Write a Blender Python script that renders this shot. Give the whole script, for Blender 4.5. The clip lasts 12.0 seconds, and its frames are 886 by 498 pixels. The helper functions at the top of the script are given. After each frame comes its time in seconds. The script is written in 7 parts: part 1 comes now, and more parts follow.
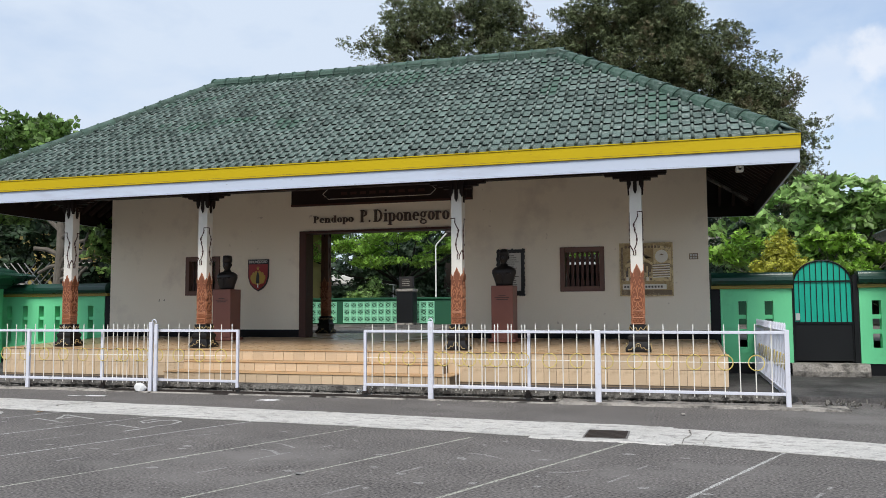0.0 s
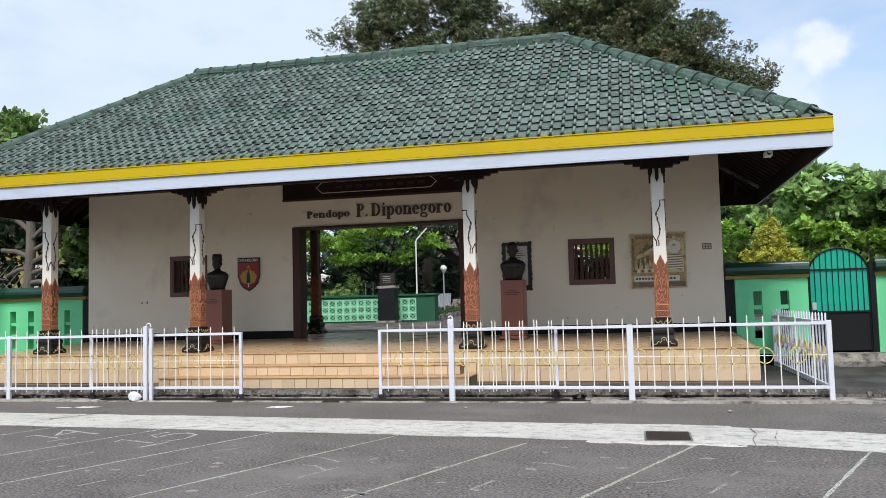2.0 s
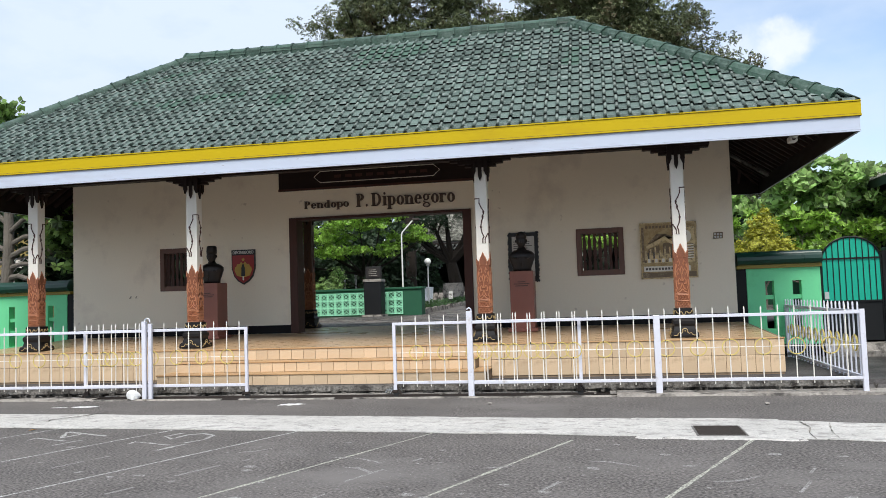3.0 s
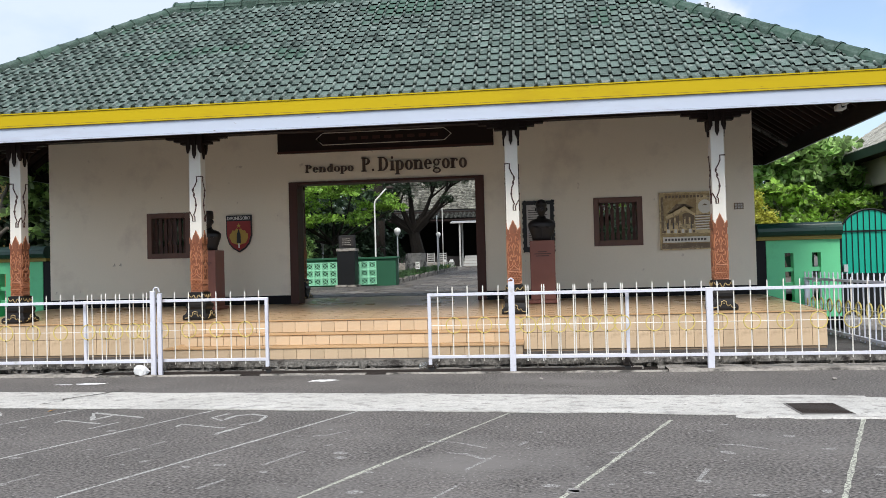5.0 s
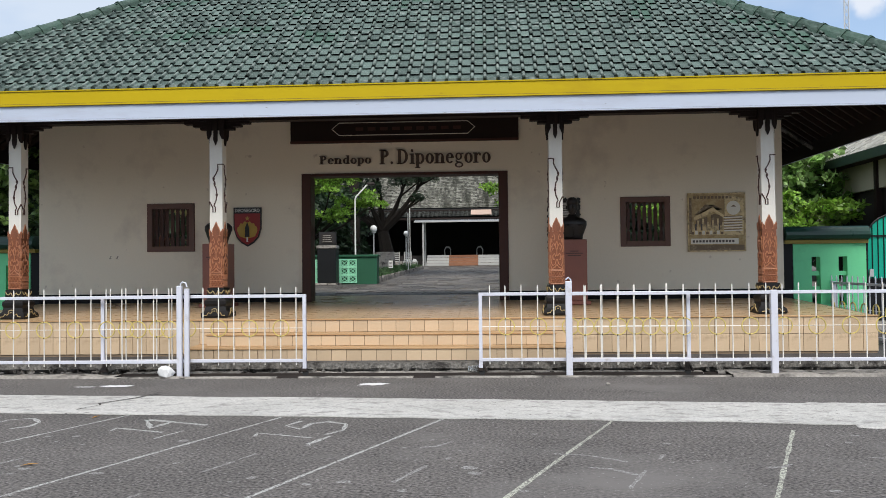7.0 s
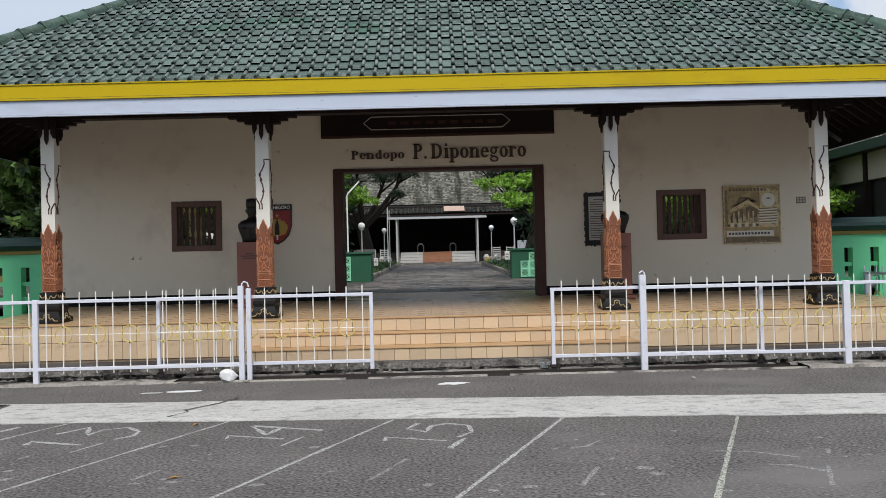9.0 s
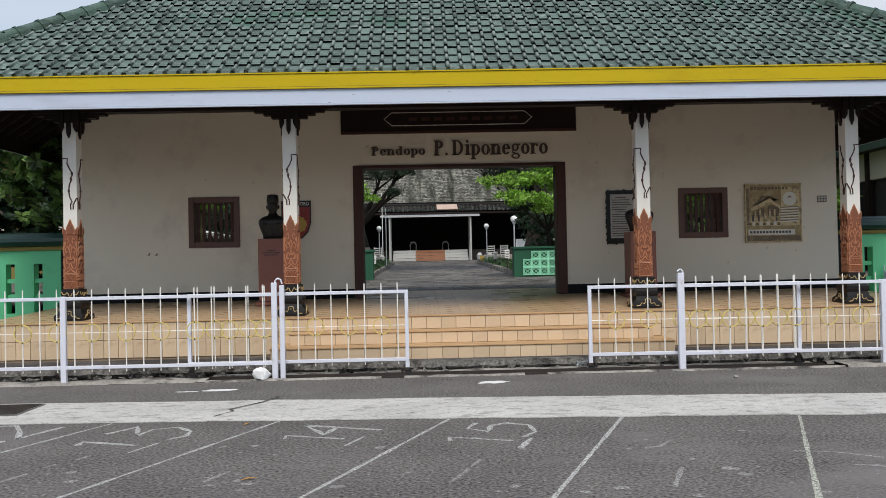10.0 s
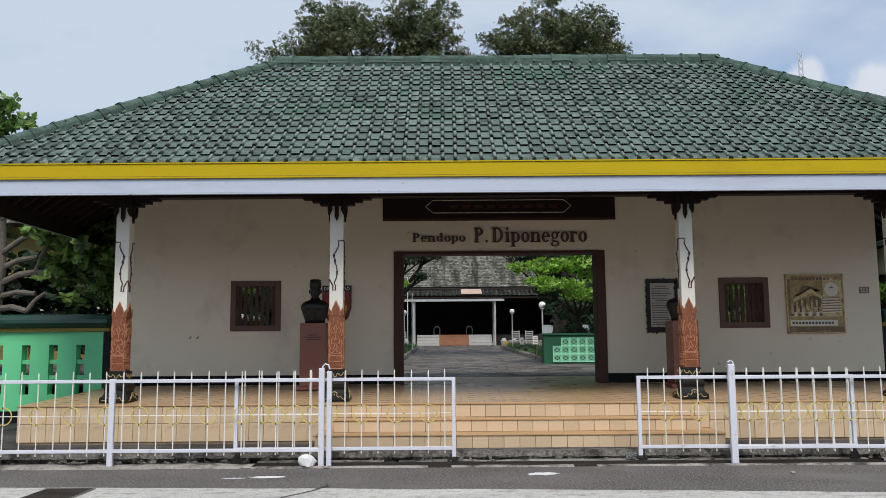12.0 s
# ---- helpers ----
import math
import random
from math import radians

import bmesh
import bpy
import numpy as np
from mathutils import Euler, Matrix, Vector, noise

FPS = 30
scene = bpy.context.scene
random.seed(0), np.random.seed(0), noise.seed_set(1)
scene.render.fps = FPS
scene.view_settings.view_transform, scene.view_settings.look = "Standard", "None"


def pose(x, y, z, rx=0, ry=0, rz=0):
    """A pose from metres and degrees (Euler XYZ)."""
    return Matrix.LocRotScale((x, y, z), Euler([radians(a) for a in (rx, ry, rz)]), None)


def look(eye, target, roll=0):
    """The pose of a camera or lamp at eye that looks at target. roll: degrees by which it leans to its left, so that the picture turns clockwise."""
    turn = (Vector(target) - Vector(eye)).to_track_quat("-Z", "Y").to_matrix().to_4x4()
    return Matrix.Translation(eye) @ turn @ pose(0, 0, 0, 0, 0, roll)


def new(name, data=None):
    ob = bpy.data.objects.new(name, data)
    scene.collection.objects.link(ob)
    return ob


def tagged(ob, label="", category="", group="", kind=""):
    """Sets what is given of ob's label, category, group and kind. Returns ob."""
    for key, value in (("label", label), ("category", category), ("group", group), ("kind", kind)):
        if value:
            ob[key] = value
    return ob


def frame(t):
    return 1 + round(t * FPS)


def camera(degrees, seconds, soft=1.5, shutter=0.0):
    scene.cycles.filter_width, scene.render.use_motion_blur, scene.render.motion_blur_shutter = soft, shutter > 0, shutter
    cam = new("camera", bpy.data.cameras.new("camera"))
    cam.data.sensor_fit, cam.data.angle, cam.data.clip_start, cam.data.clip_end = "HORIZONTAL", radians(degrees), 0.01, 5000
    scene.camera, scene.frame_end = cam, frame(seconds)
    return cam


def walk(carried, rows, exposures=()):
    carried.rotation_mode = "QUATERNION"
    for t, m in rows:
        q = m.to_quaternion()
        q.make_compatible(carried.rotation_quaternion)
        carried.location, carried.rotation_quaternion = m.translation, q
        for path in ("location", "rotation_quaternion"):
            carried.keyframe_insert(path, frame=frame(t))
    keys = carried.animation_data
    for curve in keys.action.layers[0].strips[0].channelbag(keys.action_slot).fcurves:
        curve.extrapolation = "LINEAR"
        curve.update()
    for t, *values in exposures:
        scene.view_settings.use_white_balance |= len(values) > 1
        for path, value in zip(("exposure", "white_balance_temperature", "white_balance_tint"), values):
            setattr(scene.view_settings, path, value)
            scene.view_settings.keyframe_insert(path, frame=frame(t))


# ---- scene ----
cam = camera(57.3, 12.0, soft=0.4)
PATH = [
    (0, (-0.2, 0.336, 1.368), (-0.758, 2.251, 1.515), -0.3),
    (0.5, (-0.314, 0.414, 1.37), (-0.852, 2.335, 1.515), -0.7),
    (1, (-0.563, 0.575, 1.376), (-1.08, 2.502, 1.52), -0.9),
    (1.5, (-0.906, 0.684, 1.366), (-1.395, 2.618, 1.51), -1.2),
    (2, (-1.24, 0.764, 1.393), (-1.699, 2.706, 1.529), -1.5),
    (2.5, (-1.647, 0.958, 1.388), (-2.067, 2.909, 1.519), -1.8),
    (3, (-2.009, 1.08, 1.373), (-2.394, 3.039, 1.493), -1.9),
    (3.2, (-2.123, 1.124, 1.381), (-2.496, 3.086, 1.496), -1.9),
    (5, (-3.452, 1.531, 1.395), (-3.692, 3.516, 1.439), -1.5),
    (5.5, (-3.828, 1.679, 1.385), (-4.028, 3.668, 1.423), -1.1),
    (6, (-4.161, 1.784, 1.379), (-4.331, 3.777, 1.416), -0.8),
    (6.5, (-4.534, 1.871, 1.402), (-4.674, 3.866, 1.442), -0.6),
    (7, (-4.881, 1.993, 1.385), (-4.986, 3.99, 1.427), -0.6),
    (7.2, (-5.027, 2.037, 1.406), (-5.119, 4.034, 1.444), -0.6),
    (8.8, (-6.173, 2.187, 1.404), (-6.18, 4.186, 1.441), -1.3),
    (9, (-6.327, 2.198, 1.392), (-6.321, 4.198, 1.425), -1.4),
    (9.5, (-6.685, 2.251, 1.404), (-6.659, 4.25, 1.434), -1.5),
    (10, (-6.962, 2.339, 1.387), (-6.918, 4.338, 1.416), -1.2),
    (10.5, (-7.171, 2.378, 1.397), (-7.117, 4.377, 1.429), -0.7),
    (11, (-7.289, 2.328, 1.405), (-7.242, 4.326, 1.467), -0.3),
    (11.5, (-7.306, 2.276, 1.417), (-7.282, 4.271, 1.565), -0.3),
    (12, (-7.312, 2.27, 1.428), (-7.314, 4.256, 1.664), -0.4),
]
EXPOSURES = [(0, 0.32), (1.2, 0.39), (2.5, 0.50), (4, 0.53), (5.5, 0.48), (7, 0.30), (9, 0.14), (10.5, 0.11), (11.2, 0.10), (12, 0.07)]
walk(cam, [(t, look(eye, target, roll)) for t, eye, target, roll in PATH], EXPOSURES)

# ---------------------------------------------------------------- world and light
SUN_ELEV, SUN_ROT = radians(54), radians(176)
world = bpy.data.worlds.new("sky")
scene.world = world
world.use_nodes = True
wn, wl = world.node_tree.nodes, world.node_tree.links
wn.clear()
w_out = wn.new("ShaderNodeOutputWorld")
w_bg = wn.new("ShaderNodeBackground")
w_sky = wn.new("ShaderNodeTexSky")
w_sky.sky_type = "NISHITA"
w_sky.sun_disc = False
w_sky.sun_elevation, w_sky.sun_rotation = SUN_ELEV, SUN_ROT
w_sky.air_density, w_sky.dust_density, w_sky.ozone_density = 1.0, 1.6, 1.5
w_co = wn.new("ShaderNodeTexCoord")
w_map = wn.new("ShaderNodeMapping")
w_map.inputs["Scale"].default_value = (1.0, 1.0, 2.2)
w_map.inputs["Location"].default_value = (0.75, 0.2, 0.4)
w_noise = wn.new("ShaderNodeTexNoise")
w_noise.inputs["Scale"].default_value, w_noise.inputs["Detail"].default_value = 2.3, 7.0
w_noise.inputs["Roughness"].default_value = 0.52
w_ramp = wn.new("ShaderNodeValToRGB")
w_ramp.color_ramp.elements[0].position, w_ramp.color_ramp.elements[1].position = 0.35, 0.57
w_ramp.color_ramp.elements[0].color = (0.18, 0.18, 0.18, 1)
w_mix = wn.new("ShaderNodeMix")
w_mix.data_type = "RGBA"
w_mix.inputs["B"].default_value = (3.65, 4.2, 5.0, 1)
wl.new(w_co.outputs["Generated"], w_map.inputs["Vector"])
wl.new(w_map.outputs["Vector"], w_noise.inputs["Vector"])
w_sep = wn.new("ShaderNodeSeparateXYZ")
w_add = wn.new("ShaderNodeMath")
w_add.operation = "MULTIPLY_ADD"
w_add.inputs[1].default_value = -0.07
wl.new(w_co.outputs["Generated"], w_sep.inputs["Vector"])
wl.new(w_sep.outputs["X"], w_add.inputs[0])
wl.new(w_noise.outputs["Fac"], w_add.inputs[2])
wl.new(w_add.outputs[0], w_ramp.inputs["Fac"])
wl.new(w_ramp.outputs["Color"], w_mix.inputs["Factor"])
wl.new(w_sky.outputs["Color"], w_mix.inputs["A"])
w_colour = w_mix.outputs["Result"]
w_puff = wn.new("ShaderNodeTexNoise")
w_puff.inputs["Scale"].default_value, w_puff.inputs["Detail"].default_value = 26.0, 6.0
wl.new(w_co.outputs["Generated"], w_puff.inputs["Vector"])
for where, size, amount in (((0.210, 0.940, 0.268), 0.036, 0.75), ((0.150, 0.955, 0.245), 0.075, 0.45), ((0.404, 0.866, 0.284), 0.032, 0.8), ((0.470, 0.840, 0.262), 0.050, 0.8)):
    # one heap of white cloud: the nearer to its middle, the denser
    w_far = wn.new("ShaderNodeVectorMath")
    w_far.operation = "DISTANCE"
    w_far.inputs[1].default_value = where
    wl.new(w_co.outputs["Generated"], w_far.inputs[0])
    w_edge = wn.new("ShaderNodeMath")
    w_edge.operation = "MULTIPLY_ADD"
    w_edge.inputs[1].default_value = -1.6 * size
    wl.new(w_puff.outputs["Fac"], w_edge.inputs[0])
    wl.new(w_far.outputs["Value"], w_edge.inputs[2])
    w_range = wn.new("ShaderNodeMapRange")
    w_range.interpolation_type = "SMOOTHSTEP"
    w_range.inputs["From Min"].default_value, w_range.inputs["From Max"].default_value = 0.10 * size, -0.45 * size
    w_range.inputs["To Max"].default_value = amount
    wl.new(w_edge.outputs[0], w_range.inputs["Value"])
    w_heap = wn.new("ShaderNodeMix")
    w_heap.data_type = "RGBA"
    w_heap.inputs["B"].default_value = (4.75, 4.95, 5.35, 1)
    wl.new(w_range.outputs["Result"], w_heap.inputs["Factor"])
    wl.new(w_colour, w_heap.inputs["A"])
    w_colour = w_heap.outputs["Result"]
wl.new(w_colour, w_bg.inputs["Color"])
w_bg.inputs["Strength"].default_value = 0.15
wl.new(w_bg.outputs["Background"], w_out.inputs["Surface"])

sun_data = bpy.data.lights.new("sun", "SUN")
sun_data.energy, sun_data.angle, sun_data.color = 2.7, radians(28), (1.0, 0.96, 0.9)
sun = new("sun", sun_data)
sun.matrix_world = look((0, 0, 30), Vector((0, 0, 30)) - Vector((math.sin(SUN_ROT) * math.cos(SUN_ELEV), math.cos(SUN_ROT) * math.cos(SUN_ELEV), math.sin(SUN_ELEV))))


# ---------------------------------------------------------------- materials
def mat(name, col, rough=0.6, var=0.12, scale=2.0, fine=40.0, bump=0.15, metal=0.0, dirt=None, dirt_at=0.62,
        dirt_scale=1.2, island=0.0, rand=0.0, spec=0.5, stretch=(1, 1, 1), translucent=0.0, bump_dist=0.004, grain=1.6, specks=None):
    """A procedural surface: base colour with coarse and fine variation, optional dirt patches, relief."""
    m = bpy.data.materials.new(name)
    m.use_nodes = True
    n, l = m.node_tree.nodes, m.node_tree.links
    bsdf = n["Principled BSDF"]
    bsdf.inputs["Metallic"].default_value = metal
    bsdf.inputs["Specular IOR Level"].default_value = spec
    co = n.new("ShaderNodeTexCoord")
    mp = n.new("ShaderNodeMapping")
    mp.inputs["Scale"].default_value = stretch
    l.new(co.outputs["Object"], mp.inputs["Vector"])

    def tex(s, detail):
        t = n.new("ShaderNodeTexNoise")
        t.inputs["Scale"].default_value, t.inputs["Detail"].default_value = s, detail
        l.new(mp.outputs["Vector"], t.inputs["Vector"])
        return t

    def math_node(op, a, b):
        k = n.new("ShaderNodeMath")
        k.operation = op
        for i, v in enumerate((a, b)):
            if isinstance(v, (int, float)):
                k.inputs[i].default_value = v
            else:
                l.new(v, k.inputs[i])
        return k.outputs[0]

    big, small = tex(scale, 4), tex(fine, 3)
    v = math_node("ADD", math_node("MULTIPLY", math_node("SUBTRACT", big.outputs["Fac"], 0.5), 2.4 * var),
                  math_node("MULTIPLY", math_node("SUBTRACT", small.outputs["Fac"], 0.5), grain * var))
    if island:
        g = n.new("ShaderNodeNewGeometry")
        v = math_node("ADD", v, math_node("MULTIPLY", math_node("SUBTRACT", g.outputs["Random Per Island"], 0.5), 2 * island))
    if rand:
        o = n.new("ShaderNodeObjectInfo")
        v = math_node("ADD", v, math_node("MULTIPLY", math_node("SUBTRACT", o.outputs["Random"], 0.5), 2 * rand))
    hsv = n.new("ShaderNodeHueSaturation")
    hsv.inputs["Color"].default_value = (*col, 1)
    l.new(math_node("ADD", v, 1.0), hsv.inputs["Value"])
    colour = hsv.outputs["Color"]
    if dirt:
        d = tex(dirt_scale, 9)
        d.inputs["Roughness"].default_value = 0.65
        r = n.new("ShaderNodeValToRGB")
        r.color_ramp.elements[0].position, r.color_ramp.elements[1].position = dirt_at - 0.06, dirt_at + 0.08
        l.new(d.outputs["Fac"], r.inputs["Fac"])
        mx = n.new("ShaderNodeMix")
        mx.data_type = "RGBA"
        l.new(r.outputs["Color"], mx.inputs["Factor"])
        l.new(colour, mx.inputs["A"])
        mx.inputs["B"].default_value = (*dirt, 1)
        colour = mx.outputs["Result"]
    if specks:
        sc, amount, at = specks
        d = tex(at, 2)
        r = n.new("ShaderNodeValToRGB")
        r.color_ramp.elements[0].position, r.color_ramp.elements[1].position = amount, amount + 0.05
        l.new(d.outputs["Fac"], r.inputs["Fac"])
        mx = n.new("ShaderNodeMix")
        mx.data_type = "RGBA"
        l.new(r.outputs["Color"], mx.inputs["Factor"])
        l.new(colour, mx.inputs["A"])
        mx.inputs["B"].default_value = (*sc, 1)
        colour = mx.outputs["Result"]
    l.new(colour, bsdf.inputs["Base Color"])
    l.new(math_node("ADD", math_node("MULTIPLY", math_node("SUBTRACT", big.outputs["Fac"], 0.5), 0.25), rough), bsdf.inputs["Roughness"])
    if bump:
        b = n.new("ShaderNodeBump")
        b.inputs["Strength"].default_value, b.inputs["Distance"].default_value = bump, bump_dist
        l.new(small.outputs["Fac"], b.inputs["Height"])
        l.new(b.outputs["Normal"], bsdf.inputs["Normal"])
    if translucent:
        tr = n.new("ShaderNodeBsdfTranslucent")
        l.new(colour, tr.inputs["Color"])
        ms = n.new("ShaderNodeMixShader")
        ms.inputs["Fac"].default_value = translucent
        l.new(bsdf.outputs["BSDF"], ms.inputs[1])
        l.new(tr.outputs["BSDF"], ms.inputs[2])
        l.new(ms.outputs["Shader"], n["Material Output"].inputs["Surface"])
    return m


M = {}
M["asphalt"] = mat("asphalt", (0.117, 0.107, 0.100), 0.88, 0.36, 1.3, 50, 0.25, dirt=(0.162, 0.150, 0.141), dirt_at=0.57, dirt_scale=0.5, bump_dist=0.010, grain=11.0, specks=((0.30, 0.287, 0.276), 0.66, 42), stretch=(0.8, 1, 1), spec=0.3)
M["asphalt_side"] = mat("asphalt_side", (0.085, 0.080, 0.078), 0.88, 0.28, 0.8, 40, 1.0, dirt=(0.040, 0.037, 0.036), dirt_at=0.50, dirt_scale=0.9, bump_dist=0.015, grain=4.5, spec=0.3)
M["concrete_strip"] = mat("concrete_strip", (0.49, 0.475, 0.445), 0.9, 0.2, 1.5, 60, 0.9, dirt=(0.29, 0.276, 0.26), dirt_at=0.57, dirt_scale=6.5, stretch=(0.7, 1.2, 1), bump_dist=0.008, grain=5.0, specks=((0.20, 0.19, 0.18), 0.66, 22), spec=0.3)
M["kerb"] = mat("kerb", (0.155, 0.146, 0.132), 0.95, 0.4, 3.0, 30, 1.0, dirt=(0.040, 0.036, 0.033), dirt_at=0.53, dirt_scale=6.0, bump_dist=0.03, grain=5, spec=0.2)
M["lip"] = mat("lip", (0.31, 0.288, 0.258), 0.95, 0.3, 2.5, 26, 1.0, dirt=(0.07, 0.065, 0.060), dirt_at=0.54, dirt_scale=3.2, bump_dist=0.02, grain=3.5, spec=0.2)
M["road_paint"] = mat("road_paint", (0.48, 0.48, 0.455), 0.85, 0.25, 3, 60, 0.6, dirt=(0.14, 0.130, 0.122), dirt_at=0.51, dirt_scale=55, grain=4, spec=0.3)
M["road_paint_yellow"] = mat("road_paint_yellow", (0.50, 0.51, 0.42), 0.85, 0.2, 3, 40, 0.6, dirt=(0.15, 0.139, 0.131), dirt_at=0.49, dirt_scale=55, grain=3, spec=0.3)
M["road_paint_faint"] = mat("road_paint_faint", (0.36, 0.355, 0.34), 0.85, 0.2, 3, 40, 0.6, dirt=(0.15, 0.139, 0.131), dirt_at=0.47, dirt_scale=55, grain=3, spec=0.3)
M["drain_iron"] = mat("drain_iron", (0.17, 0.16, 0.15), 0.7, 0.3, 4, 60, 0.4, metal=0.3)
M["tile_riser"] = mat("tile_riser", (0.60, 0.450, 0.295), 0.42, 0.08, 2, 30, 0.05, rand=0.10, dirt=(0.41, 0.285, 0.175), dirt_at=0.57, dirt_scale=3.4)
M["tile_floor"] = mat("tile_floor", (0.51, 0.345, 0.195), 0.30, 0.08, 1.2, 30, 0.03, island=0.05, dirt=(0.42, 0.275, 0.15), dirt_at=0.57, dirt_scale=0.8, spec=0.3)
M["tile_floor_piece"] = mat("tile_floor_piece", (0.49, 0.328, 0.184), 0.30, 0.08, 3, 30, 0.03, rand=0.06, spec=0.3)
M["grout"] = mat("grout", (0.22, 0.16, 0.105), 0.9, 0.2, 3, 50, 0.3)
M["nosing"] = mat("nosing", (0.46, 0.285, 0.14), 0.45, 0.08, 2, 30, 0.05)
M["wall"] = mat("wall_paint", (0.80, 0.728, 0.592), 0.85, 0.04, 0.7, 30, 0.12, dirt=(0.68, 0.605, 0.495), dirt_at=0.60, dirt_scale=0.8, specks=((0.60, 0.52, 0.42), 0.72, 6))
M["skirt"] = mat("skirt_paint", (0.007, 0.007, 0.008), 0.7, 0.2, 2, 40, 0.1, spec=0.2)
M["brown"] = mat("brown_wood", (0.060, 0.022, 0.015), 0.55, 0.2, 2, 30, 0.25, stretch=(6, 6, 1), spec=0.35)
M["brown_frame"] = mat("brown_frame", (0.115, 0.052, 0.034), 0.5, 0.18, 2, 30, 0.25, stretch=(6, 6, 1))
M["dark_wood"] = mat("dark_wood", (0.018, 0.010, 0.008), 0.6, 0.25, 2, 30, 0.3, stretch=(1, 1, 5), spec=0.25)
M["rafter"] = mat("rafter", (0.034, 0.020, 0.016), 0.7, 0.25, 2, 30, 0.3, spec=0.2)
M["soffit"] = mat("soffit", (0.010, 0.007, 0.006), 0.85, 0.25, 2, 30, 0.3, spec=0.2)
M["white_paint"] = mat("white_column_paint", (0.76, 0.725, 0.65), 0.6, 0.05, 1.5, 30, 0.1, dirt=(0.56, 0.53, 0.47), dirt_at=0.66, dirt_scale=3)
M["carved"] = mat("carved_wood", (0.20, 0.065, 0.028), 0.5, 0.3, 9, 60, 0.6, grain=3)
M["carved_high"] = mat("carved_wood_relief", (0.40, 0.165, 0.08), 0.45, 0.25, 9, 60, 0.4)
M["scroll"] = mat("scroll_paint", (0.07, 0.028, 0.02), 0.55, 0.15, 5, 60, 0.2)
M["plinth"] = mat("black_plinth", (0.010, 0.009, 0.009), 0.5, 0.25, 5, 60, 0.3, spec=0.3)
M["gold"] = mat("gold_trim", (0.45, 0.34, 0.16), 0.5, 0.2, 8, 60, 0.2, metal=0.2)
M["yellow"] = mat("yellow_paint", (0.49, 0.355, 0.006), 0.55, 0.05, 1.0, 30, 0.08, dirt=(0.44, 0.305, 0.008), dirt_at=0.62, dirt_scale=1.8, stretch=(0.4, 1, 2), specks=((0.24, 0.16, 0.02), 0.72, 14), spec=0.15)
M["fascia_white"] = mat("fascia_white", (0.475, 0.53, 0.63), 0.55, 0.03, 1.0, 30, 0.06, dirt=(0.42, 0.45, 0.53), dirt_at=0.62, dirt_scale=1.8, stretch=(0.4, 1, 2), specks=((0.18, 0.16, 0.15), 0.70, 16))
M["roof_tile"] = mat("roof_tile", (0.103, 0.140, 0.126), 0.85, 0.35, 6, 50, 0.6, rand=0.28, dirt=(0.235, 0.272, 0.255), dirt_at=0.59, dirt_scale=8, grain=4, specks=((0.078, 0.132, 0.105), 0.60, 3), spec=0.12)
M["roof_tile_mass"] = mat("roof_tile_mass", (0.103, 0.140, 0.126), 0.85, 0.35, 2.2, 50, 0.6, island=0.28, dirt=(0.235, 0.272, 0.255), dirt_at=0.59, dirt_scale=8, grain=4, specks=((0.078, 0.132, 0.105), 0.60, 1.1), spec=0.12)
# paler tone for the tile rolls: their highlights are put into the colour
M["roof_highlight_tone"] = mat("roof_highlight_tone", (0.136, 0.176, 0.156), 0.85, 0.4, 5, 50, 0.6, rand=0.5, dirt=(0.29, 0.33, 0.305), dirt_at=0.57, dirt_scale=6, grain=3, spec=0.12)
M["roof_highlight_tone_mass"] = mat("roof_highlight_tone_mass", (0.136, 0.176, 0.156), 0.85, 0.4, 2.2, 50, 0.6, island=0.5, dirt=(0.29, 0.33, 0.305), dirt_at=0.57, dirt_scale=6, grain=3, spec=0.12)
M["roof_cap"] = mat("roof_cap", (0.036, 0.072, 0.053), 0.6, 0.4, 3, 50, 0.6, rand=0.3, dirt=(0.085, 0.125, 0.105), dirt_at=0.58, dirt_scale=5, grain=4, spec=0.3)
M["roof_deck"] = mat("roof_deck", (0.018, 0.018, 0.017), 0.9, 0.2, 3, 40, 0.2)
M["fence"] = mat("fence_white", (0.66, 0.67, 0.74), 0.42, 0.04, 4, 60, 0.08, dirt=(0.48, 0.46, 0.46), dirt_at=0.64, dirt_scale=7)
M["bar_cream"] = mat("bar_cream", (0.80, 0.77, 0.70), 0.42, 0.06, 4, 60, 0.08)
M["ring_yellow"] = mat("ring_yellow", (0.64, 0.51, 0.15), 0.45, 0.12, 6, 60, 0.1)
M["rubber"] = mat("rubber", (0.02, 0.02, 0.02), 0.8, 0.2, 6, 60, 0.2)
M["steel_dark"] = mat("steel_dark", (0.05, 0.04, 0.035), 0.7, 0.3, 6, 60, 0.3, metal=0.5)
M["green"] = mat("mint_green_paint", (0.165, 0.69, 0.33), 0.6, 0.05, 1.0, 30, 0.12, dirt=(0.135, 0.58, 0.275), dirt_at=0.62, dirt_scale=1.4)
M["green_cap"] = mat("dark_green_paint", (0.008, 0.045, 0.028), 0.3, 0.2, 2, 30, 0.1)
# yellow wall band; shade is mixed into this olive colour
M["band_yellow_shaded"] = mat("shaded_yellow_band_paint", (0.26, 0.20, 0.035), 0.6, 0.15, 2, 30, 0.1)
M["teal"] = mat("teal_sheet", (0.0, 0.36, 0.245), 0.45, 0.06, 2, 30, 0.08)
M["gate_black"] = mat("gate_black", (0.008, 0.009, 0.010), 0.55, 0.15, 2, 30, 0.1, spec=0.25)
M["planter"] = mat("planter_green", (0.010, 0.085, 0.040), 0.6, 0.15, 1.5, 30, 0.2)
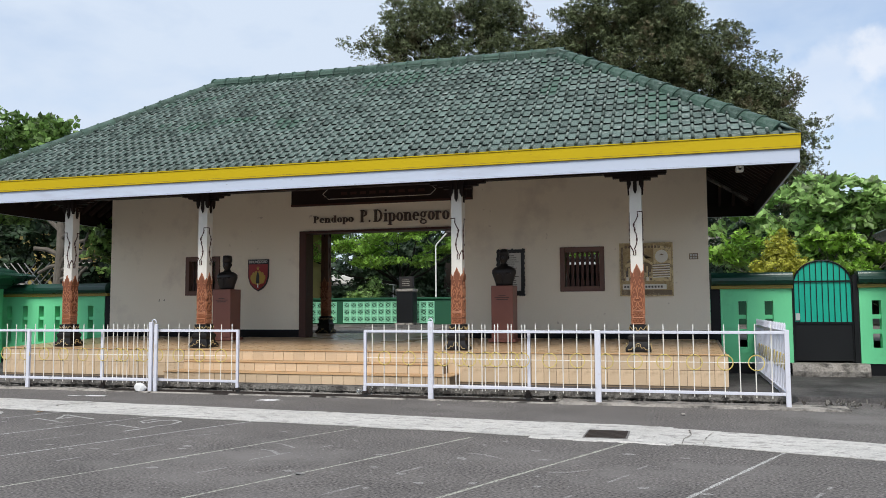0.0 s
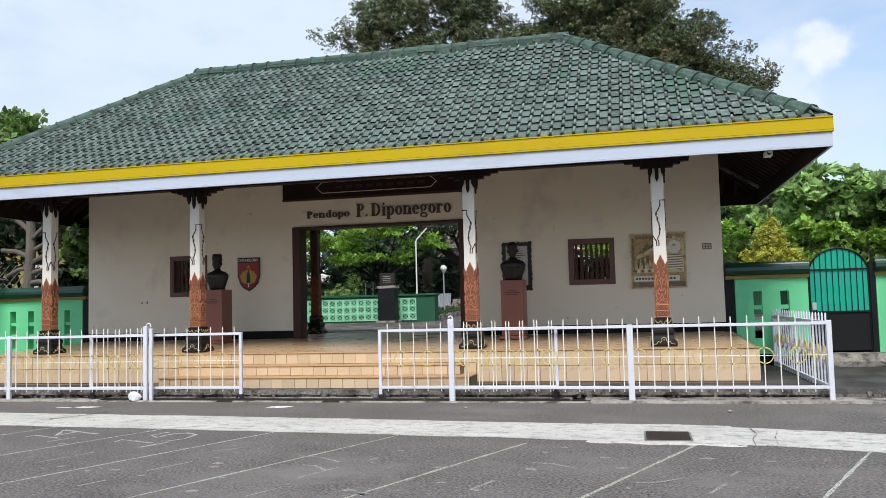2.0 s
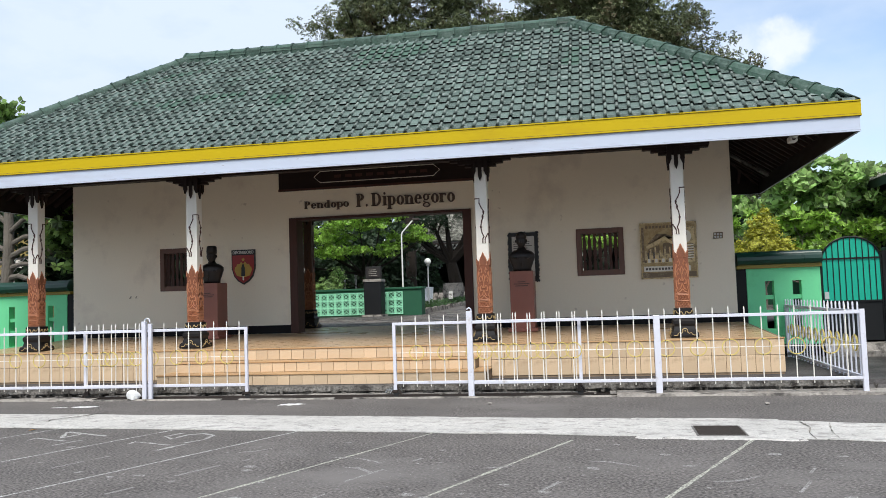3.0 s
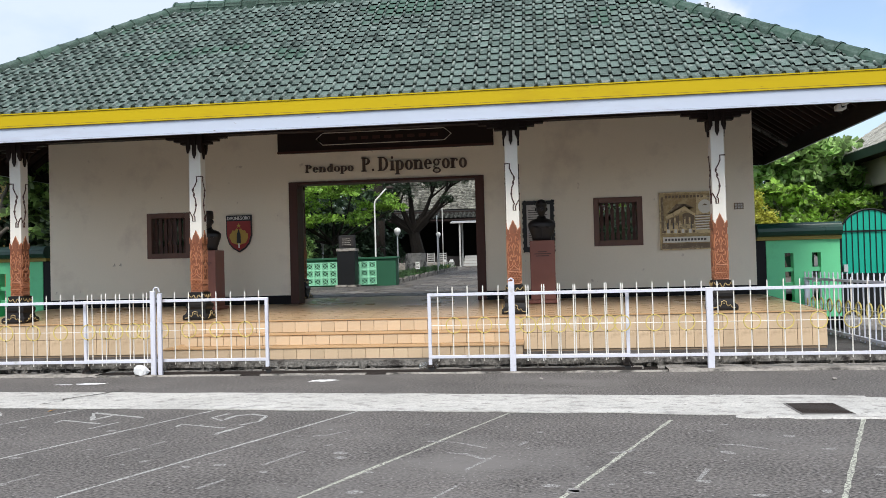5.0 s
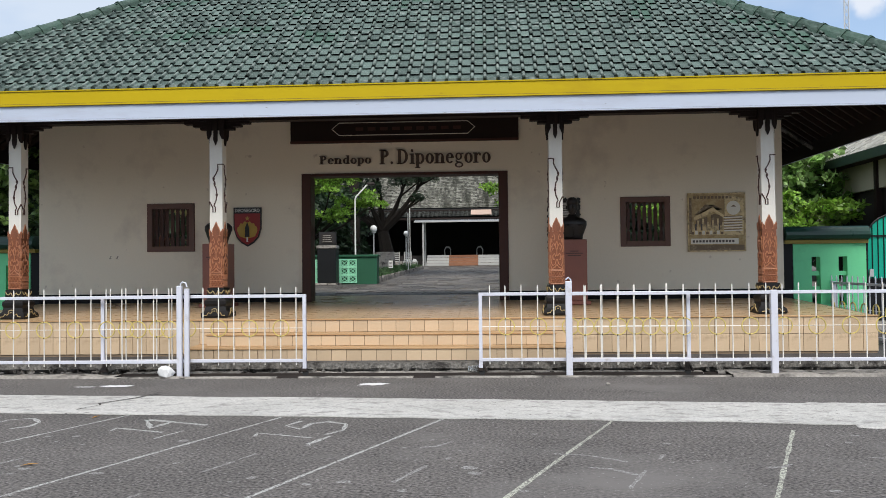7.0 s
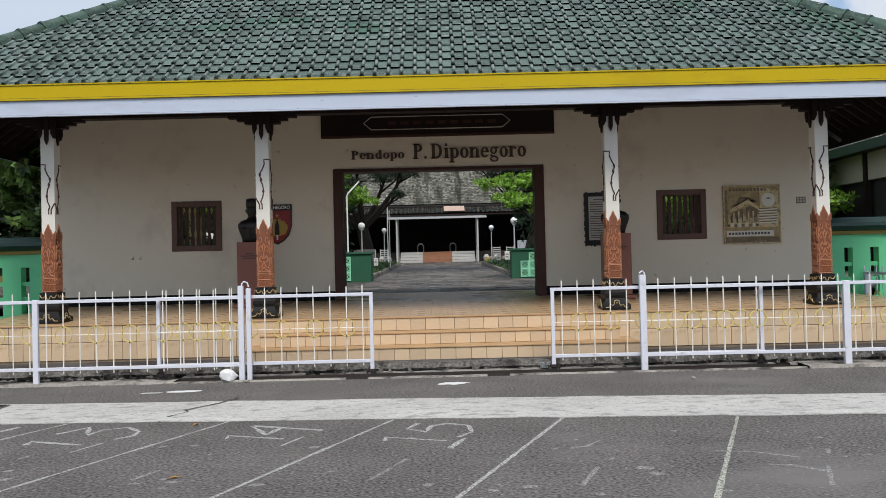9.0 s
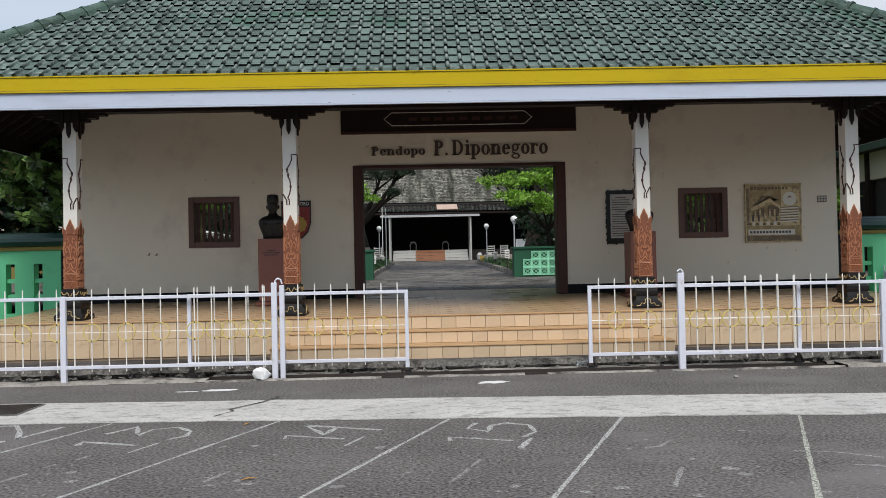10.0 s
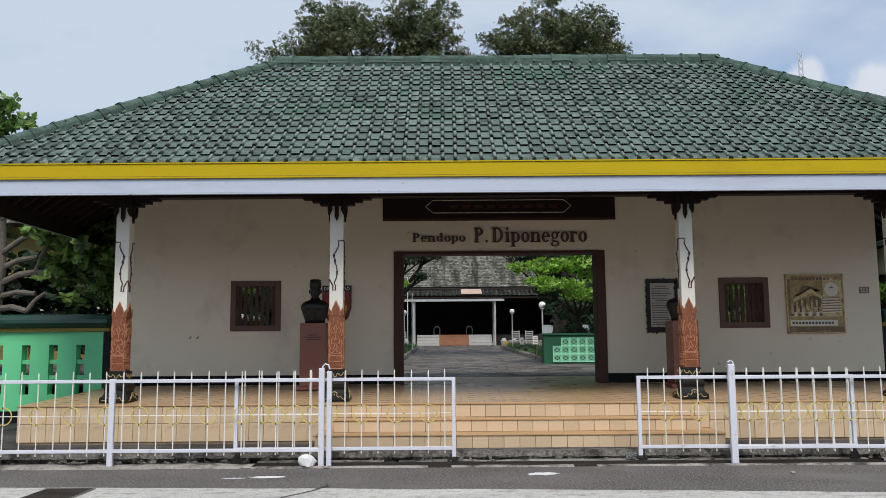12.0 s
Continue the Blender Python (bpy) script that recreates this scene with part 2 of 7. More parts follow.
M["mint_block"] = mat("mint_block", (0.30, 0.70, 0.46), 0.7, 0.08, 2, 30, 0.2)
M["bronze"] = mat("bronze", (0.022, 0.018, 0.017), 0.42, 0.25, 5, 50, 0.2, metal=0.3)
M["granite"] = mat("red_granite", (0.225, 0.085, 0.062), 0.4, 0.16, 3, 90, 0.1)
M["granite_text"] = mat("granite_text", (0.07, 0.035, 0.03), 0.6, 0.1, 3, 60, 0)
M["paper"] = mat("paper", (0.50, 0.48, 0.44), 0.6, 0.08, 3, 30, 0.05)
M["ink"] = mat("ink", (0.10, 0.09, 0.08), 0.7, 0.1, 3, 30, 0)
M["board_black"] = mat("board_black", (0.010, 0.009, 0.009), 0.5, 0.2, 5, 50, 0.3)
M["map_wood"] = mat("map_wood", (0.32, 0.22, 0.095), 0.45, 0.25, 5, 40, 0.3, dirt=(0.44, 0.335, 0.16), dirt_at=0.52, dirt_scale=9)
M["map_light"] = mat("map_light", (0.62, 0.49, 0.26), 0.5, 0.2, 9, 40, 0.3, dirt=(0.25, 0.19, 0.11), dirt_at=0.56, dirt_scale=14)
M["map_dark"] = mat("map_dark", (0.165, 0.115, 0.065), 0.5, 0.25, 9, 40, 0.2, dirt=(0.34, 0.27, 0.16), dirt_at=0.58, dirt_scale=14)
M["map_white"] = mat("map_white", (0.72, 0.69, 0.60), 0.5, 0.06, 6, 40, 0.1)
M["red"] = mat("shield_red", (0.28, 0.02, 0.018), 0.4, 0.1, 4, 40, 0.05)
M["black"] = mat("shield_black", (0.014, 0.013, 0.013), 0.45, 0.1, 4, 40, 0.05)
M["shield_yellow"] = mat("shield_yellow", (0.44, 0.28, 0.045), 0.45, 0.1, 4, 40, 0.05)
M["off_white"] = mat("off_white", (0.75, 0.74, 0.70), 0.5, 0.05, 4, 40, 0.05)
M["letters"] = mat("letter_brown", (0.085, 0.055, 0.04), 0.55, 0.1, 4, 40, 0.1)
M["cart_line"] = mat("cartouche_line", (0.72, 0.67, 0.60), 0.6, 0.1, 4, 40, 0.1)
M["grey_metal"] = mat("grey_metal", (0.55, 0.56, 0.56), 0.45, 0.08, 3, 40, 0.1, metal=0.3)
M["globe"] = mat("lamp_globe", (0.85, 0.85, 0.84), 0.25, 0.02, 3, 40, 0.0)
M["paving"] = mat("paving", (0.120, 0.106, 0.092), 0.6, 0.3, 1.0, 14, 0.8, island=0.6, dirt=(0.045, 0.042, 0.039), dirt_at=0.54, dirt_scale=0.8, bump_dist=0.012, grain=4, specks=((0.26, 0.25, 0.235), 0.64, 4))
M["courtyard"] = mat("courtyard_ground", (0.12, 0.112, 0.10), 0.9, 0.25, 0.6, 25, 0.5)
M["hall_roof"] = mat("hall_roof_tile", (0.215, 0.212, 0.18), 0.85, 0.4, 0.5, 12, 0.4, island=0.55, dirt=(0.055, 0.056, 0.044), dirt_at=0.53, dirt_scale=0.55, stretch=(1.8, 0.45, 0.45), spec=0.2)
M["grey_tile"] = mat("grey_pavilion_tile", (0.36, 0.35, 0.31), 0.85, 0.35, 0.8, 14, 0.4, island=0.35, dirt=(0.15, 0.15, 0.12), dirt_at=0.58, dirt_scale=0.8, spec=0.2)
M["beige_board"] = mat("beige_board", (0.44, 0.385, 0.30), 0.8, 0.12, 1, 30, 0.1)
M["fascia_green"] = mat("dark_green_fascia", (0.020, 0.040, 0.032), 0.5, 0.2, 2, 30, 0.1)
M["porch_roof"] = mat("porch_roof_tile", (0.060, 0.062, 0.054), 0.85, 0.4, 0.8, 12, 0.4, island=0.6, dirt=(0.13, 0.13, 0.11), dirt_at=0.58, dirt_scale=1.2, stretch=(1.8, 0.45, 0.45), spec=0.2)
# near-black: for hall and veranda the unlit inside is put into the colour
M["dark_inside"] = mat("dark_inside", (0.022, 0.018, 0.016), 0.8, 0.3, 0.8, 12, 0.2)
M["hall_white"] = mat("hall_white", (0.44, 0.44, 0.42), 0.7, 0.08, 2, 30, 0.1)
M["terracotta"] = mat("terracotta_step", (0.30, 0.14, 0.075), 0.7, 0.12, 2, 30, 0.1)
M["zinc"] = mat("zinc_sheet", (0.60, 0.62, 0.64), 0.4, 0.08, 3, 30, 0.1, metal=0.5)
M["yellow_house"] = mat("yellow_house", (0.30, 0.235, 0.075), 0.8, 0.15, 1, 30, 0.1)
M["house_white"] = mat("house_white", (0.62, 0.60, 0.54), 0.8, 0.1, 1, 30, 0.1)
M["bark_grey"] = mat("bark_grey", (0.135, 0.118, 0.098), 0.95, 0.35, 4, 30, 1.0, stretch=(1, 1, 0.4), bump_dist=0.03)
M["bark_dark"] = mat("bark_dark", (0.026, 0.021, 0.017), 0.95, 0.35, 3, 30, 1.0, stretch=(1, 1, 0.4), bump_dist=0.03, spec=0.2)
M["leaf_dark"] = mat("leaf_dark", (0.122, 0.146, 0.070), 0.6, 0.4, 0.45, 6, 0, island=0.85, translucent=0.22, dirt=(0.165, 0.125, 0.075), dirt_at=0.58, dirt_scale=0.6, spec=0.3)
M["leaf_pollard"] = mat("leaf_pollard", (0.14, 0.235, 0.06), 0.5, 0.3, 0.6, 6, 0, island=0.7, translucent=0.35, spec=0.4)
M["leaf_bright"] = mat("leaf_bright", (0.235, 0.405, 0.060), 0.45, 0.3, 0.6, 6, 0, island=0.7, translucent=0.4)
M["leaf_mid"] = mat("leaf_mid", (0.29, 0.445, 0.15), 0.45, 0.35, 0.6, 6, 0, island=0.7, translucent=0.4, spec=0.4)
# near-black green: the back trees carry their shade in the leaf colour
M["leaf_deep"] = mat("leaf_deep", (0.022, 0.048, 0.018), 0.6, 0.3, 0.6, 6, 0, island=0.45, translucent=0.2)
M["leaf_yellow"] = mat("leaf_yellow", (0.40, 0.40, 0.05), 0.5, 0.25, 1.0, 6, 0, island=0.45, translucent=0.3)
M["leaf_hedge"] = mat("leaf_hedge", (0.050, 0.11, 0.030), 0.5, 0.25, 1.0, 6, 0, island=0.5, translucent=0.25)
M["dry_leaf"] = mat("dry_leaf", (0.36, 0.19, 0.05), 0.7, 0.2, 20, 60, 0)
M["lattice"] = mat("lattice_grey", (0.33, 0.33, 0.31), 0.8, 0.15, 2, 30, 0.1)
M["patch"] = mat("sheet_patch", (0.50, 0.36, 0.28), 0.7, 0.2, 2, 10, 0.1)
# line colours for the eaves boards; along the beads they paint shade
M["joint"] = mat("paint_dark_line", (0.13, 0.095, 0.03), 0.8, 0.2, 3, 40, 0.1)
M["joint_grey"] = mat("paint_grey_line", (0.26, 0.27, 0.33), 0.8, 0.2, 3, 40, 0.1)
M["gutter"] = mat("gutter_strip", (0.030, 0.024, 0.021), 0.95, 0.4, 3, 30, 0.6, grain=4, spec=0.2)
M["stone_white"] = mat("stone_white", (0.72, 0.72, 0.71), 0.8, 0.12, 8, 40, 0.6)


def glass_mat():
    m = bpy.data.materials.new("clear_plastic")
    m.use_nodes = True
    b = m.node_tree.nodes["Principled BSDF"]
    b.inputs["Transmission Weight"].default_value = 0.9
    b.inputs["Roughness"].default_value = 0.15
    b.inputs["IOR"].default_value = 1.3
    b.inputs["Base Color"].default_value = (0.9, 0.92, 0.92, 1)
    return m


M["plastic"] = glass_mat()


# ---------------------------------------------------------------- mesh helpers
ORIGIN = {}


def thing(name, loc, label, category, group="", kind=""):
    e = new(name)
    e.empty_display_size = 0.2
    e.location = loc
    ORIGIN[e.name] = Vector(loc)
    return tagged(e, label, category, group, kind)


def part(name, bm, material, parent, label=""):
    """Links a bmesh, built in world places, as one mesh object under a thing or a part."""
    o = ORIGIN.get(parent.name, Vector((0, 0, 0)))
    bmesh.ops.translate(bm, verts=bm.verts, vec=-o)
    ob = solid(name, bm, material)
    ob.parent = parent
    ORIGIN[ob.name] = o
    if label:
        ob["label"] = label
    return ob


def solid(name, bm, material):
    me = bpy.data.meshes.new(name)
    bm.to_mesh(me)
    bm.free()
    me.materials.append(material)
    return new(name, me)


def struct(name, bm, material, label, category):
    return tagged(solid(name, bm, material), label, category, kind="structure")


def lone(name, bm, material, label, category, group="", kind=""):
    """A thing of one mesh, with its origin at its base."""
    lo = Vector((min(v.co.x for v in bm.verts), min(v.co.y for v in bm.verts), min(v.co.z for v in bm.verts)))
    hi = Vector((max(v.co.x for v in bm.verts), max(v.co.y for v in bm.verts), lo.z))
    c = (lo + hi) / 2
    bmesh.ops.translate(bm, verts=bm.verts, vec=-c)
    ob = solid(name, bm, material)
    ob.location = c
    ORIGIN[ob.name] = c
    return tagged(ob, label, category, group, kind)


def box(x0, x1, y0, y1, z0, z1, bm=None, bevel=0.0):
    b = bmesh.new()
    bmesh.ops.create_cube(b, size=1)
    for v in b.verts:
        v.co = Vector((x0 + (v.co.x + 0.5) * (x1 - x0), y0 + (v.co.y + 0.5) * (y1 - y0), z0 + (v.co.z + 0.5) * (z1 - z0)))
    if bevel:
        bmesh.ops.bevel(b, geom=b.edges[:], offset=bevel, segments=1, affect="EDGES")
    return merge(bm, b)


def merge(bm, b):
    if bm is None:
        return b
    me = bpy.data.meshes.new("tmp")
    b.to_mesh(me)
    b.free()
    bm.from_mesh(me)
    bpy.data.meshes.remove(me)
    return bm


def tube(points, r, n=8, bm=None, closed=False, r_end=None, squash=None):
    """A round rod along a line of points; r_end tapers it."""
    bm = bm or bmesh.new()
    pts = [Vector(p) for p in points]
    rings = []
    count = len(pts)
    ref = None
    for i, p in enumerate(pts):
        a = pts[i - 1] if (i > 0 or closed) else p
        c = pts[(i + 1) % count] if (i < count - 1 or closed) else p
        d = (c - a).normalized()
        if ref is None:
            ref = Vector((0, 0, 1)) if abs(d.z) < 0.9 else Vector((1, 0, 0))
        s = d.cross(ref).normalized()
        u = s.cross(d).normalized()
        ref = u
        rr = r if r_end is None else r + (r_end - r) * i / max(1, count - 1)
        rings.append([bm.verts.new(p + (s * math.cos(2 * math.pi * k / n) + u * math.sin(2 * math.pi * k / n)) * rr) for k in range(n)])
    for i in range(count if closed else count - 1):
        a, b = rings[i], rings[(i + 1) % count]
        for k in range(n):
            bm.faces.new((a[k], a[(k + 1) % n], b[(k + 1) % n], b[k]))
    if not closed:
        bm.faces.new(rings[0][::-1])
        bm.faces.new(rings[-1])
    return bm


def prism(poly, axis, a, b, bm=None):
    """A polygon given in two coordinates, pushed from a to b along the axis left out."""
    bm = bm or bmesh.new()
    put = {"x": lambda p, t: (t, p[0], p[1]), "y": lambda p, t: (p[0], t, p[1]), "z": lambda p, t: (p[0], p[1], t)}[axis]
    va = [bm.verts.new(put(p, a)) for p in poly]
    vb = [bm.verts.new(put(p, b)) for p in poly]
    fs = [bm.faces.new(va), bm.faces.new(vb[::-1])]
    n = len(poly)
    for i in range(n):
        fs.append(bm.faces.new((va[i], vb[i], vb[(i + 1) % n], va[(i + 1) % n])))
    bmesh.ops.recalc_face_normals(bm, faces=fs)
    return bm


def lathe(profile, c, n=16, bm=None, sx=1.0, sy=1.0):
    """A turned shape from (radius, height) pairs about an upright line at c."""
    bm = bm or bmesh.new()
    rings = [[bm.verts.new((c[0] + r * sx * math.cos(2 * math.pi * k / n), c[1] + r * sy * math.sin(2 * math.pi * k / n), c[2] + h)) for k in range(n)] for r, h in profile]
    for a, b in zip(rings, rings[1:]):
        for k in range(n):
            bm.faces.new((a[k], a[(k + 1) % n], b[(k + 1) % n], b[k]))
    bm.faces.new(rings[0][::-1])
    bm.faces.new(rings[-1])
    return bm


def square_loft(levels, c, bm=None):
    """Stacked squares (half width, height)."""
    bm = bm or bmesh.new()
    rings = [[bm.verts.new((c[0] + sx * h, c[1] + sy * h, c[2] + z)) for sx, sy in ((-1, -1), (1, -1), (1, 1), (-1, 1))] for h, z in levels]
    for a, b in zip(rings, rings[1:]):
        for k in range(4):
            bm.faces.new((a[k], a[(k + 1) % 4], b[(k + 1) % 4], b[k]))
    bm.faces.new(rings[0][::-1])
    bm.faces.new(rings[-1])
    return bm


def ball(c, r, bm=None, sz=1.0, seg=16):
    b = bmesh.new()
    bmesh.ops.create_uvsphere(b, u_segments=seg, v_segments=seg // 2 + 2, radius=r)
    for v in b.verts:
        v.co = Vector((c[0] + v.co.x, c[1] + v.co.y, c[2] + v.co.z * sz))
    return merge(bm, b)


def smooth(ob):
    for p in ob.data.polygons:
        p.use_smooth = True
    return ob


def from_arrays(name, verts, faces, material):
    me = bpy.data.meshes.new(name)
    me.from_pydata(verts.tolist() if hasattr(verts, "tolist") else verts, [], faces.tolist() if hasattr(faces, "tolist") else faces)
    me.materials.append(material)
    me.update()
    return me


def words(body, width, height, x, y, z, depth, bold=0.0):
    """A mesh of raised writing on a wall that faces -y: left end x, baseline z, front y - depth."""
    cu = bpy.data.curves.new("writing", "FONT")
    cu.body, cu.size, cu.extrude, cu.offset = body, 1.0, 0.5, bold
    tmp = bpy.data.objects.new("writing", cu)
    scene.collection.objects.link(tmp)
    me = bpy.data.meshes.new_from_object(tmp.evaluated_get(bpy.context.evaluated_depsgraph_get()))
    bpy.data.objects.remove(tmp)
    bm = bmesh.new()
    bm.from_mesh(me)
    bpy.data.meshes.remove(me)
    xs = [v.co.x for v in bm.verts]
    kx = width / (max(xs) - min(xs))
    x_min = min(xs)
    for v in bm.verts:
        v.co = Vector((x + (v.co.x - x_min) * kx, y - depth * (v.co.z + 0.5), z + v.co.y * height))
    return bm


def slab_word(body, width, cap, x, y, z, depth):
    """Raised slab-serif letters on a wall that faces -y: thick stems, thin flat serifs, swelling bowls. cap: height of a capital."""
    bm = bmesh.new()
    letters = []
    xh = 0.70

    def quad(x0, x1, z0, z1):
        box(x0, x1, 0, 1, z0, z1, bm)

    def stem(xc, z0, z1, w=0.22, lo=True, hi=True, left_hi=False):
        quad(xc - w / 2, xc + w / 2, z0, z1)
        if lo:
            quad(xc - w / 2 - 0.085, xc + w / 2 + 0.085, z0, z0 + 0.065)
        if hi:
            quad(xc - w / 2 - 0.085, xc + (w / 2 + 0.085 if not left_hi else w / 2), z1 - 0.065, z1)

    def bowl(xc, zc, rx, rz, a0=0, a1=360, tx=0.20, tz=0.075):
        n = 22
        prev = None
        for k in range(n + 1):
            a = radians(a0 + (a1 - a0) * k / n)
            c, q = math.cos(a), math.sin(a)
            o, i = (xc + rx * c, zc + rz * q), (xc + (rx - tx) * c, zc + (rz - tz) * q)
            row = [bm.verts.new((p[0], d, p[1])) for d in (0, 1) for p in (o, i)]
            if prev:
                for u, v in ((0, 1), (1, 3), (3, 2), (2, 0)):
                    bm.faces.new((prev[u], prev[v], row[v], row[u]))
            prev = row

    pen = 0.0
    for ch in body:
        p = pen
        bm = bmesh.new()
        letters.append(bm)
        if ch == " ":
            pen += 0.20
        elif ch == ".":
            ball((p + 0.12, 0.5, 0.09), 0.10, bm, 1.0, 10)
            pen += 0.26
        elif ch == "P":
            stem(p + 0.24, 0, 1)
            bowl(p + 0.36, 0.735, 0.36, 0.265, -90, 90)
            quad(p + 0.24, p + 0.38, 0.935, 1)
            quad(p + 0.24, p + 0.38, 0.47, 0.535)
            pen += 0.82
        elif ch == "D":
            stem(p + 0.24, 0, 1)
            bowl(p + 0.40, 0.5, 0.46, 0.5, -90, 90)
            quad(p + 0.24, p + 0.42, 0.935, 1)
            quad(p + 0.24, p + 0.42, 0, 0.065)
            pen += 0.98
        elif ch == "o":
            bowl(p + 0.34, xh / 2, 0.31, xh / 2 + 0.01)
            pen += 0.68
        elif ch == "e":
            bowl(p + 0.33, xh / 2, 0.30, xh / 2 + 0.01, 0, 318)
            quad(p + 0.12, p + 0.60, xh / 2, xh / 2 + 0.06)
            pen += 0.66
        elif ch == "n":
            stem(p + 0.19, 0, xh, left_hi=True)
            stem(p + 0.59, 0, xh * 0.66, hi=False)
            bowl(p + 0.44, xh * 0.62, 0.245, xh * 0.38, 0, 150, 0.16)
            pen += 0.80
        elif ch == "r":
            stem(p + 0.19, 0, xh, left_hi=True)
            bowl(p + 0.42, xh * 0.66, 0.18, xh * 0.34, 50, 160, 0.10)
            ball((p + 0.50, 0.5, xh * 0.82), 0.085, bm, 1.0, 10)
            pen += 0.62
        elif ch == "i":
            stem(p + 0.19, 0, xh, left_hi=True)
            ball((p + 0.18, 0.5, 0.92), 0.105, bm, 1.0, 10)
            pen += 0.40
        elif ch == "d":
            stem(p + 0.55, 0, 1.02, lo=False, left_hi=True)
            quad(p + 0.55, p + 0.73, 0, 0.065)
            bowl(p + 0.37, xh / 2, 0.30, xh / 2 + 0.01, 60, 300)
            pen += 0.78
        elif ch == "p":
            stem(p + 0.19, -0.30, xh, left_hi=True)
            bowl(p + 0.38, xh / 2, 0.31, xh / 2 + 0.01, -120, 120)
            pen += 0.74
        elif ch == "g":
            bowl(p + 0.32, 0.46, 0.25, 0.25, 0, 360, 0.14)
            bowl(p + 0.34, -0.12, 0.31, 0.19, 0, 360, 0.12)
            tube([(p + 0.16, 0.5, 0.24), (p + 0.12, 0.5, 0.14), (p + 0.3, 0.5, 0.06), (p + 0.52, 0.5, 0.03)], 0.055, 5, bm)
            quad(p + 0.50, p + 0.68, 0.60, 0.69)
            pen += 0.70
    k = width / pen
    for b in letters:
        for v in b.verts:
            v.co = Vector((x + v.co.x * k, y - depth * max(0.0, min(1.0, v.co.y)), z + v.co.z * cap))
        bmesh.ops.recalc_face_normals(b, faces=b.faces[:])
    return [b for b in letters if len(b.verts)]


# ---------------------------------------------------------------- ground, kerb, pavement
PAVE_Z, FLOOR_Z, INNER_Z = 0.13, 0.655, 0.765


def floor_z(y):
    """The platform's floor rises gently from its front edge to the wall and is level behind it."""
    return FLOOR_Z + (INNER_Z - FLOOR_Z) * max(0.0, min(1.0, (y - 13.47) / (16.53 - 13.47)))


g = bmesh.new()
bmesh.ops.create_grid(g, x_segments=4, y_segments=4, size=900)
struct("ground", g, M["asphalt"], "grey worn asphalt of a parking yard", "ground")


def strip_y(x):
    """Far and near edge of the painted concrete strip."""
    return 10.36 - 0.078 * (x + 4.5) - (0.003 * (x + 4.5) ** 2 if x < -4.5 else 0.004 * (x + 4.5) ** 2) * 0.8 - 0.05 * max(0.0, x + 1) ** 2


b = bmesh.new()
xs = [-30 + 0.4 * i for i in range(104)]
rows_v = []
for i, x in enumerate(xs):
    y = strip_y(x)
    w = 1.05 + 0.02 * math.sin(3 * x)
    e0, e1 = random.uniform(-0.02, 0.02), random.uniform(-0.03, 0.03)
    rows_v.append([b.verts.new((x, y + e0, 0.002)), b.verts.new((x, y + e0, 0.009)), b.verts.new((x, y - w + e1, 0.009)), b.verts.new((x, y - w + e1, 0.002))])
for a, c in zip(rows_v, rows_v[1:]):
    for k in range(3):
        b.faces.new((a[k], c[k], c[k + 1], a[k + 1]))
bmesh.ops.recalc_face_normals(b, faces=b.faces[:])
struct("drain_cover_strip", b, M["concrete_strip"], "weathered pale concrete strip across the asphalt", "concrete strip")


def ribbon(points, w, z, bm=None, wobble=0.006):
    """A flat brushed line of paint on the road."""
    bm = bm or bmesh.new()
    fine = []
    for p, q in zip(points, points[1:]):
        p, q = Vector(p), Vector(q)
        k = max(1, int((q - p).length / 0.12))
        fine += [p.lerp(q, i / k) for i in range(k)]
    fine.append(Vector(points[-1]))
    prev = None
    for i, p in enumerate(fine):
        d = (fine[min(i + 1, len(fine) - 1)] - fine[max(i - 1, 0)]).normalized()
        s = Vector((-d.y, d.x)) * (w / 2 + random.uniform(-wobble, wobble))
        row = (bm.verts.new((p.x + s.x, p.y + s.y, z)), bm.verts.new((p.x - s.x, p.y - s.y, z)))
        if prev:
            bm.faces.new((prev[0], prev[1], row[1], row[0]))
        prev = row
    return bm


BAY = Vector((0.385, 0.923))
UP = Vector((-0.923, 0.385))
for k in range(-4, 8):
    x = -8.28 + 1.497 * k + {4: -0.07, 5: 0.07}.get(k, 0.0)
    start = Vector((x, strip_y(x) - 1.07 - (0.25 if k == 4 else 0)))
    yellowish = k in (3, 4, 5)
    struct("bay_line", ribbon([start, start - BAY * 6.0], 0.031, 0.0015), M["road_paint_yellow" if yellowish else "road_paint"], "thin worn painted parking bay line on asphalt", "road marking")
    # broken dashes across each bay
    mid = start + Vector((0.75, 0)) - BAY * 1.25
    dash = bmesh.new()
    for a, c in ((0.1, 0.18), (0.34, 0.40), (0.6, 0.95), (1.5, 1.8)):
        off = Vector((random.uniform(-0.08, 0.08), 0))
        ribbon([mid + off - BAY * a, mid + off - BAY * (c + random.uniform(-0.1, 0.15))], 0.03, 0.0015, dash)
    struct("bay_dash", dash, M["road_paint_faint"], "faded broken painted dashes on asphalt", "road marking")

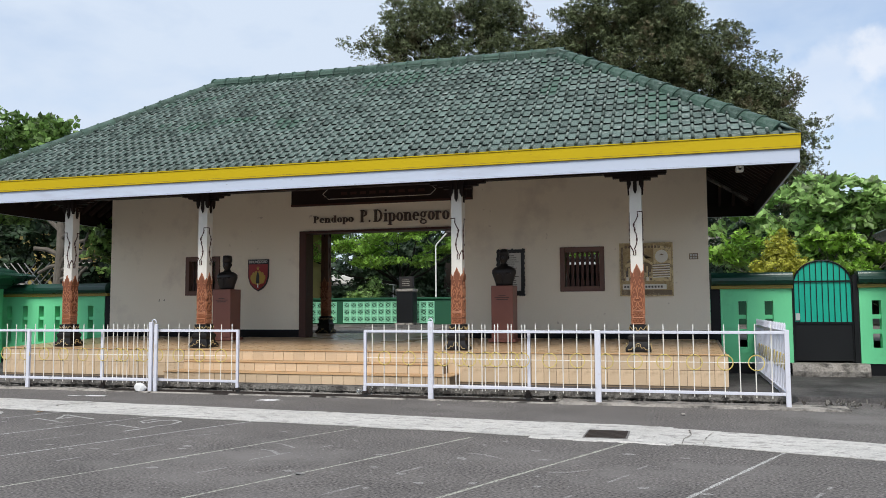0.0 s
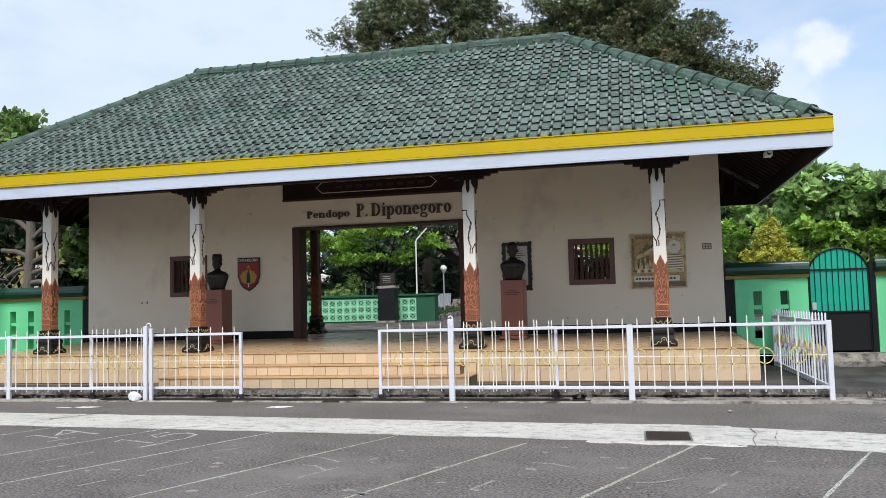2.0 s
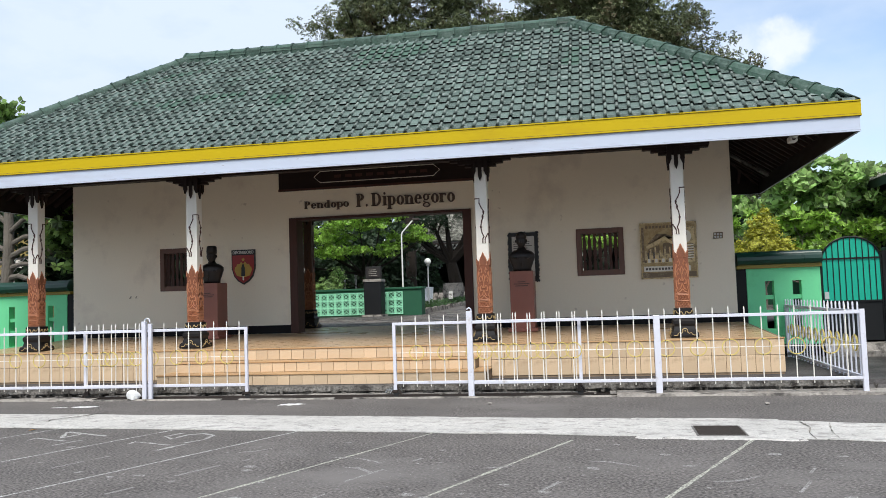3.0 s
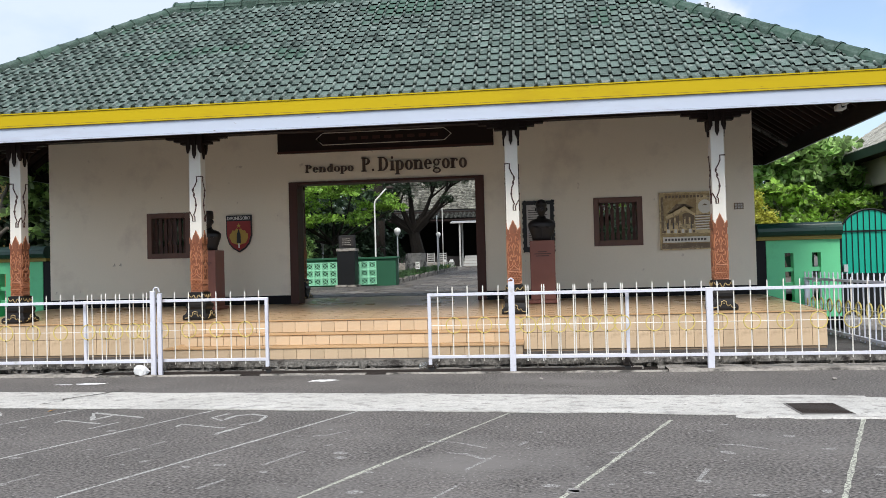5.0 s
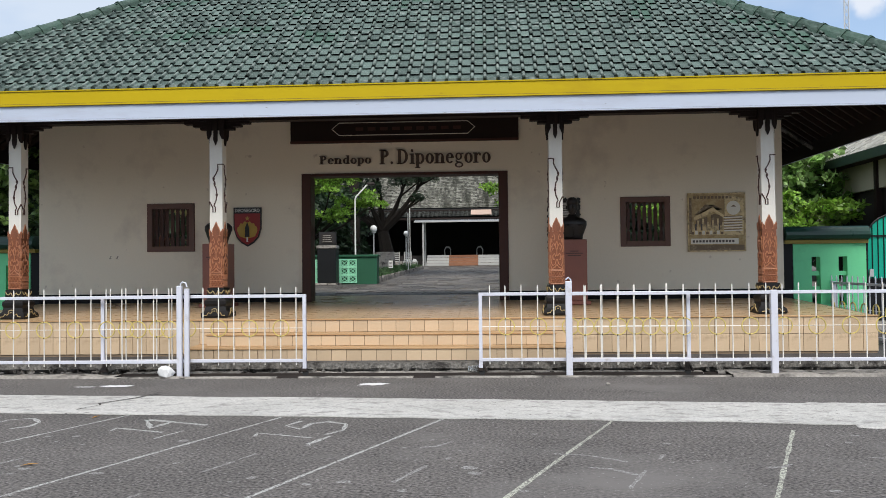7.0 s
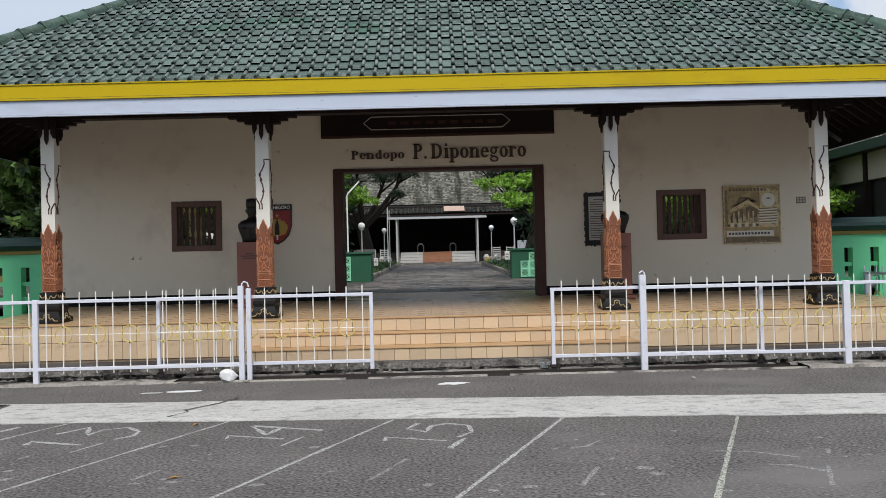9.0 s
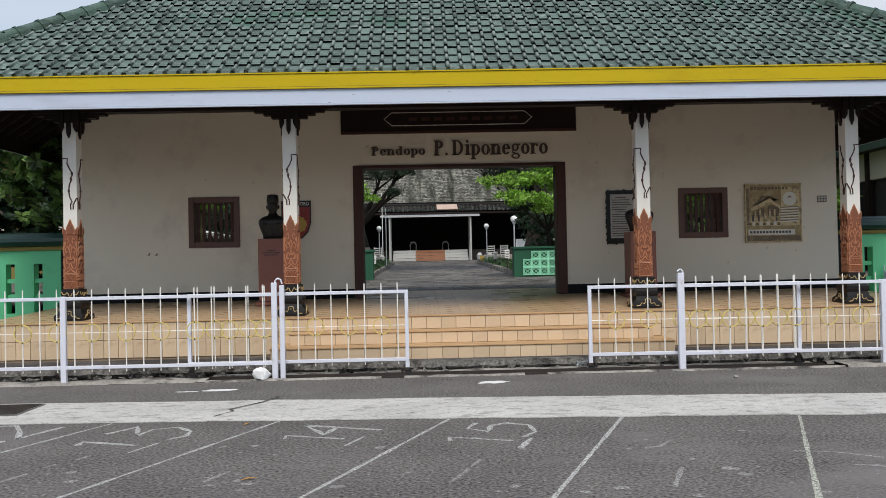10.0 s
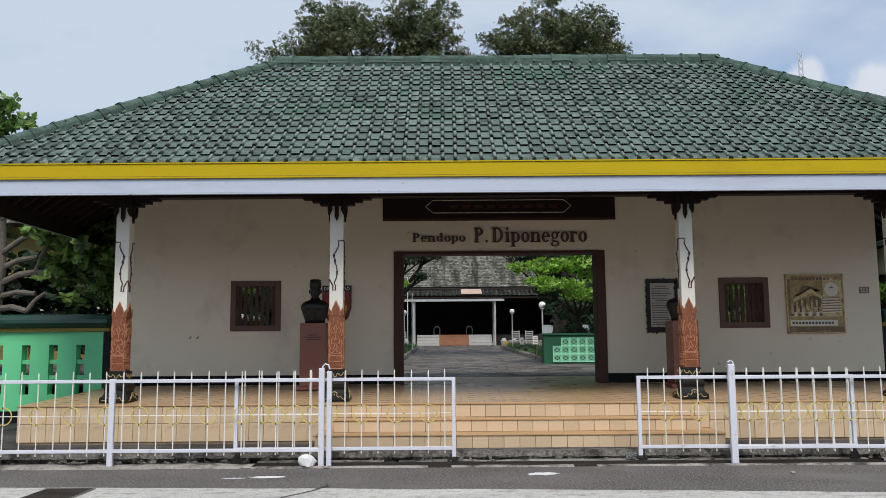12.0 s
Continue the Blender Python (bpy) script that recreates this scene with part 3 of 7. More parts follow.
# strokes of the hand-painted digits: metres along the bay, metres up the digit
DIGITS = {
    "1": [[(-0.14, 0.48), (-0.02, 0.54), (0.0, 0.02)], [(-0.22, -0.10), (0.12, -0.09)]],
    "2": [[(0.26, 0.40), (0.36, 0.55), (0.55, 0.52), (0.62, 0.36), (0.45, 0.12), (0.22, -0.12)], [(0.21, -0.12), (0.70, -0.11)]],
    "3": [[(0.26, 0.58), (0.58, 0.53), (0.30, 0.28), (0.53, 0.32), (0.67, 0.17), (0.56, -0.05), (0.40, -0.13), (0.24, -0.08)]],
    "4": [[(0.38, 0.60), (0.10, 0.26), (0.37, 0.29)], [(0.38, 0.60), (0.39, -0.11)]],
    "5": [[(0.56, 0.515), (0.33, 0.51), (0.26, 0.31), (0.50, 0.36), (0.63, 0.26), (0.60, 0.06), (0.36, -0.06), (0.15, -0.02)]],
}
for number, at in (("12", (-10.53, 8.93)), ("13", (-9.22, 8.71)), ("14", (-7.61, 8.75)), ("15", (-6.3, 8.54))):
    b = bmesh.new()
    for ch in number:
        for line in DIGITS[ch]:
            ribbon([Vector(at) + BAY * u + UP * v for u, v in line], 0.042, 0.0016, b, 0.010)
    struct("bay_number", b, M["road_paint"], "hand painted parking bay number %s on asphalt" % number, "road marking")
smudges = bmesh.new()
for x, y, dx, dy in ((-4.4, 8.0, 0.5, -0.25), (-4.2, 7.6, 0.3, -0.2), (-2.2, 7.9, 0.4, -0.2), (-5.4, 8.2, 0.25, 0.22), (-3.0, 7.6, 0.2, 0.1), (-1.3, 7.2, 0.35, 0.2)):
    ribbon([(x, y), (x + dx * 0.5, y + dy * 0.2), (x + dx, y + dy)], 0.03, 0.0017, smudges, 0.008)
fleck_rnd = random.Random(21)
for i in range(70):
    fx, fy, fs = fleck_rnd.uniform(-11.5, 1.2), fleck_rnd.uniform(6.2, 8.7), fleck_rnd.uniform(0.012, 0.055)
    smudges.faces.new([smudges.verts.new((fx + fs * 1.3 * fleck_rnd.uniform(0.5, 1.1) * math.cos(q * 0.785), fy + fs * fleck_rnd.uniform(0.5, 1.1) * math.sin(q * 0.785), 0.0017)) for q in range(8)])
struct("paint_smudge", smudges, M["road_paint_faint"], "faded paint remnants on asphalt", "road marking")

b = bmesh.new()
rim = []
for q in range(90):
    a = 2 * math.pi * q / 90
    k = 1 / max(abs(math.cos(a)), abs(math.sin(a))) * (1 + 0.10 * noise.noise((math.cos(a) * 3, math.sin(a) * 3, 4)) + 0.06 * noise.noise((math.cos(a) * 14, math.sin(a) * 14, 4)))
    rim.append(b.verts.new((-1.05 + 0.74 * k * math.cos(a), 9.50 - 0.07 * 0.74 * k * math.cos(a) + 0.60 * k * math.sin(a), 0.0125)))
b.faces.new(rim)
foot_rim = [b.verts.new((v.co.x * 1.0 + 0.02 * (v.co.x + 1.05), v.co.y + 0.02 * (v.co.y - 9.5), 0.0005)) for v in rim]
for q in range(len(rim)):
    b.faces.new((rim[q], foot_rim[q], foot_rim[(q + 1) % len(rim)], rim[(q + 1) % len(rim)]))
struct("drain_apron", b, M["concrete_strip"], "rough concrete patch round the drain grate", "concrete patch")
for pts in (((-8.92, 9.80), (-8.80, 10.05), (-8.86, 10.15), (-8.62, 10.50), (-8.52, 10.85)), ((-0.22, 8.8), (-0.20, 9.2), (-0.12, 9.5), (-0.14, 9.85)), ((-0.02, 8.85), (0.02, 9.3), (0.12, 9.78)), ((-12.1, 9.7), (-11.9, 10.2), (-11.95, 10.9))):
    wide = pts[0][0] == -8.92
    struct("crack", ribbon(pts, 0.026 if wide else 0.010, 0.0145, None, 0.013 if wide else 0.006), M["kerb" if wide else "lip"], "dark crack across the concrete strip", "crack")

for x, y, w, d in ((-0.99, 9.3, 0.46, 0.55), (-11.1, 10.4, 0.5, 0.6)):
    t = thing("drain_grate", (x, y, 0.0145), "dark iron drain grate set in the concrete strip", "drain grate", "drain grates")
    part("frame", box(x - w / 2, x + w / 2, y - d / 2, y + d / 2, 0.0145, 0.018), M["drain_iron"], t)
    for i in range(9):
        part("grate_bar", box(x - w / 2 + 0.02, x + w / 2 - 0.02, y - d / 2 + 0.03 + i * d / 9.5, y - d / 2 + 0.055 + i * d / 9.5, 0.018, 0.025), M["steel_dark"], t)

# concrete lip at the road's edge, dark gutter, kerb, pavement
def edge_band(x0, x1, front, back, z, seed, gaps=True):
    bm = bmesh.new()
    prev = None
    n = int((x1 - x0) / 0.09)
    for i in range(n + 1):
        x = x0 + (x1 - x0) * i / n
        a = front + 0.05 * noise.noise((x * 0.9, seed, 0)) + 0.03 * noise.noise((x * 4, seed, 0))
        c = back + 0.03 * noise.noise((x * 2.5, seed, 5))
        h = z * (1 + 0.5 * noise.noise((x * 2, seed, 2)))
        row = [bm.verts.new(p) for p in ((x, a, 0.001), (x, a + 0.012, h), (x, c, h + 0.004), (x, c + 0.01, 0.001))]
        if prev and not (gaps and noise.noise((x * 1.7, seed, 9)) > 0.42):
            for k in range(3):
                bm.faces.new((prev[k], row[k], row[k + 1], prev[k + 1]))
        prev = row
    bmesh.ops.recalc_face_normals(bm, faces=bm.faces[:])
    return bm


for x0, x1, f, k, z, seed in ((-24, -9.6, 12.05, 12.30, 0.028, 1), (-9.6, -1.9, 12.04, 12.10, 0.016, 2), (-9.6, -1.9, 12.33, 12.47, 0.03, 3), (-1.9, 1.9, 12.02, 12.45, 0.03, 4)):
    struct("road_edge", edge_band(x0, x1, f, k, z, seed), M["lip"], "cracked concrete edging along the road", "edging")
# flat, very dark strip along the foot of the kerb
struct("gutter", box(-24, 1.3, 12.06, 12.5, -0.02, 0.0035), M["gutter"], "dark gutter strip before the kerb", "gutter")


def rough_slab(x0, x1, y0, y1, z0, z1, step, amount, seed):
    bm = bmesh.new()
    n = int((x1 - x0) / step)
    prev = None
    for i in range(n + 1):
        x = x0 + (x1 - x0) * i / n
        a = amount
        pts = [(x, y0 + 1.1 * a + a * noise.noise((x * 4, seed, 0)), z0), (x, y0 + a * noise.noise((x * 3, seed, 1)), (z0 + z1) / 2 + 0.3 * a * noise.noise((x * 5, seed, 2))),
               (x, y0 + 0.03 + a * noise.noise((x * 3, seed, 3)), z1 + 0.4 * a * noise.noise((x * 3, seed, 4))), (x, y1, z1), (x, y1, z0)]
        row = [bm.verts.new(p) for p in pts]
        if prev:
            for k in range(4):
                bm.faces.new((prev[k], row[k], row[k + 1], prev[k + 1]))
        prev = row
    bmesh.ops.recalc_face_normals(bm, faces=bm.faces[:])
    return bm


struct("kerb", rough_slab(-24, 1.25, 12.47, 12.66, 0.0, PAVE_Z + 0.004, 0.035, 0.055, 7), M["kerb"], "rough stained broken concrete kerb", "kerb")
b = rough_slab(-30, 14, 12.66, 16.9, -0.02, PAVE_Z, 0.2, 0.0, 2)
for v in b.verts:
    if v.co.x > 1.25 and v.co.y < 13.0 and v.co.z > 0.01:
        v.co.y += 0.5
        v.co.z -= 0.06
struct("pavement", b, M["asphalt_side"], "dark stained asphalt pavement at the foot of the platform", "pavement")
struct("gate_rail", box(-9.9, -2.2, 12.262, 12.29, 0.0, 0.035), M["steel_dark"], "rusty sliding gate rail in the ground", "rail")

# rubble along the kerb
rub = bmesh.new()
random.seed(21)
for i in range(330):
    x = random.uniform(-16, 2.6)
    y = random.gauss(12.42, 0.06) if x < 1.2 else random.gauss(12.75, 0.18)
    r = random.uniform(0.008, 0.026) * (1.0 if random.random() < 0.9 else 1.6)
    q = bmesh.new()
    bmesh.ops.create_icosphere(q, subdivisions=1, radius=r)
    for v in q.verts:
        v.co = Vector((v.co.x * 1.5, v.co.y, v.co.z * 0.7)) * (1 + 0.8 * noise.noise(v.co * 30 + Vector((i, 0, 0)))) + Vector((x, y, 0.02 + r * 0.3 + (0.06 if random.random() < 0.25 and y > 12.44 else 0)))
    merge(rub, q)
tagged(solid("rubble", rub, M["kerb"]), "broken concrete rubble along the kerb", "rubble", kind="stuff")

# loose things on the road
b = bmesh.new()
bmesh.ops.create_icosphere(b, subdivisions=2, radius=0.1)
for v in b.verts:
    v.co = Vector((v.co.x * 1.1, v.co.y * 0.8, max(-0.05, v.co.z * 0.9))) * (1 + 0.35 * noise.noise(v.co * 11 + Vector((1, 5, 2)))) + Vector((-8.96, 12.13, 0.07))
lone("stone", b, M["stone_white"], "small whitish stone at the foot of the gate post", "stone")
for x, y in ((-8.72, 12.03), (-0.2, 11.2), (-3.5, 11.4)):
    b = bmesh.new()
    bmesh.ops.create_icosphere(b, subdivisions=1, radius=0.025)
    for v in b.verts:
        v.co = Vector((v.co.x * 1.3, v.co.y, v.co.z * 0.7)) * (1 + 0.3 * noise.noise(v.co * 30)) + Vector((x, y, 0.017))
    lone("pebble", b, M["lip"], "small pale pebble on the asphalt", "pebble", "pebbles")
for sx, sy, rx, ry, seed in ((-9.27, 11.42, 0.19, 0.07, 1), (-9.62, 11.36, 0.13, 0.03, 4), (-6.22, 11.53, 0.17, 0.10, 2)):
    b = bmesh.new()
    rim = []
    for q in range(26):
        a = 2 * math.pi * q / 26
        k = 1 + 0.55 * noise.noise((math.cos(a) * 2.2, math.sin(a) * 2.2, seed))
        rim.append(b.verts.new((sx + rx * k * math.cos(a) + 0.3 * ry * math.sin(a), sy + ry * k * math.sin(a), 0.002)))
    b.faces.new(rim)
    struct("paint_spill", b, M["stone_white"], "spilled white paint patch on asphalt", "road marking")
for x, y, a in ((-8.13, 7.61, 0.4), (-8.54, 9.43, 1.3)):
    b = bmesh.new()
    for s in (-1, 1):
        vs = [b.verts.new((x + math.cos(a) * u - math.sin(a) * v * s, y + math.sin(a) * u + math.cos(a) * v * s, 0.006 + h)) for u, v, h in ((-0.06, 0, 0.0), (0, 0.017, 0.010), (0.065, 0, 0.003), (0.0, 0.002, 0.002))]
        b.faces.new(vs)
    lone("dry_leaf", b, M["dry_leaf"], "fallen orange brown leaf on the asphalt", "leaf", "fallen leaves")
b = lathe([(0.030, 0), (0.036, 0.01), (0.045, 0.07), (0.052, 0.13), (0.056, 0.135), (0.050, 0.128)], (0, 0, 0), 12)
for v in b.verts:
    v.co = Vector((v.co.z * 1.6 - 0.1, v.co.x * 1.2, 0.055 + v.co.y)) * (1 + 0.35 * noise.noise(v.co * 18 + Vector((3, 1, 4)))) + Vector((-5.02, 12.36, 0.02))
lone("plastic_cup", b, M["plastic"], "crumpled clear plastic cup lying by the gate", "cup")

# ---------------------------------------------------------------- platform with steps
CX = -6.35
PX0, PX1, PY0, PY1 = -13.1, 0.48, 13.42, 19.75
SX0, SX1 = -8.98, -3.74
b = prism([(PY0 + 0.012, 0.0), (PY0 + 0.012, FLOOR_Z - 0.008), (16.53, INNER_Z - 0.008), (PY1, INNER_Z - 0.008), (PY1, 0.0)], "x", PX0 + 0.012, PX1 - 0.012)
box(SX0 + 0.2, SX1 - 0.2, PY0 - 0.30 + 0.012, PY0 + 0.02, 0.0, 0.465 - 0.012, b)
box(SX0 + 0.012, SX1 - 0.012, PY0 - 0.60 + 0.012, PY0 + 0.02, 0.0, 0.30 - 0.012, b)
platform = struct("platform", b, M["grout"], "raised tiled platform with three broad steps", "platform")


# ---------------------------------------------------------------- gate wall
WY0, WY1 = 16.53, 16.83
WX0, WX1 = -13.1, 0.345
OX0, OX1, OZ = -8.20, -4.47, 3.08
WIN = ((-11.065, -10.18), (-2.485, -1.61))
WZ0, WZ1 = 1.695, 2.58
b = bmesh.new()
segs = [(WX0, WIN[0][0]), (WIN[0][1], OX0), (OX1, WIN[1][0]), (WIN[1][1], WX1)]
for x0, x1 in segs:
    box(x0, x1, WY0, WY1, FLOOR_Z, 4.3, b)
for x0, x1 in WIN:
    box(x0, x1, WY0, WY1, FLOOR_Z, WZ0, b)
    box(x0, x1, WY0, WY1, WZ1, 4.3, b)
box(OX0, OX1, WY0, WY1, OZ, 4.3, b)
prism([(WX0, 4.3), (WX1, 4.3), (WX1, 4.45), (-2.6, 6.35), (-10.1, 6.35), (WX0, 4.45)], "y", WY0, WY1, b)
bmesh.ops.remove_doubles(b, verts=b.verts[:], dist=0.0005)
struct("wall_gate", b, M["wall"], "cream painted plaster wall of the gate pavilion", "wall")
for x0, x1 in ((WX0 - 0.004, OX0 - 0.002), (OX1 + 0.002, WX1 + 0.004)):
    struct("baseboard", box(x0, x1, WY0 - 0.012, WY0 - 0.002, INNER_Z + 0.001, 0.93), M["skirt"], "black painted wall base", "baseboard")
struct("baseboard", box(WX1 + 0.002, WX1 + 0.012, WY0 - 0.012, WY1 + 0.01, INNER_Z + 0.001, 0.93), M["skirt"], "black painted wall base", "baseboard")

door = thing("door_frame", (CX, WY0, INNER_Z), "dark reddish brown wooden frame round the wide passage", "door frame", kind="structure")
part("jamb", box(OX0 + 0.002, OX0 + 0.165, WY0 - 0.03, WY1 + 0.04, INNER_Z, OZ, bevel=0.006), M["brown"], door)
part("jamb", box(OX1 - 0.165, OX1 - 0.002, WY0 - 0.03, WY1 + 0.04, INNER_Z, OZ, bevel=0.006), M["brown"], door)
part("head", box(OX0 + 0.165, OX1 - 0.165, WY0 - 0.03, WY1 + 0.04, OZ - 0.05, OZ - 0.002), M["brown"], door)

for x0, x1 in WIN:
    w = thing("window_1" if x0 < -6 else "window_2", ((x0 + x1) / 2, WY0, WZ0), "square brown wooden window with upright slats", "window", kind="structure")
    f = 0.10
    part("window_frame", box(x0 + 0.002, x0 + f, WY0 - 0.025, WY1, WZ0 + 0.002, WZ1 - 0.002, bevel=0.005), M["brown_frame"], w)
    part("window_frame", box(x1 - f, x1 - 0.002, WY0 - 0.025, WY1, WZ0 + 0.002, WZ1 - 0.002, bevel=0.005), M["brown_frame"], w)
    part("window_frame", box(x0 + f, x1 - f, WY0 - 0.025, WY1, WZ1 - f, WZ1 - 0.002), M["brown_frame"], w)
    part("window_sill", box(x0 + f, x1 - f, WY0 - 0.025, WY1, WZ0 + 0.002, WZ0 + f), M["brown_frame"], w)
    n = 7
    step = (x1 - x0 - 2 * f) / n
    for i in range(n):
        xc = x0 + f + step * (i + 0.5)
        hw = step * 0.33
        prof = [(hw, 0.0), (hw, 0.12), (hw * 0.55, 0.2), (hw, 0.30), (hw * 0.9, 0.45), (hw, 0.56), (hw * 0.6, 0.62), (hw, 0.69)]
        zz = WZ0 + f
        h = (WZ1 - WZ0 - 2 * f) / 0.69
        poly = [(xc - r, zz + q * h) for r, q in prof] + [(xc + r, zz + q * h) for r, q in reversed(prof)]
        part("slat", prism(poly, "y", WY0 + 0.06, WY0 + 0.10), M["brown"], w)

# sign board over the passage
sign = thing("sign_board", (CX, WY0, 3.62), "dark brown board with a thin pale cartouche outline above the passage", "sign board")
board = part("board", box(-8.39, -4.27, WY0 - 0.05, WY0 - 0.001, 3.625, 4.28, bevel=0.004), M["dark_wood"], sign)
part("edge", box(-8.39, -4.27, WY0 - 0.075, WY0 - 0.052, 3.625, 3.665), M["brown"], sign)
hexa = [(-7.63, 3.875), (-7.50, 3.985), (-5.18, 3.985), (-5.05, 3.875), (-5.18, 3.76), (-7.50, 3.76)]
part("cartouche_line", tube([(x, WY0 - 0.056, z) for x, z in hexa], 0.008, 6, closed=True), M["cart_line"], board, "thin pale outline")
part("cartouche", prism(hexa, "y", WY0 - 0.056, WY0 - 0.052), M["dark_wood"], board)
for i in range(9):
    part("letter_bar", box(-7.2 + 0.22 * i, -7.06 + 0.22 * i, WY0 - 0.060, WY0 - 0.057, 3.84, 3.90), M["brown"], board)

for text, wide, cap, x in (("Pendopo", 0.955, 0.150, -7.875), ("P. Diponegoro", 2.02, 0.262, -6.785)):
    t = thing("lettering", (x + wide / 2, WY0, 3.24), "raised dark brown letters %s on the cream wall" % text, "lettering", "name of the gate")
    for b in slab_word(text, wide, cap, x, WY0 - 0.002, 3.250 if cap < 0.2 else 3.232, 0.03):
        part("letter", b, M["letters"], t)

# shield
SXC, SZT, SZB, SW = -9.195, 2.485, 1.775, 0.255


def shield_poly(k, top=1.0):
    c = (SXC, (SZT + SZB) / 2 + 0.04)
    pts = [(SXC - SW, SZT), (SXC + SW, SZT), (SXC + SW, 2.10), (SXC + SW * 0.8, 1.94), (SXC + SW * 0.45, 1.84), (SXC, SZB), (SXC - SW * 0.45, 1.84), (SXC - SW * 0.8, 1.94), (SXC - SW, 2.10)]
    return [(c[0] + (x - c[0]) * k, c[1] + (z - c[1]) * k) for x, z in pts]


sh = thing("shield", (SXC, WY0, SZB), "red heraldic shield with black border and yellow emblem on the wall", "shield")
part("back", prism(shield_poly(1.0), "y", WY0 - 0.035, WY0 - 0.001), M["black"], sh)
part("field", prism([(x, min(z, 2.375)) for x, z in shield_poly(0.92)], "y", WY0 - 0.042, WY0 - 0.036), M["red"], sh, "red field")
fan = [(SXC + 0.19 * math.cos(a), 2.05 + 0.17 * math.sin(a)) for a in [math.pi * (0.05 + 0.9 * i / 12) for i in range(13)]]
fan = [(x * 1.0, z + (0.02 if i % 2 else -0.012)) for i, (x, z) in enumerate(fan)] + [(SXC - 0.14, 1.96), (SXC, 1.915), (SXC + 0.14, 1.96)]
part("emblem", prism(fan, "y", WY0 - 0.048, WY0 - 0.043), M["shield_yellow"], sh, "yellow rayed emblem")
part("blade", prism([(SXC - 0.042, 1.95), (SXC + 0.042, 1.95), (SXC + 0.036, 2.12), (SXC, 2.225), (SXC - 0.036, 2.12)], "y", WY0 - 0.054, WY0 - 0.049), M["black"], sh)
part("hilt", box(SXC - 0.014, SXC + 0.014, WY0 - 0.050, WY0 - 0.045, 1.86, 1.945), M["off_white"], sh)
star = [(SXC + (0.048 if i % 2 == 0 else 0.02) * math.sin(math.pi * i / 5), 2.285 + (0.048 if i % 2 == 0 else 0.02) * math.cos(math.pi * i / 5)) for i in range(10)]
part("star", prism(star, "y", WY0 - 0.047, WY0 - 0.043), M["shield_yellow"], sh)
part("lettering", words("DIPONEGORO", 0.45, 0.085, SXC - 0.225, WY0 - 0.0365, 2.402, 0.006, 0.01), M["off_white"], sh, "white letters DIPONEGORO")

# notice board
nb = thing("notice_board", (-3.485, WY0, 1.625), "framed notice with pale sheet and ragged black frame", "notice board")
b = bmesh.new()
random.seed(5)
for x0, x1, z0, z1 in ((-3.765, -3.70, 1.625, 2.56), (-3.27, -3.205, 1.625, 2.56), (-3.70, -3.27, 1.625, 1.72), (-3.70, -3.27, 2.49, 2.56)):
    box(x0, x1, WY0 - 0.04, WY0 - 0.001, z0, z1, b)
for i in range(60):
    u = random.random() * 2.9
    if u < 0.56:
        x, z = -3.765 + u, random.choice((1.625, 2.56))
    else:
        x, z = random.choice((-3.765, -3.205)), 1.625 + (u - 0.56) % 0.935
    ball((x, WY0 - 0.02, z), random.uniform(0.012, 0.024), b, 1.0, 6)
part("frame", b, M["board_black"], nb)
part("sheet", box(-3.70, -3.27, WY0 - 0.022, WY0 - 0.002, 1.72, 2.49), M["paper"], nb)
for i in range(17):
    z = 2.44 - i * 0.042
    part("text_bar", box(-3.67 + (0.06 if i in (0, 6) else 0.0), -3.30 - random.uniform(0, 0.12), WY0 - 0.026, WY0 - 0.023, z - 0.014, z), M["ink"], nb)

# relief map panel
mp = thing("relief_panel", (-0.81, WY0, 1.59), "beige wooden panel with relief buildings and a white strip", "wall panel")
X0, X1, Z0, Z1 = -1.315, -0.31, 1.592, 2.625
part("panel", box(X0, X1, WY0 - 0.035, WY0 - 0.001, Z0, Z1, bevel=0.004), M["map_wood"], mp)
b = bmesh.new()
for x0, x1, z0, z1 in ((X0, X0 + 0.02, Z0, Z1), (X1 - 0.02, X1, Z0, Z1), (X0, X1, Z0, Z0 + 0.02), (X0, X1, Z1 - 0.02, Z1)):
    box(x0, x1, WY0 - 0.044, WY0 - 0.034, z0, z1, b)
part("rim", b, M["map_light"], mp)
part("strip", box(X0 + 0.05, X1 - 0.13, WY0 - 0.042, WY0 - 0.036, Z0 + 0.13, Z0 + 0.23), M["map_white"], mp, "white strip with unreadable dark writing")
for i in range(13):
    part("text_bar", box(X0 + 0.08 + i * 0.057, X0 + 0.118 + i * 0.057, WY0 - 0.046, WY0 - 0.0425, Z0 + 0.16, Z0 + 0.20), M["ink"], mp)


def relief(name, poly, material, d=0.012):
    part(name, prism([(X0 + u * (X1 - X0), Z0 + v * (Z1 - Z0)) for u, v in poly], "y", WY0 - 0.036 - d, WY0 - 0.0355), material, mp)


relief("picture_ground", [(0.04, 0.28), (0.96, 0.28), (0.96, 0.42), (0.7, 0.46), (0.3, 0.44), (0.04, 0.40)], M["map_light"], 0.004)
relief("picture_sky", [(0.64, 0.42), (0.97, 0.42), (0.97, 0.9), (0.64, 0.97)], M["map_light"], 0.005)
relief("roof_relief", [(0.10, 0.58), (0.44, 0.76), (0.50, 0.70), (0.62, 0.62), (0.62, 0.57), (0.45, 0.68), (0.12, 0.53)], M["map_light"])
relief("roof_relief", [(0.12, 0.62), (0.30, 0.80), (0.60, 0.72), (0.46, 0.79)], M["map_dark"], 0.008)
relief("gable_relief", [(0.14, 0.46), (0.34, 0.46), (0.34, 0.60), (0.14, 0.53)], M["map_dark"], 0.007)
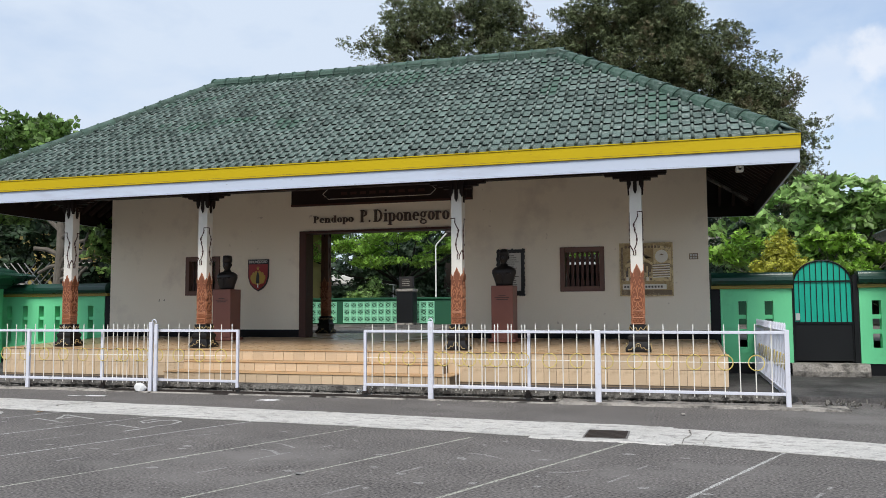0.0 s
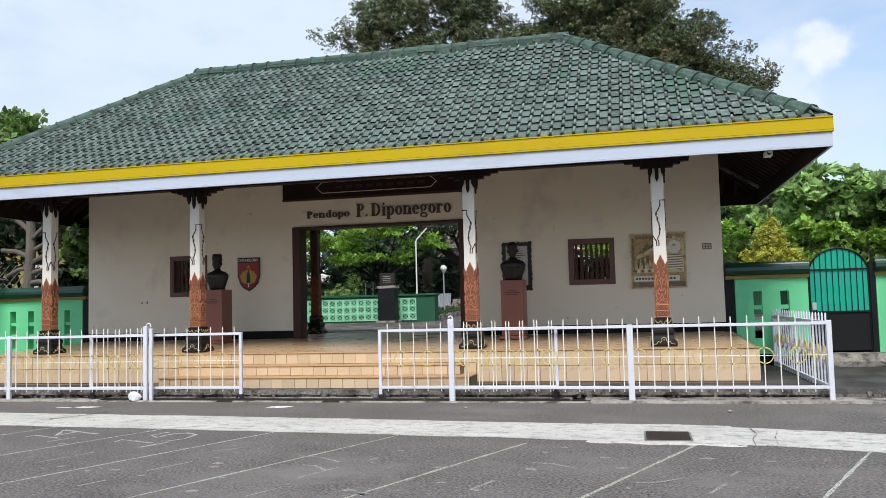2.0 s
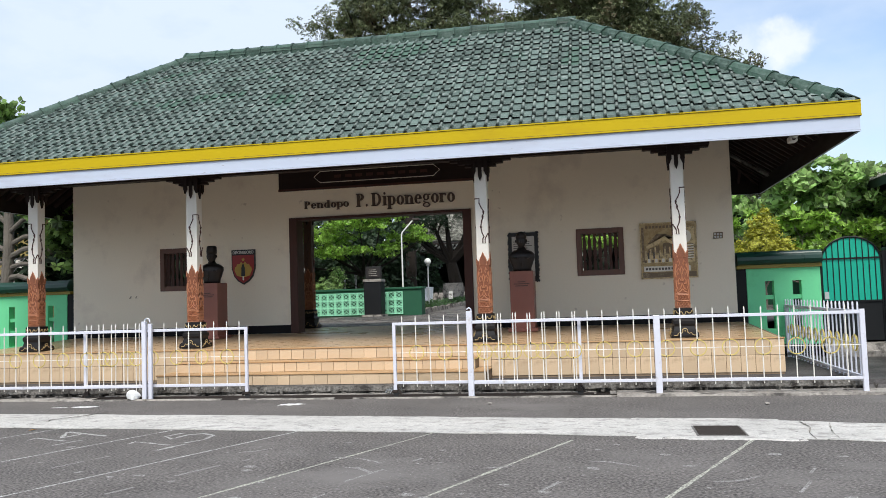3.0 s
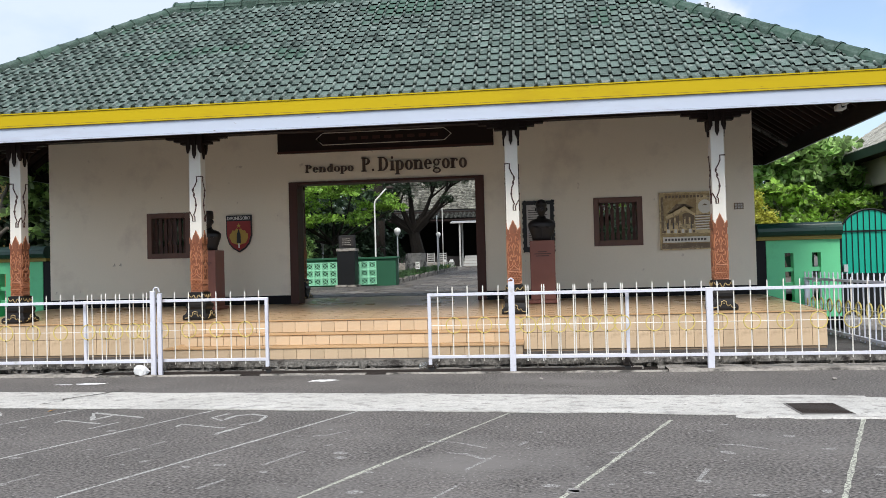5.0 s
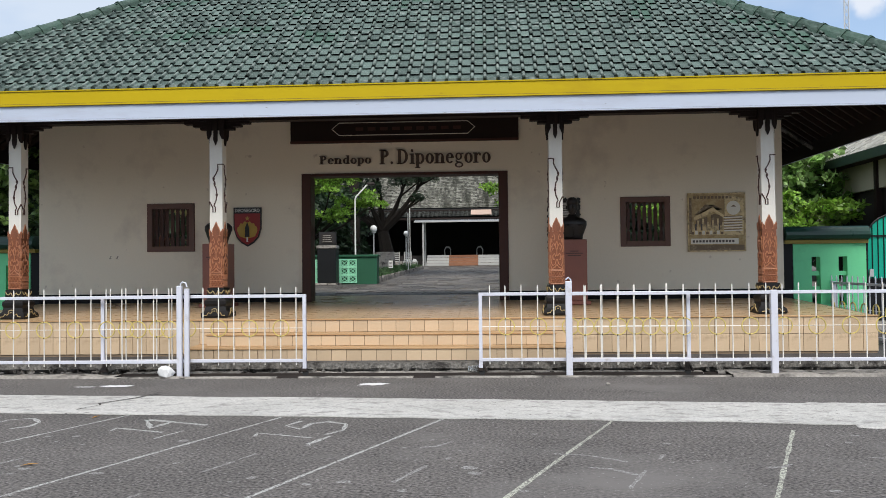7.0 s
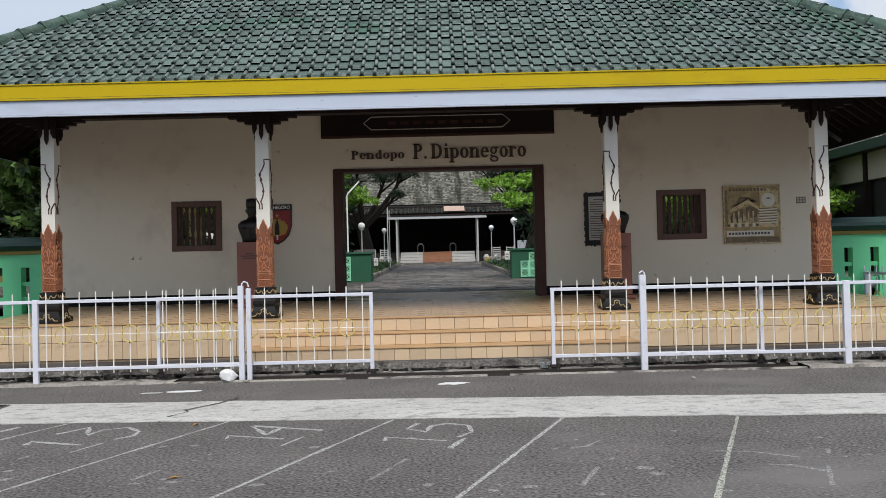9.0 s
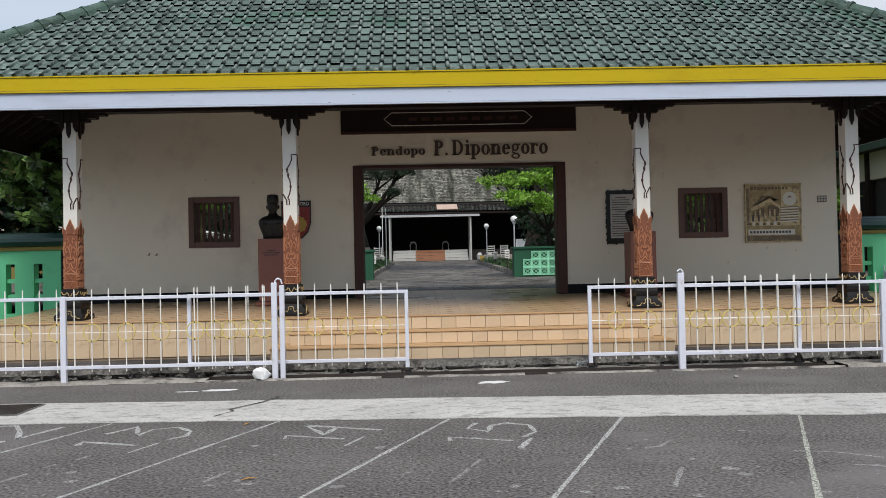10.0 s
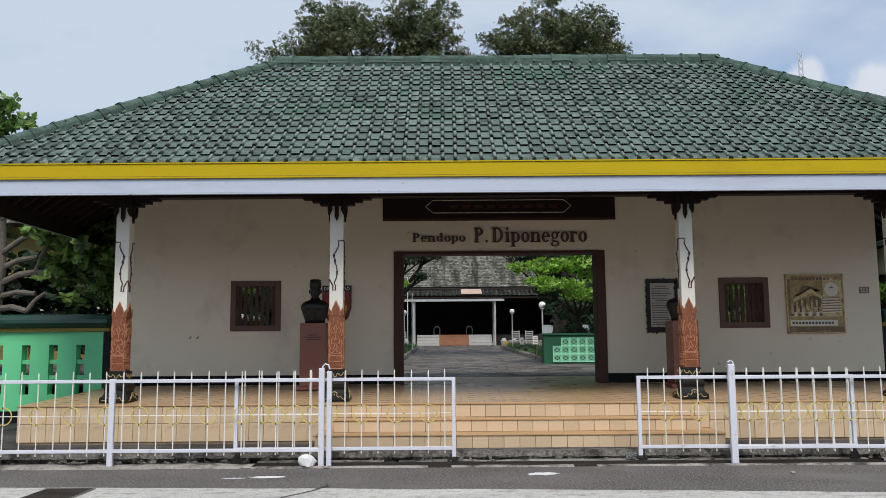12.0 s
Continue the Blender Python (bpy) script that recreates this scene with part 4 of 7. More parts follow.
relief("gable_relief", [(0.40, 0.44), (0.60, 0.44), (0.60, 0.60), (0.46, 0.64), (0.40, 0.62)], M["map_dark"], 0.007)
for i in range(7):
    u = 0.08 + 0.085 * i
    relief("post_relief", [(u, 0.31), (u + 0.028, 0.31), (u + 0.028, 0.50 + 0.03 * (i % 3)), (u, 0.50 + 0.03 * (i % 3))], M["map_light"], 0.014)
for i in range(6):
    v = 0.34 + 0.045 * i
    relief("rail_relief", [(0.62, v), (0.94, v + 0.01), (0.94, v + 0.028), (0.62, v + 0.018)], M["map_white"], 0.012)
    relief("shadow_relief", [(0.62, v + 0.02), (0.94, v + 0.03), (0.94, v + 0.043), (0.62, v + 0.033)], M["map_dark"], 0.007)
relief("disc_relief", [(0.79 + 0.12 * math.cos(a * math.pi / 10), 0.74 + 0.12 * math.sin(a * math.pi / 10)) for a in range(20)], M["map_white"], 0.008)
relief("peak_relief", [(0.74, 0.76), (0.84, 0.76), (0.79, 0.79)], M["map_dark"], 0.011)
relief("ground_relief", [(0.03, 0.02), (0.97, 0.02), (0.97, 0.11), (0.03, 0.11)], M["map_dark"], 0.005)
for i in range(11):
    u = 0.10 + 0.062 * i
    relief("text_bar", [(u, 0.90), (u + 0.042, 0.90), (u + 0.042, 0.945), (u, 0.945)], M["map_dark"], 0.006)
for i in range(9):
    u = 0.06 + 0.063 * i
    relief("plinth_relief", [(u, 0.29), (u + 0.045, 0.29), (u + 0.045, 0.335 + 0.02 * (i % 2)), (u, 0.335 + 0.02 * (i % 2))], M["map_white" if i % 2 else "map_dark"], 0.016)
for i in range(5):
    u = 0.09 + 0.10 * i
    relief("opening_relief", [(u + 0.032, 0.36), (u + 0.062, 0.36), (u + 0.062, 0.47), (u + 0.032, 0.47)], M["ink"], 0.013)
relief("border_relief", [(0.03, 0.30), (0.07, 0.30), (0.07, 0.92), (0.03, 0.92)], M["map_dark"], 0.006)

pq = thing("wall_plaque", (0.072, WY0, 2.28), "small brownish plaque with two lines of worn writing", "plaque")
part("plate", box(-0.01, 0.155, WY0 - 0.012, WY0 - 0.001, 2.285, 2.40), M["map_dark"], pq)
for i in range(6):
    part("text_bar", box(0.005 + (i % 3) * 0.048, 0.04 + (i % 3) * 0.048, WY0 - 0.015, WY0 - 0.0125, 2.30 + 0.05 * (i // 3), 2.335 + 0.05 * (i // 3)), M["paper"], pq)
for x in (-11.76, -11.63):
    b = bmesh.new()
    for i in range(3):
        box(x - 0.025 + 0.015 * i, x + 0.02, WY0 - 0.006, WY0 - 0.001, 1.575 + 0.018 * i, 1.585 + 0.02 * i, b)
    lone("wall_mount", b, M["steel_dark"], "small grey leftover mount on the wall", "wall mount", "wall mounts")

# ---------------------------------------------------------------- roof
EX0, EX1, EY0, EY1 = CX - 7.84, CX + 7.84, 12.97, 20.1
RX0, RX1, RY, RZ, EZ = -10.27, -2.43, 16.53, 6.53, 3.86
SLOPE = math.atan2(RZ - EZ, RY - EY0)

b = bmesh.new()
eave = [(EX0, EY0, EZ), (EX1, EY0, EZ), (EX1, EY1, EZ), (EX0, EY1, EZ)]
ridge = [(RX0, RY, RZ), (RX1, RY, RZ)]
ve = [b.verts.new(p) for p in eave]
vr = [b.verts.new(p) for p in ridge]
for f in ((ve[0], ve[1], vr[1], vr[0]), (ve[1], ve[2], vr[1]), (ve[2], ve[3], vr[0], vr[1]), (ve[3], ve[0], vr[0])):
    b.faces.new(f)
low = [b.verts.new((x, y, z - 0.05)) for x, y, z in eave]
lowr = [b.verts.new((x, y, z - 0.05)) for x, y, z in ridge]
for f in ((low[1], low[0], lowr[0], lowr[1]), (low[2], low[1], lowr[1]), (low[3], low[2], lowr[1], lowr[0]), (low[0], low[3], lowr[0])):
    b.faces.new(f)
for i in range(4):
    b.faces.new((ve[i], low[i], low[(i + 1) % 4], ve[(i + 1) % 4]))
roof = struct("roof", b, M["roof_deck"], "hipped roof of dark green interlocking tiles", "roof")
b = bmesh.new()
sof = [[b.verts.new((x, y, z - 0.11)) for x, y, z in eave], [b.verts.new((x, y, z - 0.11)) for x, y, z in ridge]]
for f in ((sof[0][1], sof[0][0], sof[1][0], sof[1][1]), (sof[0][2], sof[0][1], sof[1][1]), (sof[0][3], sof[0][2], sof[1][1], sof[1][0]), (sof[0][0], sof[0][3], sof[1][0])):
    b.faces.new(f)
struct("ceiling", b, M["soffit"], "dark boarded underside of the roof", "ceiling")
raf = bmesh.new()


def rafter(p, q):
    p, q = Vector(p), Vector(q)
    d = (q - p).normalized()
    s = d.cross(Vector((0, 0, 1))).normalized() * 0.03
    u = s.cross(d).normalized() * 0.045
    ring = [[raf.verts.new(c + a * s + e * u) for a, e in ((-1, -1), (1, -1), (1, 1), (-1, 1))] for c in (p, q)]
    for k in range(4):
        raf.faces.new((ring[0][k], ring[0][(k + 1) % 4], ring[1][(k + 1) % 4], ring[1][k]))


def roof_z(x, y):
    zx = min((x - EX0) / (RX0 - EX0), (EX1 - x) / (EX1 - RX1))
    zy = min((y - EY0) / (RY - EY0), (EY1 - y) / (EY1 - RY))
    return EZ + (RZ - EZ) * max(0, min(zx, zy, 1))


for i in range(52):
    x = EX0 + 0.12 + i * 0.302
    lim = min((x - EX0) / (RX0 - EX0), (EX1 - x) / (EX1 - RX1), 1)
    for e, sgn in ((EY0, 1), (EY1, -1)):
        y0, y1 = e + sgn * 0.05, e + sgn * (RY - EY0) * max(0.04, lim * 0.98)
        rafter((x, y0, roof_z(x, y0) - 0.17), (x, y1, roof_z(x, y1) - 0.17))
for i in range(24):
    y = EY0 + 0.12 + i * 0.302
    lim = min((y - EY0) / (RY - EY0), (EY1 - y) / (EY1 - RY), 1)
    for e, sgn in ((EX0, 1), (EX1, -1)):
        x0, x1 = e + sgn * 0.05, e + sgn * (RX0 - EX0) * max(0.04, lim * 0.98)
        rafter((x0, y, roof_z(x0, y) - 0.17), (x1, y, roof_z(x1, y) - 0.17))
for cx, rx in ((EX0, RX0), (EX1, RX1)):
    for cy in (EY0, EY1):
        rafter((cx, cy, EZ - 0.19), (rx, RY, RZ - 0.19))
bmesh.ops.recalc_face_normals(raf, faces=raf.faces[:])
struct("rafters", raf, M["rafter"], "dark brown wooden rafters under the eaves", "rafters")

# fascia boards round the eaves
T = 0.03
for nm, z0, z1, out, m, lab in (("fascia_yellow", 3.668, 3.885, 0.018, M["yellow"], "yellow painted upper eaves board"), ("fascia_white", 3.455, 3.668, 0.0, M["fascia_white"], "white painted lower eaves board")):
    b = bmesh.new()
    x0, x1, y0, y1 = EX0 - out, EX1 + out, EY0 - out, EY1 + out
    box(x0, x1, y0 - T, y0, z0, z1, b)
    box(x0, x1, y1, y1 + T, z0, z1, b)
    box(x0 - T, x0, y0 - T, y1 + T, z0, z1, b)
    box(x1, x1 + T, y0 - T, y1 + T, z0, z1, b)
    struct(nm, b, m, lab, "eaves board")
    if out:
        struct("fascia_bead", box(x0 - T, x1 + T, y0 - T - 0.010, y0 - T - 0.001, z0 + 0.002, z0 + 0.024), m, "thin bead along the yellow eaves board", "trim")
        struct("fascia_bead", box(x0 - T, x1 + T, y0 - T - 0.012, y0 - T - 0.001, z1 - 0.016, z1), m, "thin bead along the yellow eaves board", "trim")
        # thin dark strips stand for the shade lines along the beads
        struct("fascia_joint", box(x0 - T, x1 + T, y0 - T - 0.003, y0 - T - 0.001, z0 + 0.0245, z0 + 0.0305), M["joint"], "dark strip painting the shade line above the eaves bead", "trim")
        struct("fascia_joint", box(x0 - T, x1 + T, y0 - T - 0.003, y0 - T - 0.001, z1 - 0.0205, z1 - 0.0165), M["joint"], "dark strip painting the shade line below the eaves bead", "trim")
        struct("fascia_joint", box(x0 - T, x1 + T, y0 - T - 0.004, y0 - T, z0 - 0.005, z0 - 0.0005), M["joint"], "dark joint between the two eaves boards", "trim")
    else:
        struct("fascia_bead", box(x0 - T, x1 + T, y0 - T - 0.008, y0 - T - 0.001, z0 + 0.001, z0 + 0.018), m, "thin bead along the white eaves board", "trim")
        struct("fascia_joint", box(x0 - T, x1 + T, y0 - T - 0.003, y0 - T - 0.001, z0 + 0.0185, z0 + 0.0225), M["joint_grey"], "grey strip painting the shade line above the bead of the white board", "trim")

b = bmesh.new()
for z0, z1 in ((3.46, 3.80),):
    box(EX0 + 0.013, EX1 - 0.013, EY0 + 0.001, EY0 + 0.012, z0, z1, b)
    box(EX0 + 0.013, EX1 - 0.013, EY1 - 0.012, EY1 - 0.001, z0, z1, b)
    box(EX0 + 0.001, EX0 + 0.012, EY0 + 0.001, EY1 - 0.001, z0, z1, b)
    box(EX1 - 0.012, EX1 - 0.001, EY0 + 0.001, EY1 - 0.001, z0, z1, b)
struct("fascia_lining", b, M["dark_wood"], "dark backing boards behind the eaves boards", "eaves board")

struct("eaves_strut", tube([(0.36, 17.0, 3.92), (1.12, 17.15, 3.47)], 0.036, 8), M["kerb"], "weathered timber strut from the wall to the eaves", "strut")

# ring beams on the columns
COLS_X = (-11.895, -8.84, -3.86, -0.855)
CY = 13.83
CYB = 2 * RY - CY + 0.1
beam_m = M["dark_wood"]
for y in (CY, CYB):
    struct("beam", box(COLS_X[0] - 0.5, COLS_X[3] + 0.5, y - 0.09, y + 0.09, 3.56, 3.74), beam_m, "dark wooden beam carried by the porch columns", "beam")

# ---------------------------------------------------------------- columns
HW = 0.096
SCROLL = [(0.0, 1.0), (0.36, 1.0), (0.34, 0.9), (0.5, 0.8), (0.66, 0.73), (0.70, 0.66), (0.58, 0.62), (0.62, 0.56), (0.5, 0.5), (0.42, 0.36), (0.5, 0.24), (0.66, 0.14), (0.56, 0.1), (0.55, 0.0), (0.74, 0.0), (0.74, 0.09), (1.0, 0.22)]


def face_map(c, face, hw):
    """Maps (across 0..1, height, out) on one of the four faces of a square post."""
    cx, cy = c

    def f(u, z, out):
        a = -hw + 2 * hw * u
        return {0: (cx + a, cy - hw - out, z), 1: (cx + hw + out, cy + a, z), 2: (cx - a, cy + hw + out, z), 3: (cx - hw - out, cy - a, z)}[face]
    return f


def column(x, y, flip, rear=False):
    z = floor_z(y)
    c = thing("column", (x, y, z), "square backlit column, its shade put into a brown shaft, with carved foot and black plinth" if rear else "square white column with carved reddish brown foot and black gilt plinth", "column", "porch columns")
    plinth = part("plinth", square_loft([(0.195, 0.0), (0.20, 0.03), (0.195, 0.07), (0.16, 0.10), (0.145, 0.16), (0.16, 0.20), (0.16, 0.24), (0.13, 0.27), (0.125, 0.43)], (x, y, z)), M["plinth"], c, "black stepped plinth")
    gold = bmesh.new()
    for face in range(4):
        f = face_map((x, y), face, 0.165)
        n = 16
        arc = [(-0.48, 0.03), (-0.34, 0.035), (-0.26, 0.075), (-0.17, 0.055), (-0.10, 0.085), (-0.11, 0.118), (0.0, 0.135)]
        tube([f(0.5 + u, z + h, 0.034 if h < 0.08 else 0.026) for u, h in arc] + [f(0.5 - u, z + h, 0.034 if h < 0.08 else 0.026) for u, h in arc[-2::-1]], 0.0065, 5, gold)
        ball(f(0.5, z + 0.095, 0.028), 0.011, gold, 1.0, 6)
        f2 = face_map((x, y), face, 0.128)
        tube([f2(0.04 + 0.92 * u / n, z + 0.40 - 0.045 * abs(math.sin(u / n * math.pi * 3)) ** 0.7 - (0.02 if 6 < u < 10 else 0), 0.006) for u in range(n + 1)], 0.0065, 5, gold)
    part("gilt_trim", gold, M["gold"], plinth, "gold wavy trim")
    foot = part("carved_foot", box(x - HW - 0.004, x + HW + 0.004, y - HW - 0.004, y + HW + 0.004, z + 0.43, z + 1.20, bevel=0.004), M["carved"], c, "carved reddish brown wood")
    # rear shafts: brown stands for the shade on their backlit faces
    shaft = part("shaft", box(x - HW, x + HW, y - HW, y + HW, z + 1.20, 3.58, bevel=0.004), M["brown_frame" if rear else "white_paint"], c)
    rel = bmesh.new()
    tips = bmesh.new()
    for face in range(4):
        f = face_map((x, y), face, HW + 0.004)

        def line(pts, r=0.007):
            tube([f(u, z + h, 0.002) for u, h in pts], r * 1.15, 5, rel)
        for s in (1, -1):
            m = lambda u: 0.5 + s * u
            line([(m(0.0), 1.06), (m(0.10), 1.0), (m(0.04), 0.94)])
            line([(m(0.08), 0.98), (m(0.22), 1.03), (m(0.36), 0.98), (m(0.28), 0.93), (m(0.2), 0.96)], 0.008)
            line([(m(0.06), 0.84), (m(0.18), 0.88), (m(0.30), 0.84), (m(0.26), 0.79), (m(0.14), 0.80)], 0.009)
            line([(m(0.02), 0.80), (m(0.12), 0.73), (m(0.30), 0.70), (m(0.42), 0.76), (m(0.44), 0.86)], 0.007)
            line([(m(0.0), 0.72), (m(0.16), 0.68), (m(0.26), 0.67), (m(0.34), 0.66)], 0.007)
            line([(m(0.40), 1.10), (m(0.46), 0.96), (m(0.42), 0.9)], 0.007)
            line([(m(0.30), 1.12), (m(0.20), 1.16), (m(0.12), 1.10), (m(0.20), 1.07)], 0.007)
            line([(m(0.46), 0.72), (m(0.38), 0.66), (m(0.46), 0.60)], 0.007)
            line([(m(0.46), 1.06), (m(0.36), 1.04), (m(0.32), 1.09)], 0.006)
        line([(0.5, 0.94), (0.5, 0.84)], 0.008)
        for h in (0.54, 0.63, 0.65, 0.445):
            line([(0.03, h), (0.97, h)], 0.005)
        k = 8
        for h0 in (0.457, 0.555):
            line([(0.05 + 0.9 * i / k, h0 + (0.07 if i % 2 else 0.0)) for i in range(k + 1)], 0.006)
            line([(0.05 + 0.9 * i / k, h0 + (0.0 if i % 2 else 0.07)) for i in range(k + 1)], 0.006)
        # lotus tips over the white shaft
        for u0, top, w in ((0.5, 1.41, 0.30), (0.0, 1.30, 0.24), (1.0, 1.30, 0.24)):
            half = ((0.75, 0.0), (1.0, 0.16), (0.98, 0.36), (0.72, 0.56), (0.42, 0.68), (0.20, 0.84))
            pts = [(u0 - w * k, 1.195 + (top - 1.195) * q) for k, q in half] + [(u0, top)] + [(u0 + w * k, 1.195 + (top - 1.195) * q) for k, q in half[::-1]]
            pts = [(min(1.02, max(-0.02, u)), h) for u, h in pts]
            fr = [tips.verts.new(f(u, z + h, 0.006)) for u, h in pts]
            bk = [tips.verts.new(f(u, z + h, -0.010)) for u, h in pts]
            tips.faces.new(fr)
            for i in range(len(pts)):
                j = (i + 1) % len(pts)
                if (Vector(pts[i]) - Vector(pts[j])).length > 1e-4:
                    tips.faces.new((fr[i], bk[i], bk[j], fr[j]))
            line([(min(1, max(0, u0 - w * k * 0.93)), 1.195 + (top - 1.195) * q) for k, q in half] + [(u0, top - 0.008)] + [(min(1, max(0, u0 + w * k * 0.93)), 1.195 + (top - 1.195) * q) for k, q in half[::-1]], 0.006)
    part("carving", rel, M["carved_high"], foot, "raised carved scrolls")
    part("lotus_tip", tips, M["carved"], foot, "carved lotus tips")
    scr = bmesh.new()
    for face in range(4):
        f = face_map((x, y), face, HW)
        mir = (face + flip) % 2
        tube([f(1 - u if mir else u, 2.215 + 0.705 * v, 0.004) for u, v in SCROLL], 0.0095, 5, scr)
        for u, v in ((0.68, 0.70), (0.60, 0.59), (0.44, 0.36)):
            ball(f(1 - u if mir else u, 2.215 + 0.705 * v, 0.003), 0.018, scr, 1.4, 6)
    part("scroll", scr, M["scroll"], shaft, "dark brown scroll ornament")
    # pendant bracket at the head
    pen = bmesh.new()
    for face in range(4):
        f = face_map((x, y), face, HW)
        for u, w, low_z in ((0.5, 0.15, 3.20), (0.0, 0.17, 3.29), (1.0, 0.17, 3.29)):
            pts = [(u - w, 3.58), (u + w, 3.58), (u + w, low_z + 0.07), (u, low_z), (u - w, low_z + 0.07)]
            fr = [pen.verts.new(f(a, h, 0.028)) for a, h in pts]
            bk = [pen.verts.new(f(a, h, -0.004)) for a, h in pts]
            pen.faces.new(fr)
            pen.faces.new(bk[::-1])
            for i in range(5):
                pen.faces.new((fr[i], bk[i], bk[(i + 1) % 5], fr[(i + 1) % 5]))
    bmesh.ops.recalc_face_normals(pen, faces=pen.faces[:])
    part("pendant", pen, M["dark_wood"], shaft, "dark carved pendant drops")
    part("cap", box(x - HW - 0.012, x + HW + 0.012, y - HW - 0.012, y + HW + 0.012, 3.42, 3.578), M["dark_wood"], c, "dark wooden cap")
    arms = bmesh.new()
    for s in (-1, 1):
        for a, bb, lz in ((0.11, 0.25, 3.44), (0.11, 0.36, 3.485), (0.11, 0.49, 3.525)):
            x0, x1 = sorted((x + s * a, x + s * bb))
            box(x0, x1, y - 0.06, y + 0.06, lz, lz + 0.0395 if lz < 3.5 else 3.56, arms)
    part("bracket_arm", arms, M["dark_wood"], c, "stepped dark bracket arms")
    return c


for i, x in enumerate(COLS_X):
    column(x, CY, 0 if i % 2 == 0 else 1)
for i, x in enumerate(COLS_X):
    column(x, CYB, 0 if i % 2 == 0 else 1, True)

# ---------------------------------------------------------------- busts on pedestals
def bust(x, y, cap):
    z0 = floor_z(y)
    p = thing("pedestal", (x, y, z0), "reddish brown granite pedestal of a bust", "pedestal", "pedestals")
    part("base", box(x - 0.26, x + 0.26, y - 0.26, y + 0.26, z0, z0 + 0.06, bevel=0.008), M["granite"], p)
    part("shaft", box(x - 0.21, x + 0.21, y - 0.21, y + 0.21, z0 + 0.06, 1.80, bevel=0.008), M["granite"], p)
    for i in range(3):
        w = (0.07, 0.14, 0.11)[i]
        part("text_bar", box(x - w, x + w, y - 0.214, y - 0.2105, 1.60 - 0.035 * i, 1.615 - 0.035 * i), M["granite_text"], p)
    b = bmesh.new()
    lathe([(0.165, 0.0), (0.17, 0.06), (0.20, 0.14), (0.235, 0.24), (0.235, 0.30), (0.185, 0.35), (0.085, 0.385), (0.065, 0.43)], (x, y, 1.80), 20, b, 1.0, 0.62)
    hc = 1.80 + (0.52 if cap else 0.54)
    s = bmesh.new()
    bmesh.ops.create_uvsphere(s, u_segments=18, v_segments=14, radius=1)
    for v in s.verts:
        v.co = Vector((x + v.co.x * 0.088 * (1 - 0.12 * (v.co.z < -0.3)), y - 0.012 + v.co.y * 0.105, hc + v.co.z * 0.135))
    merge(b, s)
    ball((x, y - 0.118, hc - 0.01), 0.018, b, 1.6, 8)
    for s in (-1, 1):
        ball((x + s * 0.088, y, hc), 0.022, b, 1.6, 8)
    if cap:
        lathe([(0.096, 0.0), (0.098, 0.06), (0.09, 0.135), (0.07, 0.145)], (x, y, hc + 0.055), 18, b, 1.0, 1.12)
    else:
        lathe([(0.094, 0.0), (0.098, 0.05), (0.07, 0.105), (0.03, 0.125)], (x, y, hc + 0.045), 18, b, 1.0, 1.12)
    tube([(x - 0.09, y - 0.115, 2.12), (x, y - 0.145, 2.0), (x + 0.0, y - 0.15, 1.85)], 0.008, 6, b)
    for s in (-1, 1):
        box(x + s * 0.11 - 0.04, x + s * 0.11 + 0.04, y - 0.148, y - 0.128, 2.02, 2.05, b)
    smooth(lone("bust", b, M["bronze"], "dark bronze bust statue on the granite pedestal", "statue", "busts"))


bust(-9.43, 15.6, True)
bust(-3.43, 15.6, False)

# ---------------------------------------------------------------- fence and sliding gate leaves
FY = 12.18
BAR = 0.2
RAIL_Z, RING_Z, RING_R = 0.197, 0.612, 0.103


def spear(x, y, z0, z1, r=0.0078, bm=None):
    """An upright rod with a flattened, slanted tip."""
    h = z1 - z0
    return lathe([(r, 0), (r, h - 0.06), (r * 1.15, h - 0.045), (r * 0.9, h - 0.02), (0.001, h)], (x, y, z0), 6, bm)


def ring(x, y, z, r, t, name_axis="y"):
    pts = []
    for k in range(20):
        a = 2 * math.pi * k / 20
        pts.append((x + r * math.cos(a), y, z + r * math.sin(a)) if name_axis == "y" else (x, y + r * math.cos(a), z + r * math.sin(a)))
    return tube(pts, t, 5, closed=True)


def panel(t, x0, x1, y, first, pitch, ring_odd):
    part("rail", box(x0, x1, y - 0.02, y + 0.02, 1.003, 1.043, bevel=0.003), M["fence"], t)
    part("rail", box(x0, x1, y - 0.02, y + 0.02, RAIL_Z - 0.02, RAIL_Z + 0.02, bevel=0.003), M["fence"], t)
    part("thin_rail", tube([(x0, y, RING_Z), (x1, y, RING_Z)], 0.005, 6), M["bar_cream"], t)
    for k in range(40):
        x = first + pitch * k
        if x > x1 - 0.02:
            break
        if x < x0 + 0.01:
            continue
        lean = 0.004 * math.sin(7.3 * x)
        bar = part("bar", spear(x, y, 0.14, 1.14 + 0.006 * math.sin(11 * x)), M["bar_cream"], t)
        bar.data.transform(Matrix.Shear("XY", 4, (lean, 0)))
        if k % 2 == ring_odd:
            part("ring", ring(x + 0.008, y - 0.014, RING_Z, RING_R, 0.0075), M["ring_yellow"], t, "yellow painted ring")
            for z in (RING_Z - RING_R, RING_Z + RING_R):
                part("weld", ball((x, y - 0.012, z), 0.011, None, 1.0, 6), M["steel_dark"], t, "dark weld bead")


def post(t, x, y, w=0.055, top=1.165, z0=0.0):
    part("post", box(x - w, x + w, y - w * 0.75, y + w * 0.75, z0, top, bevel=0.006), M["fence"], t, "white square post")


